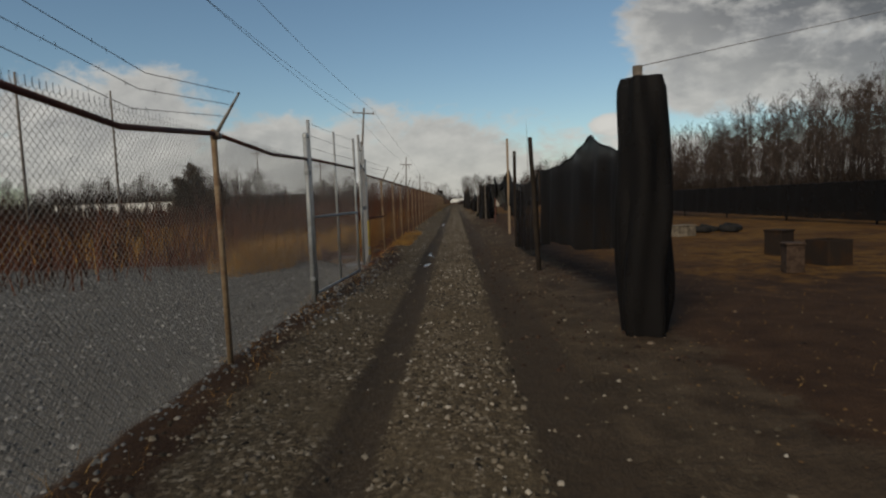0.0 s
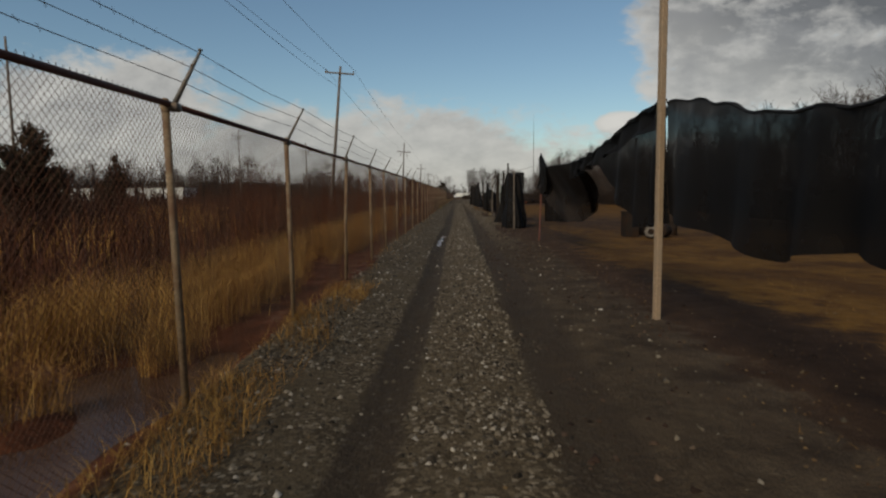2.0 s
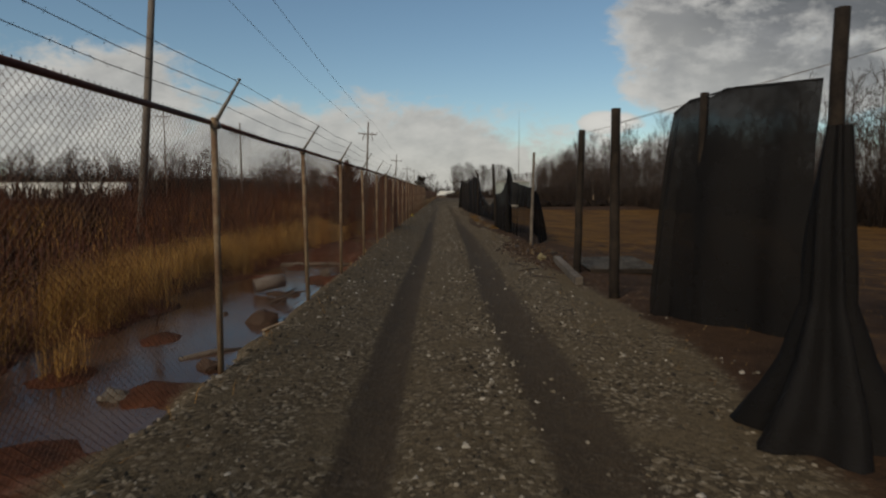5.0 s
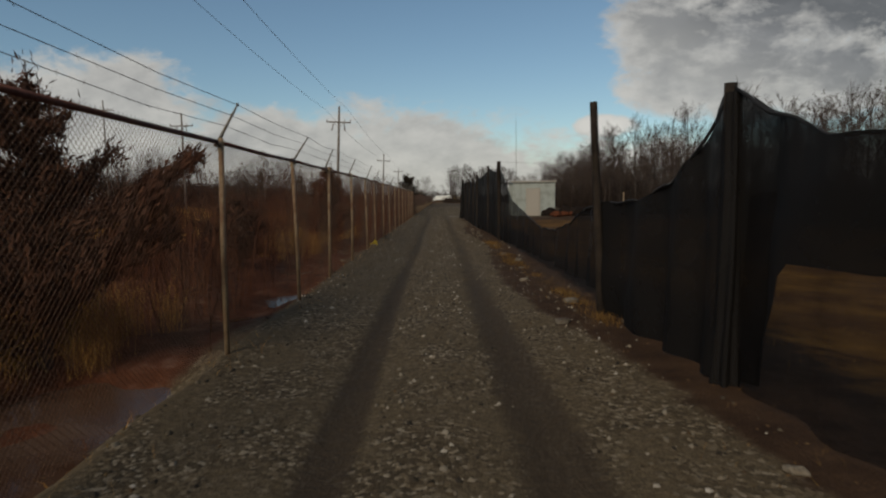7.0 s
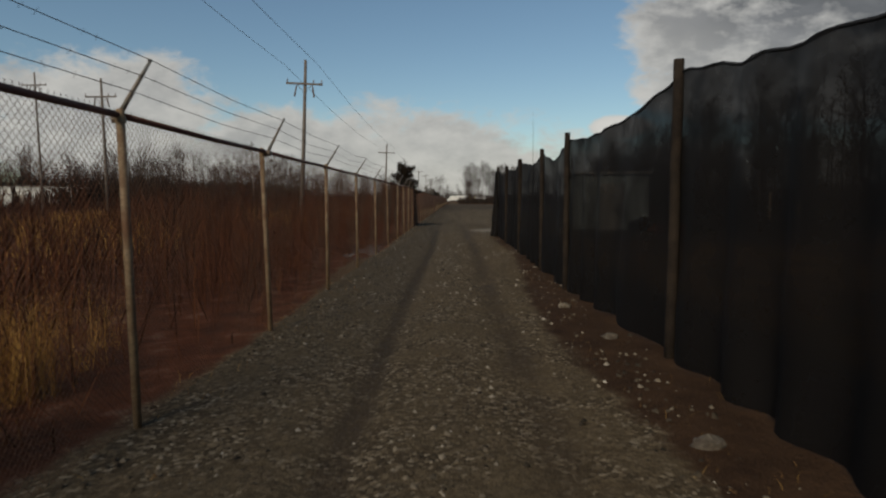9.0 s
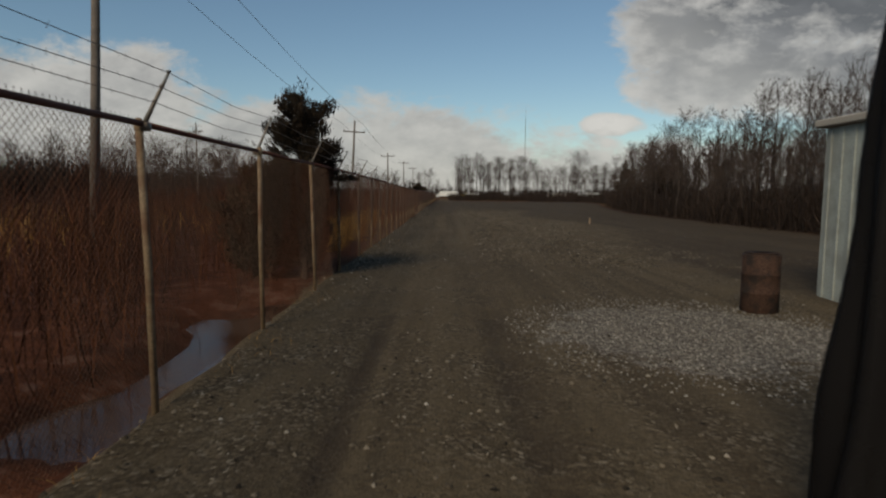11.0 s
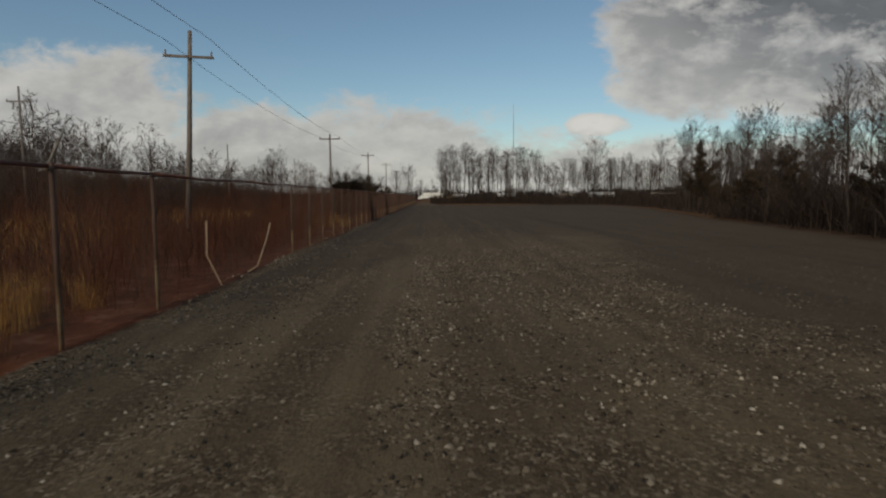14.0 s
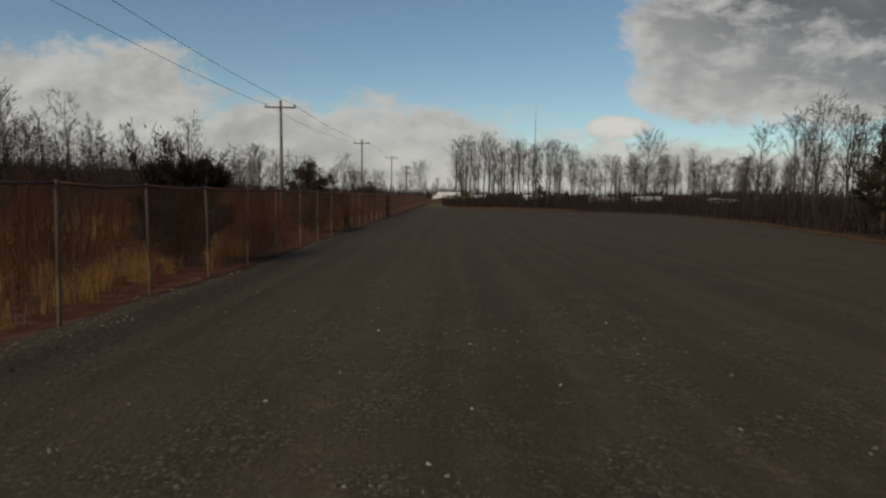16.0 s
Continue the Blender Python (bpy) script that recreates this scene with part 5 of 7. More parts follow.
# crumpled yellow scrap
_b = Build()
_n = 9
for i in range(_n + 1):
    for k in range(_n + 1):
        u, v = i / _n - 0.5, k / _n - 0.5
        w = noise.noise(Vector((u * 5, v * 5, 3.1)))
        _b.v.append((-2.02 + 0.22 * u + 0.07 * w, 76.4 + 0.30 * v + 0.06 * noise.noise(Vector((v * 6, u * 6, 8.0))), height(-2.0, 76.4) + 0.06 + 0.30 * (0.5 - abs(u)) * (0.7 + w) + 0.03 * noise.noise(Vector((u * 14, v * 14, 1.0)))))
_b.f = [(i * (_n + 1) + k, (i + 1) * (_n + 1) + k, (i + 1) * (_n + 1) + k + 1, i * (_n + 1) + k + 1) for i in range(_n) for k in range(_n)]
tagged(part("plastic_scrap", _b, TARP), "crumpled yellow plastic scrap beside the fence", "litter")


def drum(x, y, r, l, mat, label, lying=True, turn=0.0, capmat=None):
    z = height(x, y)
    g = thing("drum", label, "drum", pose(x, y, z + (r if lying else 0), 90 if lying else 0, 0, turn), "drums in the field")
    h = l / 2
    o = -h if lying else 0.0
    b = Build().lathe([(0.001, o), (r * 0.93, o), (r, o + 0.02), (r, o + l * 0.33), (r * 1.03, o + l * 0.345), (r, o + l * 0.36), (r, o + l * 0.64), (r * 1.03, o + l * 0.655), (r, o + l * 0.67), (r, o + l - 0.02), (r * 0.93, o + l), (0.001, o + l)], 20)
    part("body", b, mat, g, smooth=True)
    e = Build().lathe([(r * 0.45, o - 0.004 if lying else l), (r * 0.86, o - 0.004 if lying else l), (r * 0.9, o - 0.02 if lying else l + 0.015), (r * 0.45, o - 0.015 if lying else l + 0.01)], 20)
    part("rim", e, capmat or DUST, g, smooth=True)


drum(6.6, 34.4, 0.24, 0.62, DARKBOX, "dark drum with a dull pale rim lying on the turf", True, 160, DUST_DULL)
drum(7.12, 34.8, 0.23, 0.7, DARKBOX, "dark drum lying beside another on the turf", True, -35, DARKBOX)
drum(6.85, 36.1, 0.24, 0.85, DARKBOX, "upright dark drum standing behind lying drums", False, 0, DARKBOX)
drum(8.0, 36.4, 0.22, 0.85, DARKBOX, "upright dark drum standing on the turf", False, 0, DARKBOX)
drum(4.36, 106.25, 0.24, 0.8, ORANGE, "rusty dark brown drum standing on the gravel yard", False, 0, ORANGE)


def crate(x, y, size, rz, label, mat, open_top=False):
    z = height(x, y)
    g = thing("bin", label, "bin", pose(x, y, z, 0, 0, rz), "bins in the field")
    sx, sy, sz = size
    t = 0.03
    for nm, c, s in (("side_panel", (-sx / 2 + t / 2, 0, sz / 2), (t, sy, sz)), ("side_panel", (sx / 2 - t / 2, 0, sz / 2), (t, sy, sz)),
                     ("end_panel", (0, -sy / 2 + t / 2, sz / 2), (sx - 2 * t, t, sz)), ("end_panel", (0, sy / 2 - t / 2, sz / 2), (sx - 2 * t, t, sz)), ("bottom", (0, 0, t / 2 + 0.003), (sx - 2 * t, sy - 2 * t, t))):
        part(nm, Build().box(c, s, 0, 0.006), mat, g)
    if not open_top:
        part("lid", Build().box((0, 0, sz + 0.02), (sx + 0.04, sy + 0.04, 0.04), 0, 0.01), mat, g)


crate(6.05, 35.1, (0.48, 0.48, 0.88), 8, "tall dark rusted bin on the turf", DARKBOX)
crate(6.95, 10.0, (0.4, 0.4, 0.5), 25, "small rusted metal box on the turf", DARKBOX)
crate(5.6, 7.1, (0.27, 0.27, 0.46), -10, "small grey bin standing on the turf", MUDSTONE)
crate(6.75, 8.0, (0.55, 0.5, 0.48), 15, "dark rusted box open on top", DARKBOX, True)
crate(7.4, 16.6, (0.7, 0.5, 0.33), 20, "low brown box lying on the turf", STONE)
for k, (x, y, a) in enumerate(((8.8, 18.5, 10), (9.35, 19.1, 40), (9.75, 18.4, -20), (10.3, 19.3, 5))):
    g = thing("tyre", "worn black tyre dumped on the turf", "tyre", pose(x, y, height(x, y) + 0.12, 12 * (k % 2), 6, a), "dumped tyres")
    part("tread", Build().lathe([(0.2, -0.1), (0.3, -0.11), (0.34, -0.07), (0.34, 0.07), (0.3, 0.11), (0.2, 0.1), (0.19, 0.0), (0.2, -0.1)], 20), TYRE, g, smooth=True)

# dark heaps and stakes across the end of the field
for i in range(16):
    x, y = 8.6 + i * 0.75 + _rnd.uniform(-0.2, 0.2), 103.5 + 0.12 * i + _rnd.uniform(-0.6, 0.6)
    b = Build().rock((x, y, height(x, y) + 0.15), _rnd.uniform(0.5, 0.8), 100 + i, _rnd.uniform(0.5, 0.8))
    tagged(part("soil_mound", b, MOUND), "dark mound of dumped soil at the field end", "mound", "dark mounds at the field end")
for i in range(4):
    b = Build().rock((9.0 + 0.55 * i, 102.6 + 0.2 * i, height(9.0 + 0.55 * i, 102.6) + 0.12), 0.5 - 0.05 * i, 140 + i, 0.6)
    tagged(part("soil_mound", b, RED_SOIL), "low heap of red-brown soil beside the shed", "mound", "red mounds at the field end")
for x, y, h in ((14.6, 104.2, 1.75), (16.4, 105.0, 1.2), (18.8, 107.2, 1.1)):
    z = height(x, y)
    tagged(part("stake", Build().box((x, y, z + h / 2 - 0.05), (0.07, 0.07, h + 0.1), 10, 0.006), WOOD_TAN), "pale timber stake standing by the dark mounds", "stake", "stakes by the heaps")
for x, y, h in ((8.0, 130.2, 0.36),):
    z = height(x, y)
    tagged(part("marker_stake", Build().box((x, y, z + h / 2 - 0.05), (0.09, 0.04, h + 0.1), 30, 0.004), WOOD_TAN), "short pale marker stake in the gravel yard", "stake", "marker stakes")


def shed(x0, x1, y0, y1, tall):
    z = height((x0 + x1) / 2, y0) - 0.05
    g = thing("shed", "pale painted flat-roofed shed with a framed door", "shed", pose(x0, y0, z))
    w, d = x1 - x0, y1 - y0
    t = 0.1
    part("wall", Build().box((w / 2, t / 2, tall / 2), (w, t, tall), 0, 0.01), SHED_PAINT, g)
    part("wall", Build().box((w / 2, d - t / 2, tall / 2), (w, t, tall), 0, 0.01), SHED_PAINT, g)
    part("wall", Build().box((t / 2, d / 2, tall / 2), (t, d - 2 * t - 0.004, tall), 0, 0.01), SHED_PAINT, g)
    part("wall", Build().box((w - t / 2, d / 2, tall / 2), (t, d - 2 * t - 0.004, tall), 0, 0.01), SHED_PAINT, g)
    part("roof", Build().box((w / 2, d / 2, tall + 0.06), (w + 0.25, d + 0.25, 0.12), 0, 0.02), DUST, g)
    dr = part("door", Build().box((w * 0.48, -0.02, 1.08), (0.95, 0.05, 2.1), 0, 0.008), DUST, g)
    part("door_frame", Build().box((w * 0.48, -0.008, 2.2), (1.15, 0.07, 0.1)).box((w * 0.48 - 0.53, -0.008, 1.1), (0.08, 0.07, 2.1)).box((w * 0.48 + 0.53, -0.008, 1.1), (0.08, 0.07, 2.1)), DUST, dr)
    for k in range(9):
        part("siding_batten", Build().box((-0.012, d * (k + 0.5) / 9, tall / 2), (0.022, 0.05, tall - 0.1)), SHED_PAINT, g)


shed(6.0, 9.4, 105.2, 107.6, 2.7)


def box_truck(x, y, l, tall, label, rz=0.0, body=None, wheels=3):
    z = height(x, y)
    g = thing("truck", label, "truck", pose(x, y, z, 0, 0, rz), "vehicles beyond the yard")
    part("cargo_box", Build().box((0, 0, 1.0 + tall / 2), (l, 2.4, tall), 0, 0.06), body or WHITE, g)
    part("chassis", Build().box((0, 0, 0.82), (l, 1.1, 0.25), 0, 0.03), TYRE, g)
    cab = part("cab", Build().box((-l / 2 - 1.0, 0, 1.45), (1.8, 2.2, 1.9), 0, 0.2), body or WHITE, g)
    part("windscreen", Build().box((-l / 2 - 1.25, 0, 1.95), (1.2, 2.24, 0.55), 0, 0.05), GLASS, cab)
    for k in range(wheels):
        for sy in (-1, 1):
            xx = -l / 2 - 1.0 + (l + 0.2) * k / (wheels - 1)
            part("wheel", Build().lathe([(0.2, -0.13), (0.46, -0.13), (0.5, -0.08), (0.5, 0.08), (0.46, 0.13), (0.2, 0.13)], 16, tf=pose(xx, sy * 1.0, 0.5, 90, 0, 0)), TYRE, g)


box_truck(3.2, 400, 9.5, 2.5, "white box truck parked across the far end of the lane")
box_truck(15.5, 395, 4.5, 1.6, "white van parked beyond the yard", 20)
for k, (x, y) in enumerate(((35.3, 276), (47, 285), (60, 278), (24, 300))):
    box_truck(x, y, 3.6 + (k % 3) * 0.8, 1.2 + 0.3 * (k % 2), "pale vehicle parked among the far trees", 15 * k, WHITE if k % 2 else DUST, 2)
# long low pale building far beyond the left brush
_g = thing("warehouse", "long low pale warehouse far beyond the marsh", "building", pose(-142, 256, height(-142, 256), 0, 0, 4))
part("wall", Build().box((0, 0, 2.9), (60, 14, 5.8), 0, 0.05), WHITE, _g)
part("roof", Build().box((0, 0, 5.95), (60.8, 14.8, 0.35), 0, 0.05), DUST, _g)
for k in range(9):
    part("loading_door", Build().box((-26 + 6.5 * k, -7.03, 1.9), (3.6, 0.1, 3.6), 0, 0.02), DUST, _g)
# yellow machine by the white truck
_g = thing("excavator", "small yellow digger parked beside the white truck", "digger", pose(9.8, 396, height(9.8, 396)))
part("body", Build().box((0, 0, 1.3), (2.2, 1.8, 1.2), 10, 0.15), YELLOW, _g)
part("track", Build().box((0, -0.8, 0.35), (2.6, 0.45, 0.7), 10, 0.2), TYRE, _g)
part("track", Build().box((0, 0.8, 0.35), (2.6, 0.45, 0.7), 10, 0.2), TYRE, _g)
part("boom", Build().tube([(0.8, 0, 1.6), (2.4, 0, 2.8), (3.6, 0, 1.2)], [0.16, 0.14, 0.1], 6), YELLOW, _g)


# ---- bare trees ----
def grow(seed, tall, spread, first=0.3, limbs=30, shoots=8, twigs=7, broad=1.0, crown_top=1.0):
    """A leafless tree: a tapered trunk, rising limbs as slim tubes, and a fine crown of shoots with many thin twigs."""
    rng = np.random.default_rng(seed)
    wood = Build()
    n = 7
    lean = rng.normal(0, 0.012, 2)
    trunk = np.array([(lean[0] * tall * (i / n) + rng.normal(0, 0.05) * (i > 0), lean[1] * tall * (i / n) + rng.normal(0, 0.05) * (i > 0), -0.2 + tall * 0.96 * i / n) for i in range(n + 1)])
    r0 = tall * 0.0088 * min(broad, 1.25)
    radii = [max(0.008, r0 * (1 - 0.88 * (i / n) ** 0.9)) for i in range(n + 1)]
    wood.tube([tuple(p) for p in trunk], radii, 6, cap=False)
    A, D, L = [], [], []
    for i in range(limbs):
        f = first + (0.985 - first) * ((i + rng.random()) / limbs) ** 0.9
        q = min(f * n, n - 1e-3)
        j = int(q)
        p = trunk[j] + (trunk[j + 1] - trunk[j]) * (q - j)
        rise = (f - first) / (1 - first)
        az = i * 2.4 + rng.normal(0, 0.5)
        out = spread * (1.15 - 0.3 * rise) * rng.uniform(0.6, 1.3)
        d = np.array([math.cos(az) * out, math.sin(az) * out, 1.0])
        d /= np.linalg.norm(d)
        length = tall * 0.33 * (0.62 + 1.25 * rise - 1.5 * rise * rise) * crown_top * rng.uniform(0.6, 1.25)
        e = d + np.array([0, 0, 0.12]) + rng.normal(0, 0.16, 3)
        e /= np.linalg.norm(e)
        m, t = p + d * length * 0.5, p + d * length * 0.5 + e * length * 0.5
        r = max(0.009, radii[j] * 0.42)
        if broad < 2.5:
            wood.tube([tuple(p), tuple(m), tuple(t)], [r, r * 0.6, 0.004], 3, cap=False)
        else:
            w = np.array([-math.sin(az), math.cos(az), 0]) * r * 1.3
            wood.face_block([p - w, p + w, t], [(0, 1, 2)])
        for k in range(shoots):
            g = 0.18 + 0.82 * (k + rng.random()) / shoots
            A.append(p + (m - p) * 2 * g if g < 0.5 else m + (t - m) * (2 * g - 1))
            D.append((d if g < 0.5 else e) * 0.7 + rng.normal(0, 0.48, 3) + np.array([0, 0, 0.12]))
            L.append(max(0.5, length * 0.46 * (1.15 - 0.6 * g)) * rng.uniform(0.6, 1.25))

    def slivers(at, way, length, width):
        s = np.cross(way, rng.normal(size=way.shape))
        s *= width[:, None] / (np.linalg.norm(s, axis=1, keepdims=True) + 1e-9)
        return np.stack([at - s, at + s, at + way * length[:, None]], 1)

    A, D, L = np.array(A), np.array(D), np.array(L)
    D /= np.linalg.norm(D, axis=1, keepdims=True)
    tris = [slivers(A, D, L, rng.uniform(0.007, 0.011, len(A)) * broad)]
    for k in range(twigs):
        f = rng.uniform(0.1, 0.95, len(A))
        w = D + rng.normal(0, 0.6, D.shape) + np.array([0, 0, 0.06])
        w /= np.linalg.norm(w, axis=1, keepdims=True)
        tris.append(slivers(A + D * (L * f)[:, None], w, L * rng.uniform(0.35, 0.75, len(A)), rng.uniform(0.0038, 0.0075, len(A)) * broad))
    v = np.concatenate(tris).reshape(-1, 3)
    return wood.mesh("trunk", BARK, True), raw_mesh("crown", v, np.arange(len(v)).reshape(-1, 3), TWIG)


SHAPES = ((9.5, 0.95, 0.26, 1.0), (11.5, 0.8, 0.34, 0.9), (8.0, 1.1, 0.2, 1.05), (12.5, 0.8, 0.38, 0.85), (10.5, 0.72, 0.34, 0.85), (7.0, 1.3, 0.15, 1.1))
TREES = [grow(11 + i, t, sp, f, 30, 9, 8, 1.25, crown_top=c) for i, (t, sp, f, c) in enumerate(SHAPES)]
# simpler ones for the depth of the woods and for far skylines
TREES += [grow(31 + i, t, sp, f, 21, 6, 5, 2.9, c) for i, (t, sp, f, c) in enumerate(SHAPES)]
TREES += [grow(51 + i, t, sp, f, 28, 7, 7, 1.9, c) for i, (t, sp, f, c) in enumerate(SHAPES)]
BIG = grow(17, 13.0, 1.3, 0.2, 52, 9, 9, 1.6, 1.15)
TREE_LABELS = ("leafless grey-barked tree at the edge of the winter wood", "tall slim bare tree in the winter wood", "low spreading bare tree in the winter scrub")


def tree(x, y, kind, s=1.0, group="trees of the wood", label=None, turn=None):
    w, c = TREES[kind + (12 if y > 170 else 0)] if kind >= 0 else BIG
    rnd = random.Random(int(x * 37 + y * 101))
    g = thing("tree", label or TREE_LABELS[(0, 1, 2, 1, 1, 2)[kind]], "tree", pose(x, y, height(x, y), rnd.uniform(-2, 2), rnd.uniform(-2, 2), turn if turn is not None else rnd.uniform(0, 360)) @ Matrix.Scale(s, 4), group)
    part("trunk", w, None, g)
    part("crown", c, None, g)


def woods(name, label, places):
    """Trees too many to tell apart, joined into one mesh; places: x, y, kind, scale."""
    V, F, M = [], [], []
    off = 0
    cache = {}
    rnd = random.Random(len(places))
    for x, y, kind, s in places:
        kind += 6
        a = rnd.uniform(0, 2 * math.pi)
        for slot in (0, 1):
            if (kind, slot) not in cache:
                me = TREES[kind][slot]
                me.calc_loop_triangles()
                v = np.empty(len(me.vertices) * 3, np.float32)
                me.vertices.foreach_get("co", v)
                f = np.empty(len(me.loop_triangles) * 3, np.int32)
                me.loop_triangles.foreach_get("vertices", f)
                cache[kind, slot] = v.reshape(-1, 3), f.reshape(-1, 3)
            v, f = cache[kind, slot]
            r = np.array([[math.cos(a), -math.sin(a), 0], [math.sin(a), math.cos(a), 0], [0, 0, 1]], np.float32)
            V.append(v @ r.T * s + np.array([x, y, height(x, y)], np.float32))
            F.append(f + off)
            M.append(np.full(len(f), slot, np.int32))
            off += len(v)
    me = raw_mesh(name, np.concatenate(V), np.concatenate(F), BARK)
    me.materials.append(TWIG)
    me.polygons.foreach_set("material_index", np.concatenate(M))
    tagged(new(name, me), label, "trees", kind="stuff")


_rnd = random.Random(21)
# right-hand wood beside the field and the yard: its front rows, and the depth of it behind
def stature(y):
    return float(np.interp(y, [20, 55, 78, 96, 118, 128, 138, 146, 151, 157, 162, 170], [0.82, 0.9, 0.87, 0.8, 0.78, 0.72, 0.69, 0.70, 0.76, 0.69, 0.57, 0.52]))


deep = []
y = -16.0
while y < 168:
    edge = float(np.interp(y, [-14, 20, 60, 95, 112, 125, 150, 168], [24, 26, 27, 25, 19, 17.0, 18.5, 22]))
    tree(edge + _rnd.uniform(-1.2, 1.2), y + _rnd.uniform(-0.9, 0.9), _rnd.choice((0, 2, 4, 1, 4, 0)), _rnd.uniform(0.78, 1.05) * stature(y))
    for row in range(1, 7):
        deep.append((edge + row * 3.0 + 0.12 * row * row + _rnd.uniform(-1.4, 1.4), y + _rnd.uniform(-1.2, 1.2), _rnd.choice((1, 2, 3, 4, 4, 1, 0)), _rnd.uniform(0.78, 1.02) * stature(y)))
    y += 1.7
woods("woods", "deep bare winter wood beyond the field and yard", deep)
# sparser trees round the far right corner of the yard
for k in range(34):
    f = k / 33
    x, y = np.interp(f, [0, 0.35, 0.7, 1], [26, 34, 48, 40]), np.interp(f, [0, 0.35, 0.7, 1], [170, 196, 225, 255])
    tree(x + _rnd.uniform(-2, 5), y + _rnd.uniform(-3, 3), _rnd.choice((0, 1, 3, 4)), _rnd.uniform(0.6, 0.85), "trees round the yard")
for k in range(9):
    f = k / 8
    tree(34 + 11 * f + _rnd.uniform(-0.8, 0.8), 207 + 13 * _rnd.random(), (1, 3, 4)[k % 3], 0.84 + 0.04 * (k % 4), "trees round the yard")
# rows behind the yard
back = []
for k in range(64):
    x = 4 + k * 1.1 + _rnd.uniform(-0.6, 0.6)
    tree(x, 266 + _rnd.uniform(-3, 4) + 0.1 * x, _rnd.choice((1, 3, 3, 1)), _rnd.uniform(0.93, 1.06) * (1.02 if x < 28 else 0.8), "trees behind the yard")
    back.append((x + _rnd.uniform(-1, 1), 278 + _rnd.uniform(-4, 12) + 0.1 * x, _rnd.choice((1, 3, 4, 0)), _rnd.uniform(0.8, 1.0) * (1.0 if x < 28 else 0.8)))
for k in range(36):
    back.append((_rnd.uniform(60, 130), _rnd.uniform(180, 330), _rnd.choice((0, 1, 3, 4)), _rnd.uniform(0.8, 1.0)))
    back.append((_rnd.uniform(-30, 40), _rnd.uniform(420, 560), _rnd.choice((0, 1, 3, 4)), _rnd.uniform(0.7, 1.0)))
for k in range(70):
    f = _rnd.random()
    back.append((float(np.interp(f, [0, 0.35, 0.7, 1], [30, 38, 52, 46])) + _rnd.uniform(0, 12), float(np.interp(f, [0, 0.35, 0.7, 1], [166, 196, 225, 258])) + _rnd.uniform(-6, 6), _rnd.choice((0, 1, 2, 4)), _rnd.uniform(0.5, 0.75)))
woods("woods", "far bare trees behind the gravel yard", back)
tree(35.8, 255, -1, 1.0, "trees behind the yard", "large spreading bare tree standing alone behind the yard")
tree(-5.5, 330, -1, 0.9, "trees behind the yard", "round bare tree closing the end of the fence line")
tree(-9.0, 322, -1, 0.75, "trees behind the yard", "round bare tree closing the end of the fence line")
tree(12, 520, -1, 1.1, "trees behind the yard", "bare tree far beyond the yard")
# left-hand skyline beyond the marsh
left = []
for k in range(330):
    y = -25 + k * 1.15 + _rnd.uniform(-2, 2)
    x = -60 - 8 * math.sin(y * 0.03) + _rnd.uniform(-10, 10) + 0.07 * y
    if y < 186:
        # the belt stands far back here, behind the warehouse
        x, y = -88 - 190 * _rnd.random(), 276 + _rnd.uniform(0, 40)
        left.append((x, y, _rnd.choice((0, 2, 1, 3, 0)), _rnd.uniform(1.35, 1.8)))
        continue
    left.append((x, y, _rnd.choice((0, 2, 2, 5, 5)), _rnd.uniform(0.75, 1.1) * float(np.interp(y, [15, 60, 100, 140, 230], [0.52, 0.75, 1.05, 1.28, 1.25]))))
woods("woods", "bare winter wood on the skyline beyond the marsh", left)
for x, y, k, s in ((-14, 196, 1, 0.6), (-16, 214, 4, 0.62), (-11, 236, 0, 0.75), (-13, 262, 2, 0.8), (-20, 180, 0, 0.6), (-24, 230, 3, 0.6), (-8, 250, 5, 0.8), (-18, 150, 5, 0.6), (-22, 118, 5, 0.6), (-30, 100, 2, 0.6)):
    tree(x, y, k, s, "lone trees in the marsh", "small bare tree standing in the red-brown brush")


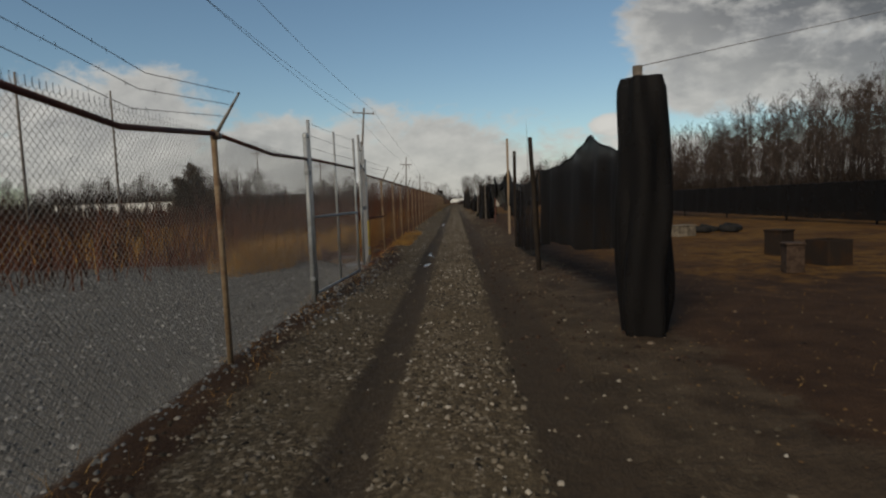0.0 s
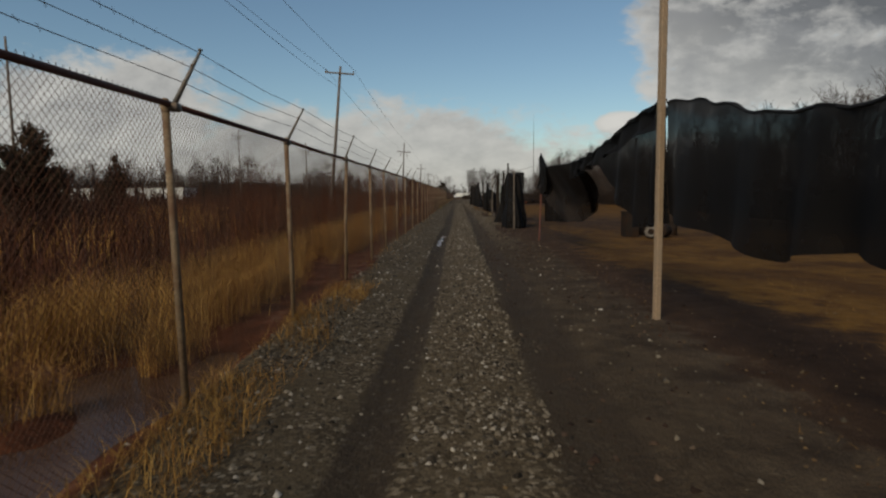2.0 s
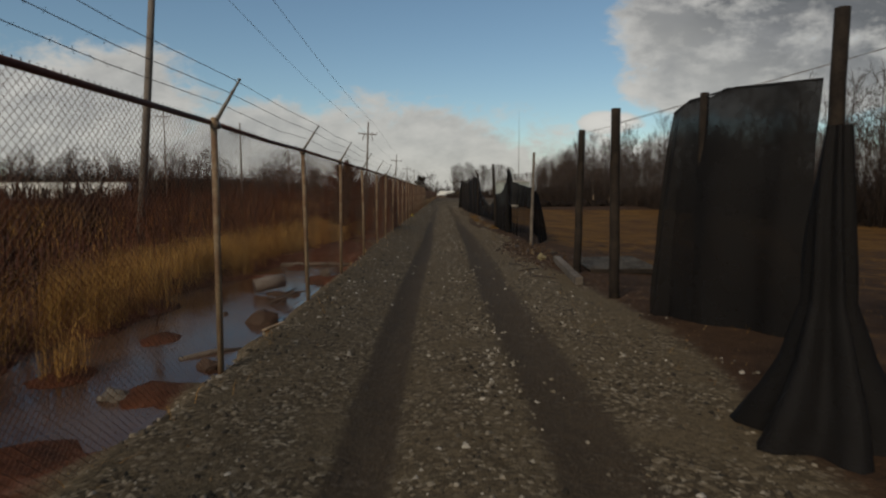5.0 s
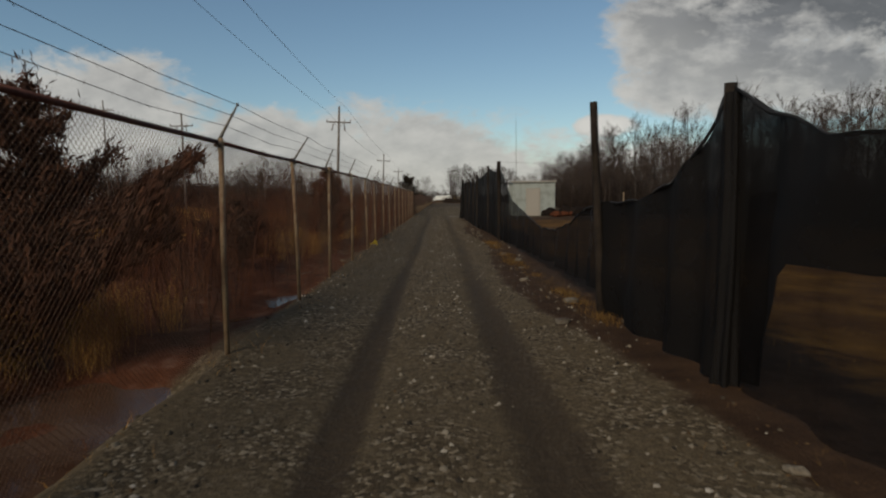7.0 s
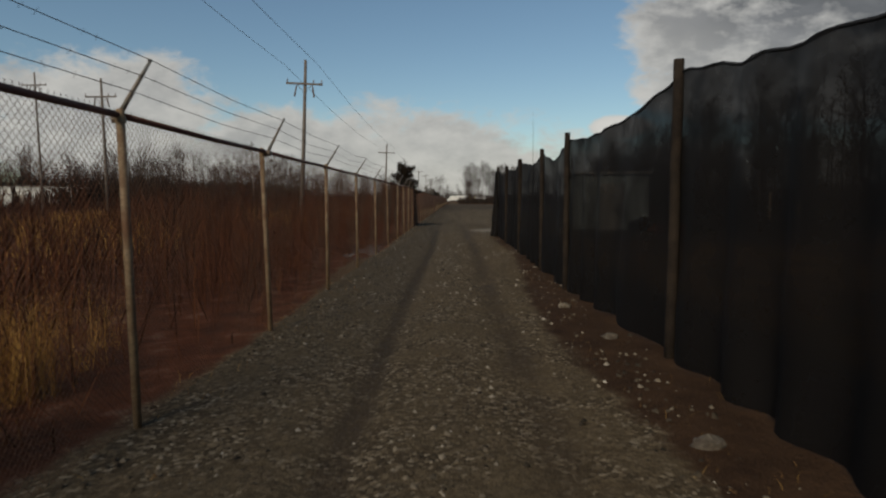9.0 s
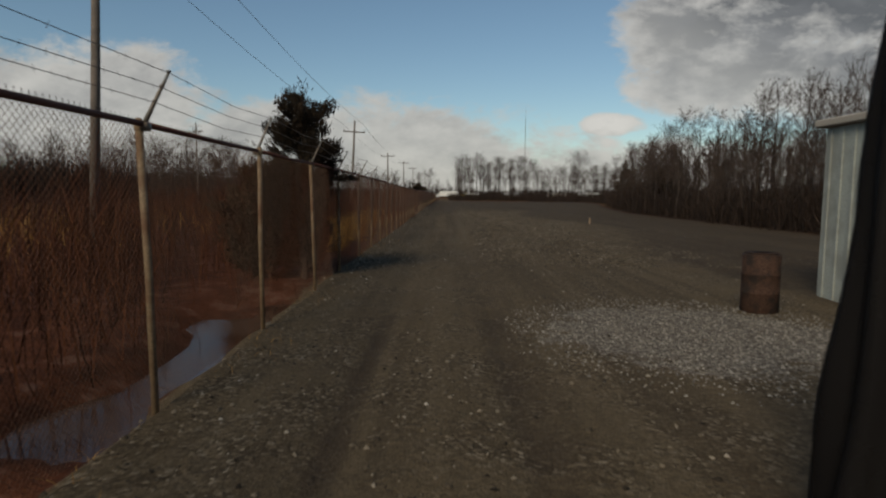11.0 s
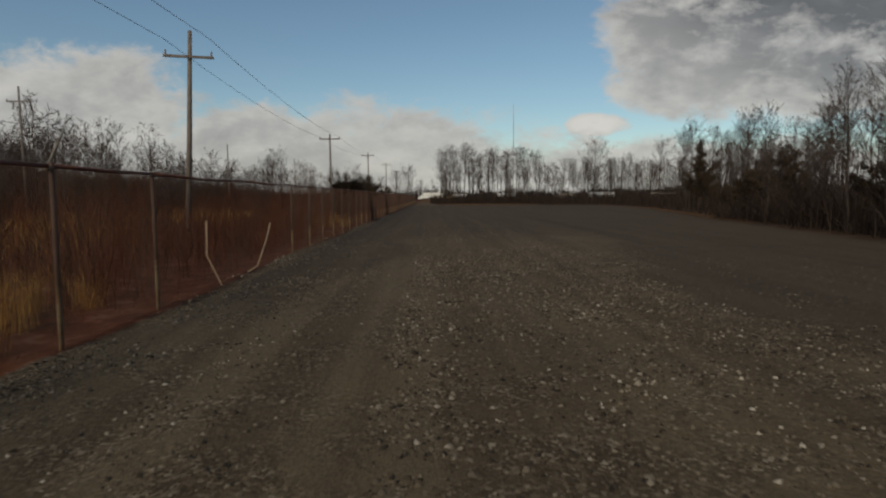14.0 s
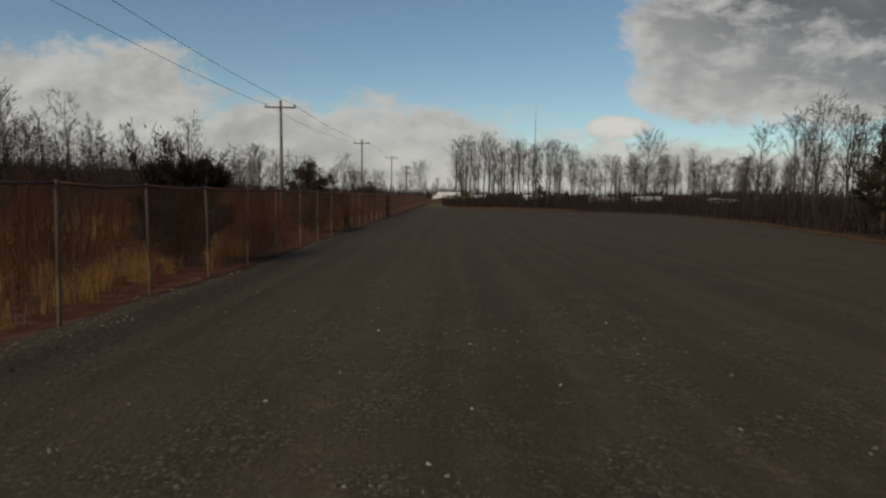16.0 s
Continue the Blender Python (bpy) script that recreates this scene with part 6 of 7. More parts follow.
# ---- cedars ----
def cedar_meshes(seed, tall, width, mat, ragged=0.35, sprays=2600, leaf=1.0, shape="cone"):
    rng = np.random.default_rng(seed)
    wood = Build()
    wood.tube([(0, 0, -0.2), (0.03, 0.02, tall * 0.5), (0.0, 0.05, tall * 0.95)], [width * 0.03 + 0.02, width * 0.022 + 0.014, 0.012], 8, cap=False)
    sprays = int(sprays * 2.6)
    nb = 70
    tips = []
    body = 0.78 * tall if shape == "bush" else tall
    for i in range(nb):
        f = (i + rng.random()) / nb
        a = rng.random() * 2 * math.pi
        outline = {"cone": (1 - f) ** 0.75, "ovate": min(1.0, 0.7 + f) * (1 - f) ** 0.58, "bush": min(1.0, 0.55 + f) * (1 - f) ** 0.35}[shape]
        reach = width * 0.5 * outline * max(0.2, 1 + ragged * rng.normal()) + 0.06
        z0 = body * (0.04 + 0.9 * f)
        tip = Vector((math.cos(a) * reach, math.sin(a) * reach, z0 + reach * rng.uniform(0.3, 0.9)))
        wood.tube([(0, 0, z0 - 0.05), tuple(tip * 0.5 + Vector((0, 0, z0 * 0.5))), tuple(tip)], [0.018, 0.012, 0.005], 4, cap=False)
        tips.append((Vector((0, 0, z0)), tip, reach))
    tips.append((Vector((0, 0, body * 0.8)), Vector((0, 0, tall * 1.03)), 0.1))
    if shape == "bush":
        for i in range(7):
            a, q = rng.random() * 2 * math.pi, width * rng.uniform(0.08, 0.36)
            foot = Vector((math.cos(a) * q, math.sin(a) * q, body * 0.8))
            tips.append((foot, Vector((foot.x * 1.35, foot.y * 1.35, tall * rng.uniform(0.86, 1.12))), 0.34))
    P, S = [], []
    weight = np.array([(t[2] + 0.1) ** 1.7 for t in tips])
    pick = rng.choice(len(tips), sprays, p=weight / weight.sum())
    t = rng.random(sprays) ** 0.6
    A = np.array([tips[i][0][:] for i in pick])
    B = np.array([tips[i][1][:] for i in pick])
    P = A + (B - A) * t[:, None] + rng.normal(size=(sprays, 3)) * np.array([1, 1, 0.9]) * (0.03 * width + 0.04) * leaf ** 0.6
    if shape == "ovate":
        # the wire of the fence holds the lower sprays back
        P[:, 0] = np.where(P[:, 2] < 1.9, np.minimum(P[:, 0], 0.4 - 0.1 * rng.random(sprays)), P[:, 0])
    d = (B - A) * 0.5 + rng.normal(size=(sprays, 3)) * 0.3 + np.array([0, 0, 0.35])
    d /= np.linalg.norm(d, axis=1, keepdims=True)
    s = np.cross(d, rng.normal(size=(sprays, 3)))
    s /= np.linalg.norm(s, axis=1, keepdims=True) + 1e-9
    L = (0.038 + 0.012 * width) * leaf * rng.uniform(0.7, 1.5, (sprays, 1))
    L *= 1.0 if leaf == 1.0 else 1.5
    W = L * rng.uniform(0.22, 0.42, (sprays, 1)) * (1.0 if leaf == 1.0 else 0.6)
    q = np.stack([P - d * L, P + s * W, P + d * L * 1.1, P - s * W], 1).reshape(-1, 3)
    f = np.arange(sprays * 4).reshape(-1, 4)
    return wood.mesh("trunk", CEDAR_BARK, True), raw_mesh("crown", q, f, mat)


def cedar(x, y, tall, width, mat, label, seed, ragged=0.3, sprays=3600, leaf=1.0, shape="cone"):
    g = thing("cedar_tree", label, "tree", pose(x, y, height(x, y)), "red cedars")
    w, c = cedar_meshes(seed, tall, width, mat, ragged, sprays, leaf, shape)
    part("trunk", w, None, g)
    part("crown", c, None, g)


cedar(-2.64, 109.55, 3.62, 2.0, CEDAR_BLACK, "dark evergreen cedar rising behind the fence", 22, 0.22, 17000, 0.52, "ovate")
cedar(-3.5, 109.7, 2.2, 1.7, CEDAR, "low dark cedar at the foot of a taller one", 18, 0.2, 9000, 0.62, "ovate")
cedar(-3.3, 110.7, 2.4, 1.5, CEDAR, "dark evergreen cedar crowding its taller neighbour", 17, 0.25, 7000, 0.62, "ovate")
cedar(-3.85, 63.6, 2.9, 1.75, CEDAR_RED, "ragged reddish cedar behind the fence", 2, 0.55, 11000, 0.48)
cedar(-3.75, 78.4, 2.7, 1.45, CEDAR_RED, "small dark cedar behind the fence", 3, 0.25, 13000, 0.55)
cedar(-4.6, 71.5, 1.7, 1.3, CEDAR_RED, "low reddish cedar in the brush", 4, 0.4, 4000, 0.6)
cedar(-18.5, 38.8, 4.9, 3.6, CEDAR, "dark pyramid-shaped cedar in the marsh", 5, 0.15, 7000)
cedar(-20.2, 48.0, 4.2, 1.9, CEDAR, "dark cedar in the marsh", 6, 0.2, 3200)
cedar(-33, 68, 3.4, 3.0, CEDAR, "dark cedar in the marsh", 7, 0.2, 3000)
cedar(-3.5, 170.7, 3.15, 2.6, CEDAR_BLACK, "broad bushy dark cedar with several tops behind the fence", 8, 0.2, 15000, 0.5, "bush")
cedar(-3.5, 184.0, 3.5, 2.4, CEDAR, "dark cedar behind the fence", 10, 0.35, 3600)
cedar(-3.4, 205.0, 3.0, 2.2, CEDAR, "dark cedar behind the fence", 11, 0.35, 2400)
cedar(28.5, 191, 7.4, 3.0, CEDAR, "tall narrow dark cedar at the yard's edge", 12, 0.25, 5200)
cedar(31, 181, 6.0, 3.8, CEDAR, "dark ragged cedar at the yard's edge", 13, 0.45, 5200)
cedar(25.5, 176, 3.6, 3.4, CEDAR, "dark ragged cedar at the yard's edge", 14, 0.45, 4600)
cedar(22, 158, 4.4, 3.0, CEDAR, "dark cedar among bare trees", 15, 0.4, 3600)
cedar(19.5, 263, 4.6, 2.6, CEDAR, "dark cedar among bare trees behind the yard", 16, 0.3, 1600)


# ---- brush, grass, stones: too many to count ----
def stems(name, mat, label, category, base, length, width, lean, droop=0.15, seed=0, twigs=2, segs=2):
    """Thin curved stems from the base points (n, 3), each with a few side twigs, all in one mesh."""
    rng = np.random.default_rng(seed)
    n = len(base)
    a = rng.uniform(0, 2 * math.pi, n)
    out = np.stack([np.cos(a), np.sin(a), np.zeros(n)], 1)
    tilt = np.abs(rng.normal(0, lean, n))[:, None]
    d0 = out * tilt + np.array([0, 0, 1.0])
    d0 /= np.linalg.norm(d0, axis=1, keepdims=True)
    b = a + rng.uniform(0.6, 2.5, n)
    side = np.stack([np.cos(b), np.sin(b), np.zeros(n)], 1)
    L, W = length[:, None], width[:, None]
    p0 = base
    p1 = p0 + d0 * L * 0.55
    p2 = p1 + (d0 + out * droop * 2.2 - np.array([0, 0, droop])) * L * 0.5
    v = np.stack([p0 - side * W, p0 + side * W, p1 + side * W * 0.8, p1 - side * W * 0.8, p2], 1)
    verts = [v.reshape(-1, 3)]
    i = np.arange(n)[:, None] * 5
    tri = [np.concatenate([i, i + 1, i + 2], 1), np.concatenate([i, i + 2, i + 3], 1), np.concatenate([i + 3, i + 2, i + 4], 1)]
    off = n * 5
    for k in range(twigs):
        f = rng.uniform(0.3, 1.0, (n, 1))
        at = np.where(f < 0.55, p0 + (p1 - p0) * f / 0.55, p1 + (p2 - p1) * (f - 0.55) / 0.45)
        dd = d0 + rng.normal(0, 0.55, (n, 3))
        dd /= np.linalg.norm(dd, axis=1, keepdims=True)
        tip = at + dd * L * rng.uniform(0.15, 0.4, (n, 1))
        tv = np.stack([at - side * W * 0.45, at + side * W * 0.45, tip], 1)
        verts.append(tv.reshape(-1, 3))
        j = off + np.arange(n)[:, None] * 3
        tri.append(np.concatenate([j, j + 1, j + 2], 1))
        off += n * 3
    me = raw_mesh(name, np.concatenate(verts), np.concatenate(tri), mat)
    tagged(new(name, me), label, category, kind="stuff")


def scatter(n, x0, x1, y0, y1, seed, keep=None, drop=0.03):
    rng = np.random.default_rng(seed)
    x, y = rng.uniform(x0, x1, n), rng.uniform(y0, y1, n)
    if keep is not None:
        k = rng.random(n) < keep(x, y)
        x, y = x[k], y[k]
    return np.stack([x, y, land(x, y) - drop], 1)


def clumpy(x, y, s=0.45, p=0.0, sharp=2.2):
    """A patchy density between 0 and 1."""
    v = np.sin(x * s * 2.1 + p) * np.sin(y * s + 2 * p) + 0.6 * np.sin(x * s * 4.3 + y * s * 2.7 + p * 3) + 0.4 * np.sin(y * s * 5.1 - x * s * 3 + p)
    return 1 / (1 + np.exp(-sharp * v))


def patch(x, y, size, seed=0, low=0.42, high=0.62):
    """Ragged drifts: 0 outside, 1 inside; size is the drifts' breadth in metres."""
    total, weight, k = 0.0, 0.0, 1.0 / size
    for octave in range(4):
        u, v = x * k + 17.3 * seed, y * k + 5.7 * seed
        i, j = np.floor(u).astype(np.int64), np.floor(v).astype(np.int64)
        fu, fv = u - i, v - j
        fu, fv = fu * fu * (3 - 2 * fu), fv * fv * (3 - 2 * fv)

        def node(p, q):
            h = (p * 374761393 + q * 668265263 + (seed + octave) * 974711) & 0x7FFFFFFF
            h = ((h ^ (h >> 13)) * 1274126177) & 0x7FFFFFFF
            return ((h ^ (h >> 16)) & 0xFFFF) / 65535.0
        n0 = node(i, j) * (1 - fu) + node(i + 1, j) * fu
        n1 = node(i, j + 1) * (1 - fu) + node(i + 1, j + 1) * fu
        a = 0.62 ** octave
        total, weight, k = total + a * (n0 * (1 - fv) + n1 * fv), weight + a, k * 2.1
    return np.clip((total / weight - low) / (high - low), 0, 1)


def wet(x, y):
    return (land(x, y) - base_z(y)) < -0.21


def straw_zone(y):
    """Where the golden grass stands along the fence."""
    z = np.zeros_like(y)
    for a, b, k in ((9, 66.5, 1.0), (73, 84, 0.3), (113, 143, 1.0), (163, 176, 0.22)):
        z = np.maximum(z, k * np.clip(np.minimum(y - a, b - y) / 2.5, 0, 1))
    return z


rng = np.random.default_rng(3)


def straw_near(y):
    """How near the fence the golden grass comes."""
    return np.interp(y, [9, 16, 19, 35, 45, 52, 57, 62, 72, 114, 142, 170], [-4.0, -3.8, -3.0, -2.9, -3.6, -4.3, -3.8, -3.5, -3.2, -3.1, -2.9, -2.9])


t = scatter(5200, 0, 1, 9.5, 176, 31, lambda x, y: straw_zone(y) * (0.25 + 0.75 * clumpy(x * 2, y, 0.6, 1.0, 3)))
tx = straw_near(t[:, 1]) - 1.7 * t[:, 0] ** 1.2 + rng.normal(0, 0.12, len(t))
n = 58
x = np.repeat(tx, n) + rng.normal(0, 0.09, len(t) * n)
y = np.repeat(t[:, 1], n) + rng.normal(0, 0.11, len(t) * n)
dry = ~wet(x, y)
b = np.stack([x, y, land(x, y) - 0.03], 1)[dry]
k = np.repeat(rng.uniform(0.65, 1.1, len(t)) * np.interp(t[:, 0], [0, 0.3, 1], [0.72, 0.95, 1.0]), n)[dry]
stems("tall_grass", STRAW, "tall dry golden grass standing in tufts behind the fence", "grass", b, rng.uniform(0.6, 1.15, len(b)) * k, rng.uniform(0.0014, 0.0030, len(b)), 0.26, 0.46, 1, 0)
b = scatter(50000, -34, -8, 5, 190, 32, lambda x, y: clumpy(x, y, 0.12, 0.5, 3) * 0.9)
stems("tall_grass", STRAW, "dry golden grass across the marsh", "grass", b, rng.uniform(0.6, 1.2, len(b)), rng.uniform(0.006, 0.014, len(b)), 0.2, 0.25, 2, 0)
b = scatter(80000, -7.5, -2.35, -6, 300, 33, lambda x, y: np.where(wet(x, y), 0.02, (0.2 + 0.8 * clumpy(x, y, 0.5, 2.0, 3)) * np.where(x > straw_near(y) - 1.5, 1 - 0.93 * straw_zone(y), 1) * np.where(x > -3.0, 0.35, 1) * np.where(y < 11, 0.0, 1) * np.where((y > 163.5) & (y < 172) & (x > -3.8), 0.1, 1)))
k = (0.4 + 1.0 * clumpy(b[:, 0], b[:, 1], 0.42, 5.0, 3)) * np.interp(b[:, 0], [-4.6, -3.2, -2.6], [1.35, 0.8, 0.4])
stems("red_brush", BRUSH, "dense red-brown leafless brush behind the fence", "brush", b, rng.uniform(0.5, 1.4, len(b)) * k, rng.uniform(0.004, 0.010, len(b)), 0.35, 0.1, 3, 2)
b = scatter(60000, -26, -6.5, 8, 300, 34, lambda x, y: 0.25 + 0.75 * clumpy(x, y, 0.22, 4.0, 3))
k = 0.4 + 1.0 * clumpy(b[:, 0], b[:, 1], 0.25, 1.0, 3)
stems("red_brush", BRUSH, "red-brown winter brush filling the marsh", "brush", b, rng.uniform(0.6, 1.8, len(b)) * k, rng.uniform(0.008, 0.019, len(b)), 0.3, 0.1, 4, 3)
b = scatter(60000, -30, -8, 10, 320, 44, lambda x, y: np.clip(clumpy(x, y, 0.16, 3.0, 4) - 0.35, 0, 1))
k = (0.5 + 0.9 * clumpy(b[:, 0], b[:, 1], 0.16, 3.0, 4)) * np.where(b[:, 0] < -13, np.interp(b[:, 1], [110, 170], [0.55, 1.0]), np.interp(b[:, 1], [20, 45], [0.6, 1.0]))
stems("thicket", BRUSH_MAROON, "dark red-brown leafless thicket standing in the marsh", "brush", b, rng.uniform(1.0, 2.3, len(b)) * k, rng.uniform(0.009, 0.018, len(b)), 0.35, 0.1, 14, 4)
b = scatter(48000, -90, -24, -30, 330, 35, lambda x, y: 0.2 + 0.8 * clumpy(x, y, 0.1, 1.0, 3))
k = (0.35 + 0.9 * clumpy(b[:, 0], b[:, 1], 0.13, 6.0, 3)) * np.interp(b[:, 1], [165, 215], [0.36, 1.0])
stems("dark_brush", BRUSH_MAROON, "dark winter scrub below the skyline trees", "brush", b, rng.uniform(1.8, 4.6, len(b)) * np.interp(b[:, 0], [-75, -50, -30], [1.35, 1.1, 0.7]) * k, rng.uniform(0.02, 0.05, len(b)), 0.3, 0.1, 5, 4)
b = scatter(11000, -80, -54, 186, 330, 48, lambda x, y: 0.35 + 0.65 * clumpy(x, y, 0.07, 2.0, 3))
stems("thicket", BRUSH_DARK, "dense dark thicket closing the skyline beyond the marsh", "brush", b, rng.uniform(3.2, 5.6, len(b)) * 1.2, rng.uniform(0.06, 0.13, len(b)), 0.3, 0.1, 16, 5)
b = scatter(12000, -300, -70, 272, 310, 49)
stems("far_woods", BRUSH_DARK, "dark understorey of the woods behind the far warehouse", "woods", b, rng.uniform(4.0, 15.5, len(b)) * (0.6 + 0.4 * patch(b[:, 0], b[:, 1], 22.0, 8)), rng.uniform(0.05, 0.12, len(b)), 0.22, 0.1, 17, 5)
# undergrowth along the right-hand wood, the corner of the yard and behind it
_y = rng.uniform(-20, 172, 36000)
_x = np.interp(_y, [-14, 20, 60, 95, 112, 125, 150, 168], [22, 24, 25, 23, 17.6, 15.6, 17.0, 20.6]) + rng.normal(0, 0.35, len(_y)) + 8.0 * rng.random(len(_y)) ** 1.6
b = np.stack([_x, _y, land(_x, _y) - 0.03], 1)
stems("undergrowth", BRUSH_DARK, "dark leafless undergrowth along the edge of the wood", "brush", b, rng.uniform(1.0, 4.2, len(b)) * (0.5 + 0.5 * patch(b[:, 0], b[:, 1], 6.0, 6)) * np.interp(b[:, 1], [100, 120, 150, 170], [1.3, 1.1, 0.85, 0.6]), rng.uniform(0.010, 0.022, len(b)), 0.6, 0.15, 6, 3)
b = scatter(24000, 2, 90, 244, 310, 37, lambda x, y: np.where(y > 258 - 0.2 * x, 0.8, 0.0))
stems("undergrowth", BRUSH_DARK, "dark leafless undergrowth behind the gravel yard", "brush", b, rng.uniform(0.9, 2.6, len(b)), rng.uniform(0.02, 0.045, len(b)), 0.3, 0.1, 7, 3)
b = scatter(22000, 22, 62, 160, 262, 38, lambda x, y: np.where(x > lot_edge(y) + 1.5, 0.75, 0.0))
stems("undergrowth", BRUSH_DARK, "dark leafless undergrowth at the corner of the yard", "brush", b, rng.uniform(0.6, 2.3, len(b)), rng.uniform(0.016, 0.04, len(b)), 0.3, 0.1, 8, 3)
b = np.concatenate([scatter(12000, -420, 420, 560, 640, 42), scatter(4500, 110, 170, 60, 560, 43), scatter(4500, -190, -110, -60, 560, 45)])
stems("far_woods", BRUSH_DARK, "dark line of far woods on the horizon", "woods", b, rng.uniform(4.0, 9.5, len(b)) * (0.6 + 0.5 * clumpy(b[:, 0], b[:, 1], 0.04, 1.0)), rng.uniform(0.15, 0.35, len(b)), 0.25, 0.1, 12, 3)
# short turf and straw on the field and the verges
b = scatter(90000, 2.8, 16, -6, 98, 39, lambda x, y: clumpy(x, y, 0.9, 0.2) * np.clip(1.2 - (x - 2.6) / 14, 0, 1) * np.interp(y, [20, 40], [0.4, 1.0]))
stems("turf", TURF_BLADES, "short dry yellow turf of the field", "grass", b, rng.uniform(0.04, 0.12, len(b)), rng.uniform(0.002, 0.0045, len(b)), 0.8, 0.2, 9, 0)
b = scatter(22000, -2.3, -1.3, -4, 120, 40, lambda x, y: clumpy(x, y, 0.8, 3.0, 4) * np.clip((-1.45 - x) / 0.5, 0, 1) * np.where((y < 30), 1, 0.25))
stems("verge_straw", STRAW, "flattened straw along the foot of the fence", "grass", b, rng.uniform(0.05, 0.22, len(b)), rng.uniform(0.0015, 0.003, len(b)), 1.2, 0.25, 10, 0)
b = scatter(9000, 1.35, 2.6, 0, 100, 41, lambda x, y: clumpy(x, y, 0.9, 5.0, 5) * np.interp(y, [30, 45], [0.25, 0.8]))
stems("verge_straw", TURF_BLADES, "flattened straw along the foot of the netting", "grass", b, rng.uniform(0.04, 0.12, len(b)), rng.uniform(0.0015, 0.003, len(b)), 1.6, 0.2, 11, 0)


b = scatter(9000, -2.15, -1.45, 15.5, 23.5, 46, lambda x, y: clumpy(x, y, 0.9, 1.3, 3) * np.clip(np.minimum(y - 15.5, 23.5 - y) / 2, 0, 1))
stems("verge_straw", STRAW, "golden straw lying over the lane's edge by the fence", "grass", b, rng.uniform(0.1, 0.3, len(b)), rng.uniform(0.0015, 0.003, len(b)), 1.0, 0.3, 12, 0)


def pebbles(name, mat, label, pts, size, seed):
    """Angular chips with a slanting ridge on top, each turned its own way, in one mesh."""
    rng = np.random.default_rng(seed)
    n = len(pts)
    unit = np.array([(1, 0.2, 0), (0.1, 0.8, 0), (-1, 0.1, 0), (-0.1, -0.8, 0), (0.45, 0.1, 0.75), (-0.4, -0.05, 0.85)], float)
    tris = np.array([(0, 1, 4), (1, 5, 4), (1, 2, 5), (2, 3, 5), (3, 4, 5), (3, 0, 4)])
    k = unit[None] * (size[:, None, None] * rng.uniform(0.65, 1.35, (n, 6, 1))) * np.array([1, 1, 0.85]) + rng.normal(0, 0.12, (n, 6, 3)) * size[:, None, None]
    a = rng.uniform(0, 2 * math.pi, n)
    c, s = np.cos(a)[:, None], np.sin(a)[:, None]
    v = np.stack([k[..., 0] * c - k[..., 1] * s, k[..., 0] * s + k[..., 1] * c, k[..., 2]], -1) + pts[:, None] + np.array([0, 0, 1]) * size[:, None, None] * 0.05
    f = (tris[None] + 6 * np.arange(n)[:, None, None]).reshape(-1, 3)
    tagged(new(name, raw_mesh(name, v.reshape(-1, 3), f, mat)), label, "stones", kind="stuff")


b = scatter(26000, 1.45, 2.3, 64.5, 78, 47, lambda x, y: np.exp(-((x - np.interp(y, [66, 71, 76], [2.05, 1.7, 1.75])) / 0.16) ** 2) * clumpy(x, y, 1.2, 0.3, 4))
stems("verge_straw", TURF_BLADES, "yellowed grass along the stony foot of the netting", "grass", b, rng.uniform(0.05, 0.14, len(b)), rng.uniform(0.002, 0.004, len(b)), 0.8, 0.3, 13, 0)


def stony(y):
    """How much loose stone the lane still carries along its length."""
    return np.interp(y, [-5, 34, 48, 62, 104], [1.0, 1.0, 0.5, 0.24, 0.2])


def lane_density(x, y):
    off = np.abs(x - rut_x(y))
    return np.where(np.abs(off - 0.66) < 0.2, 0.12, np.where(off < 0.45, 0.95, 0.7)) * (0.1 + 0.9 * patch(x, y * 0.7, 0.7, 1, 0.38, 0.56)) * np.where((x > 0.45) & (y < 40), 0.13, 1.0) * stony(y)


rng = np.random.default_rng(4)
b = scatter(150000, -2.0, 1.9, -3, 104, 51, lane_density, 0.0)
pebbles("gravel", STONES, "loose angular gravel on the lane", b, 0.007 + 0.023 * rng.random(len(b)) ** 1.9, 1)
b = scatter(36000, -1.9, 11, 100, 168, 52, lambda x, y: (0.1 + 0.9 * patch(x, y * 0.8, 1.3, 2)) * np.where(np.abs(np.abs(x - rut_x(y)) - 0.66) < 0.26, 0.06, 1) * np.clip((162 - y) / 16, 0.12, 1), 0.0)
pebbles("gravel", YARD_STONES, "loose gravel scattered over the dark yard", b, 0.006 + 0.022 * rng.random(len(b)) ** 3, 2)
b = scatter(150000, -2.0, 8.0, 111, 168, 58, lambda x, y: (0.03 + 0.97 * patch(x, y * 0.8, 0.9, 3)) * np.where(np.abs(x - rut_x(y) - 0.68) < 0.32, 0.04, np.where(np.abs(x - rut_x(y)) < 0.5, 0.35, 1)) * np.clip((8.0 - x) / 3, 0, 1) * np.clip((162 - y) / 14, 0.06, 1), 0.0)
pebbles("gravel", YARD_STONES, "pale angular stones lying on the dark yard", b, 0.008 + 0.020 * rng.random(len(b)) ** 1.8, 8)
b = scatter(60000, 0.3, 6.5, 112, 150, 62, lambda x, y: (0.04 + 0.96 * patch(x, y, 0.8, 4)) * np.where(np.abs(x - rut_x(y) - 0.68) < 0.32, 0.04, 1) * np.clip((6.5 - x) / 2.5, 0, 1) * np.clip((x - 0.3) / 0.6, 0, 1) * np.clip(np.minimum(y - 112, 150 - y) / 6, 0, 1), 0.0)
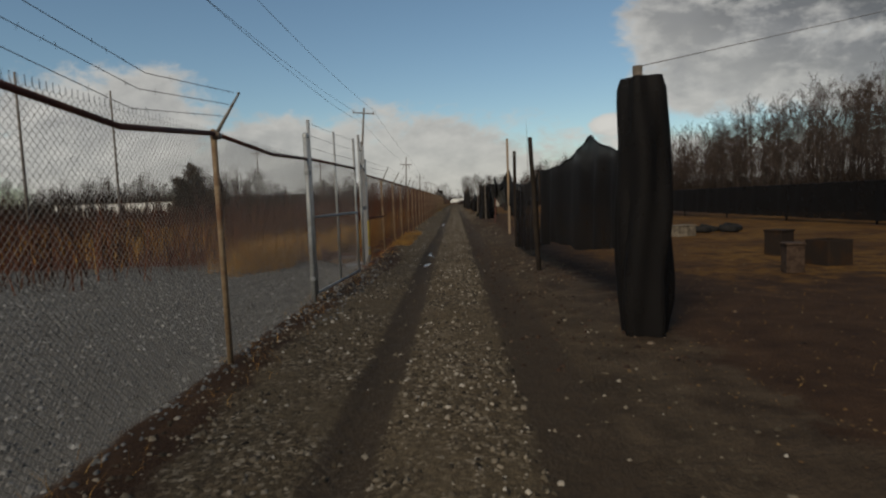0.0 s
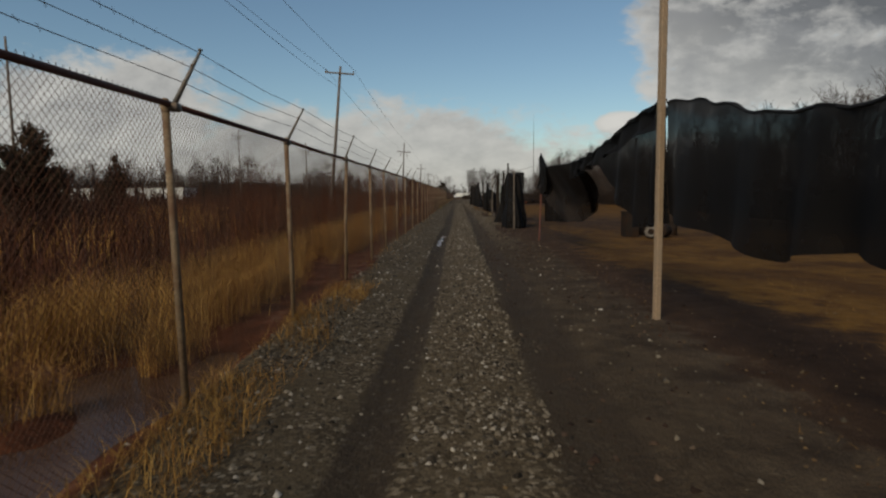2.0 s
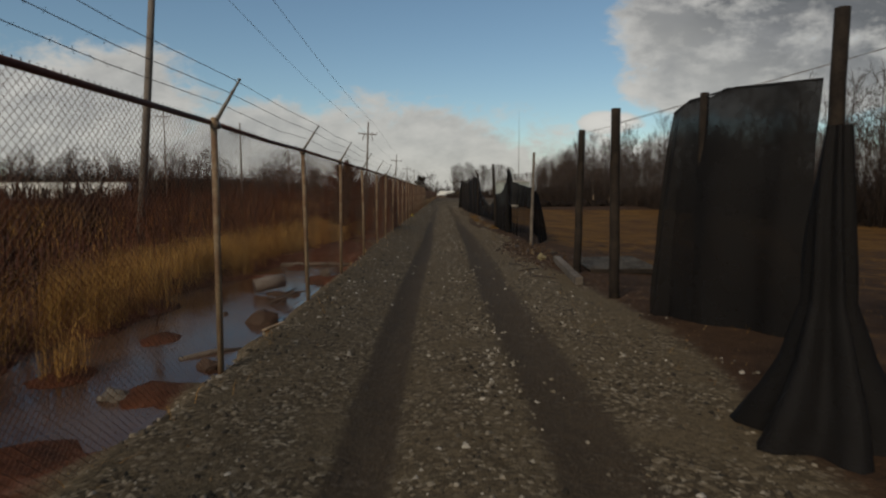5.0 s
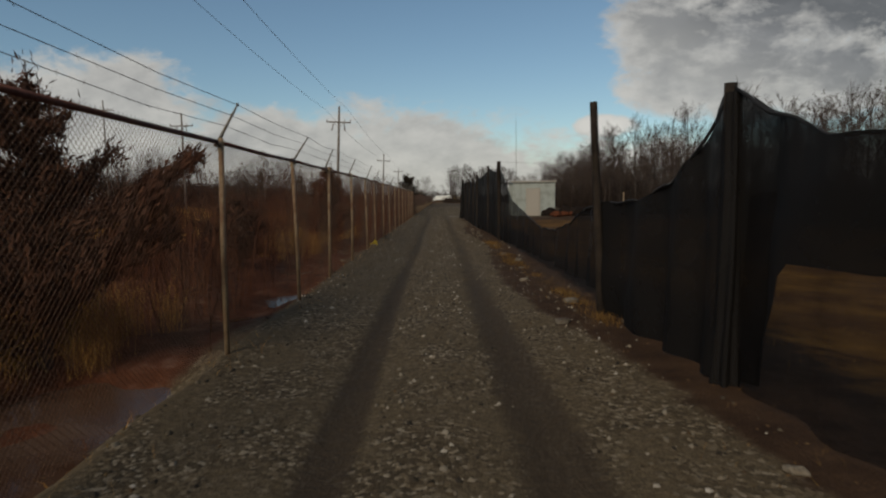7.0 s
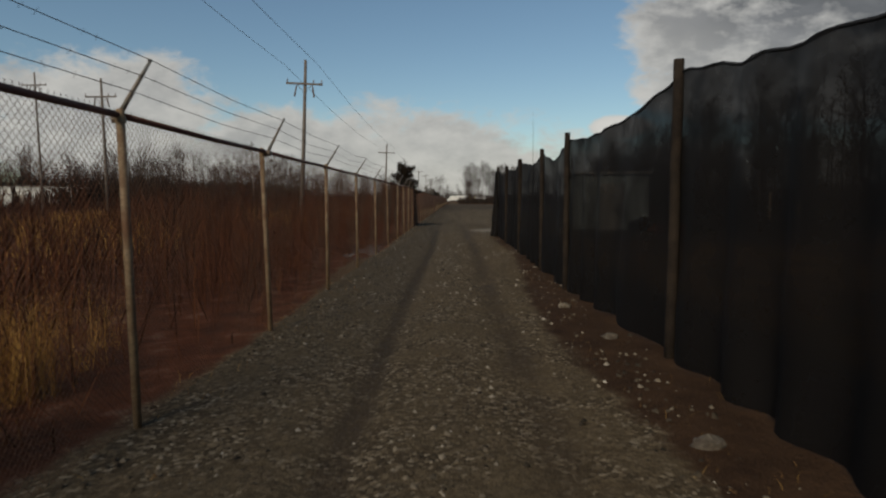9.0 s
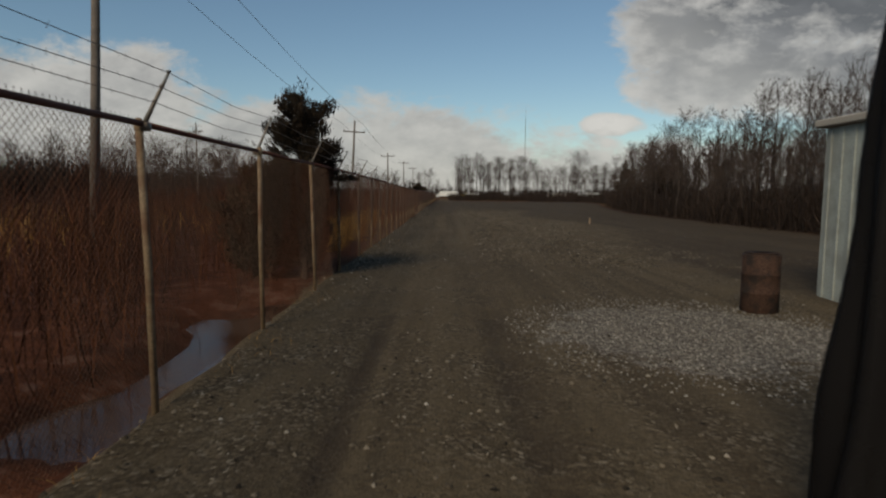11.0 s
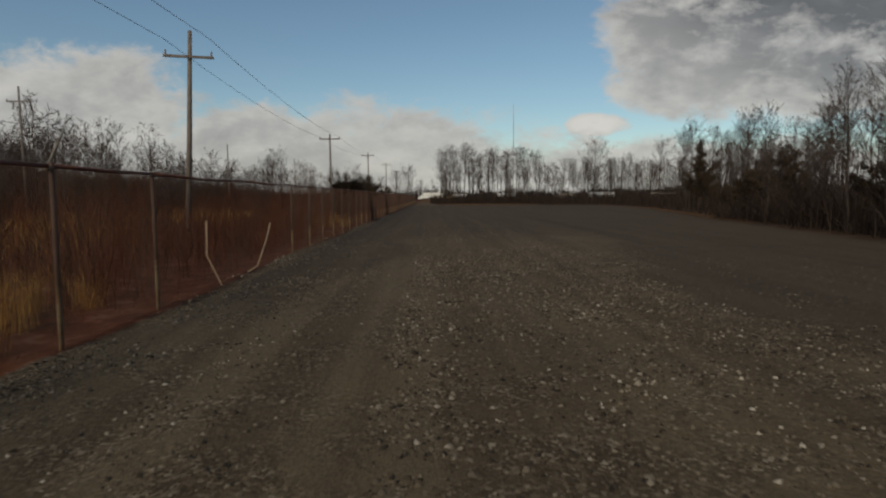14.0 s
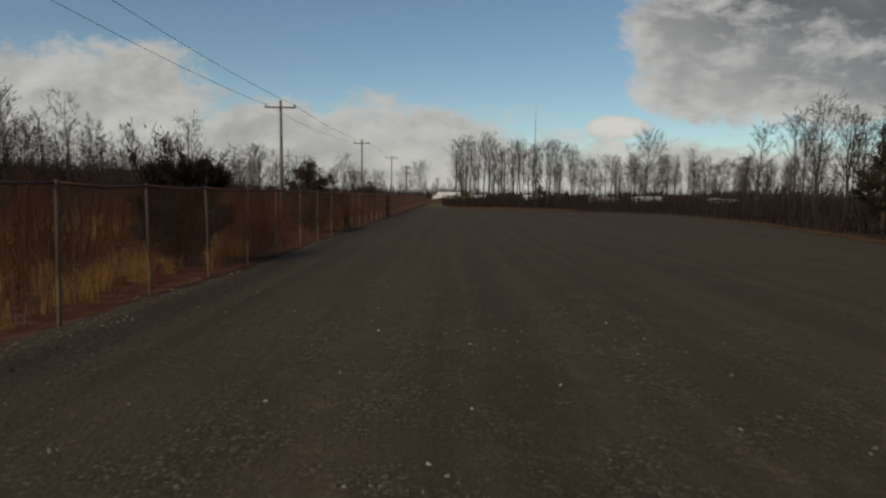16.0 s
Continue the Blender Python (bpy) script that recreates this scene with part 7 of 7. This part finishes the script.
pebbles("gravel", YARD_STONES, "coarse broken gravel churned up on the yard", b, 0.010 + 0.024 * rng.random(len(b)) ** 1.8, 12)
b = scatter(24000, -0.45, 0.5, -1, 100, 59, lambda x, y: (0.05 + 0.95 * patch(x, y * 0.6, 0.5, 5)) * np.maximum(stony(y), 0.4) * np.exp(-((x - 0.08) / 0.28) ** 2), 0.0)
pebbles("gravel", PALE_STONES, "pale coarse stones along the crown of the lane", b, 0.008 + 0.020 * rng.random(len(b)) ** 1.8, 9)
b = scatter(17000, -9, -1.5, -6, 11.6, 53, lambda x, y: np.where(x > -2.0, 0.5 * (y > 4), 1.0), 0.0)
pebbles("crushed_stone", LIMESTONE, "pale crushed stone inside the gate", b, 0.012 + 0.022 * rng.random(len(b)), 3)
b = scatter(14000, 0.7, 5.3, 102.6, 107.4, 54, lambda x, y: np.clip(1.2 - ((x - 3.0) / 2.2) ** 2 - ((y - 105.0) / 2.3) ** 2, 0, 1), 0.0)
pebbles("crushed_stone", BEIGE_STONES, "patch of crushed stone spilled on the yard, its sheen coloured pale", b, 0.007 + 0.013 * rng.random(len(b)), 4)
b = scatter(26000, -2.25, -1.2, 12, 170, 55, lambda x, y: (0.1 + 0.9 * patch(x, y * 0.7, 0.8, 7)) * np.clip((-1.1 - x) / 0.6, 0, 1) * np.interp(y, [12, 40, 56, 170], [1.0, 0.9, 0.4, 0.4]), 0.0)
pebbles("shoulder_stone", STONES, "coarse stones along the shoulder by the fence", b, 0.008 + 0.026 * rng.random(len(b)) ** 2, 5)
b = scatter(6000, 1.2, 2.5, 10, 101, 56, lambda x, y: clumpy(x, y, 1.0, 2.3, 4) * np.interp(y, [30, 48, 66, 80], [0.12, 0.4, 0.3, 0.35]), 0.0)
pebbles("shoulder_stone", STONES, "coarse stones along the foot of the netting", b, 0.009 + 0.03 * rng.random(len(b)) ** 2.5, 6)
b = scatter(5000, -2.3, 3.4, 0, 100, 57, lambda x, y: clumpy(x, y, 0.8, 4.3, 4) * np.where(np.abs(x) > 1.3, 1, 0.1), 0.0)
b2 = scatter(9000, 1.7, 7.5, -2, 34, 61, lambda x, y: (0.15 + 0.85 * clumpy(x, y, 0.9, 1.1, 3)) * np.clip((9 - x) / 5, 0, 1), 0.0)
b = np.concatenate([b, b2])
pebbles("litter", LITTER, "dead leaves and wood chips along the verges", b, 0.006 + 0.012 * rng.random(len(b)), 7)
n = 2600
_y = 55.3 + rng.normal(0, 1.25, n)
_x = np.interp(_y, [52.5, 55, 58], [2.15, 2.1, 1.95]) + rng.normal(0, 0.30, n)
b = np.stack([_x, _y, land(_x, _y) + 0.07 * np.exp(-((_x - 2.1) / 0.3) ** 2 - ((_y - 55.4) / 1.2) ** 2) * rng.random(n)], 1)
pebbles("rubble", RUBBLE, "crumbled soil and broken chips heaped past the beam", b, 0.012 + 0.034 * rng.random(n) ** 2.2, 14)
stems("splinters", LITTER, "splintered sticks strewn over the rubble", "sticks", b[::16] + np.array([0, 0, 0.02]), rng.uniform(0.08, 0.3, len(b[::16])), rng.uniform(0.003, 0.008, len(b[::16])), 2.2, 0.1, 15, 1)
n = 1500
_y = rng.uniform(47.5, 54, n)
_x = 2.35 + np.abs(rng.normal(0, 0.45, n))
b = np.stack([_x, _y, land(_x, _y)], 1)
pebbles("rubble", RUBBLE, "dark chips and dead leaves round the foot of the poles", b, 0.006 + 0.014 * rng.random(n) ** 2, 15)
b = scatter(9000, 0.5, 3.4, 2, 42, 63, lambda x, y: (0.06 + 0.94 * patch(x, y * 0.5, 0.8, 9)) * np.clip((3.4 - x) / 1.2, 0, 1), 0.0)
pebbles("clods", RUBBLE, "crumbled dark soil clods beside the wheel track", b, 0.010 + 0.026 * rng.random(len(b)) ** 2.2, 16)
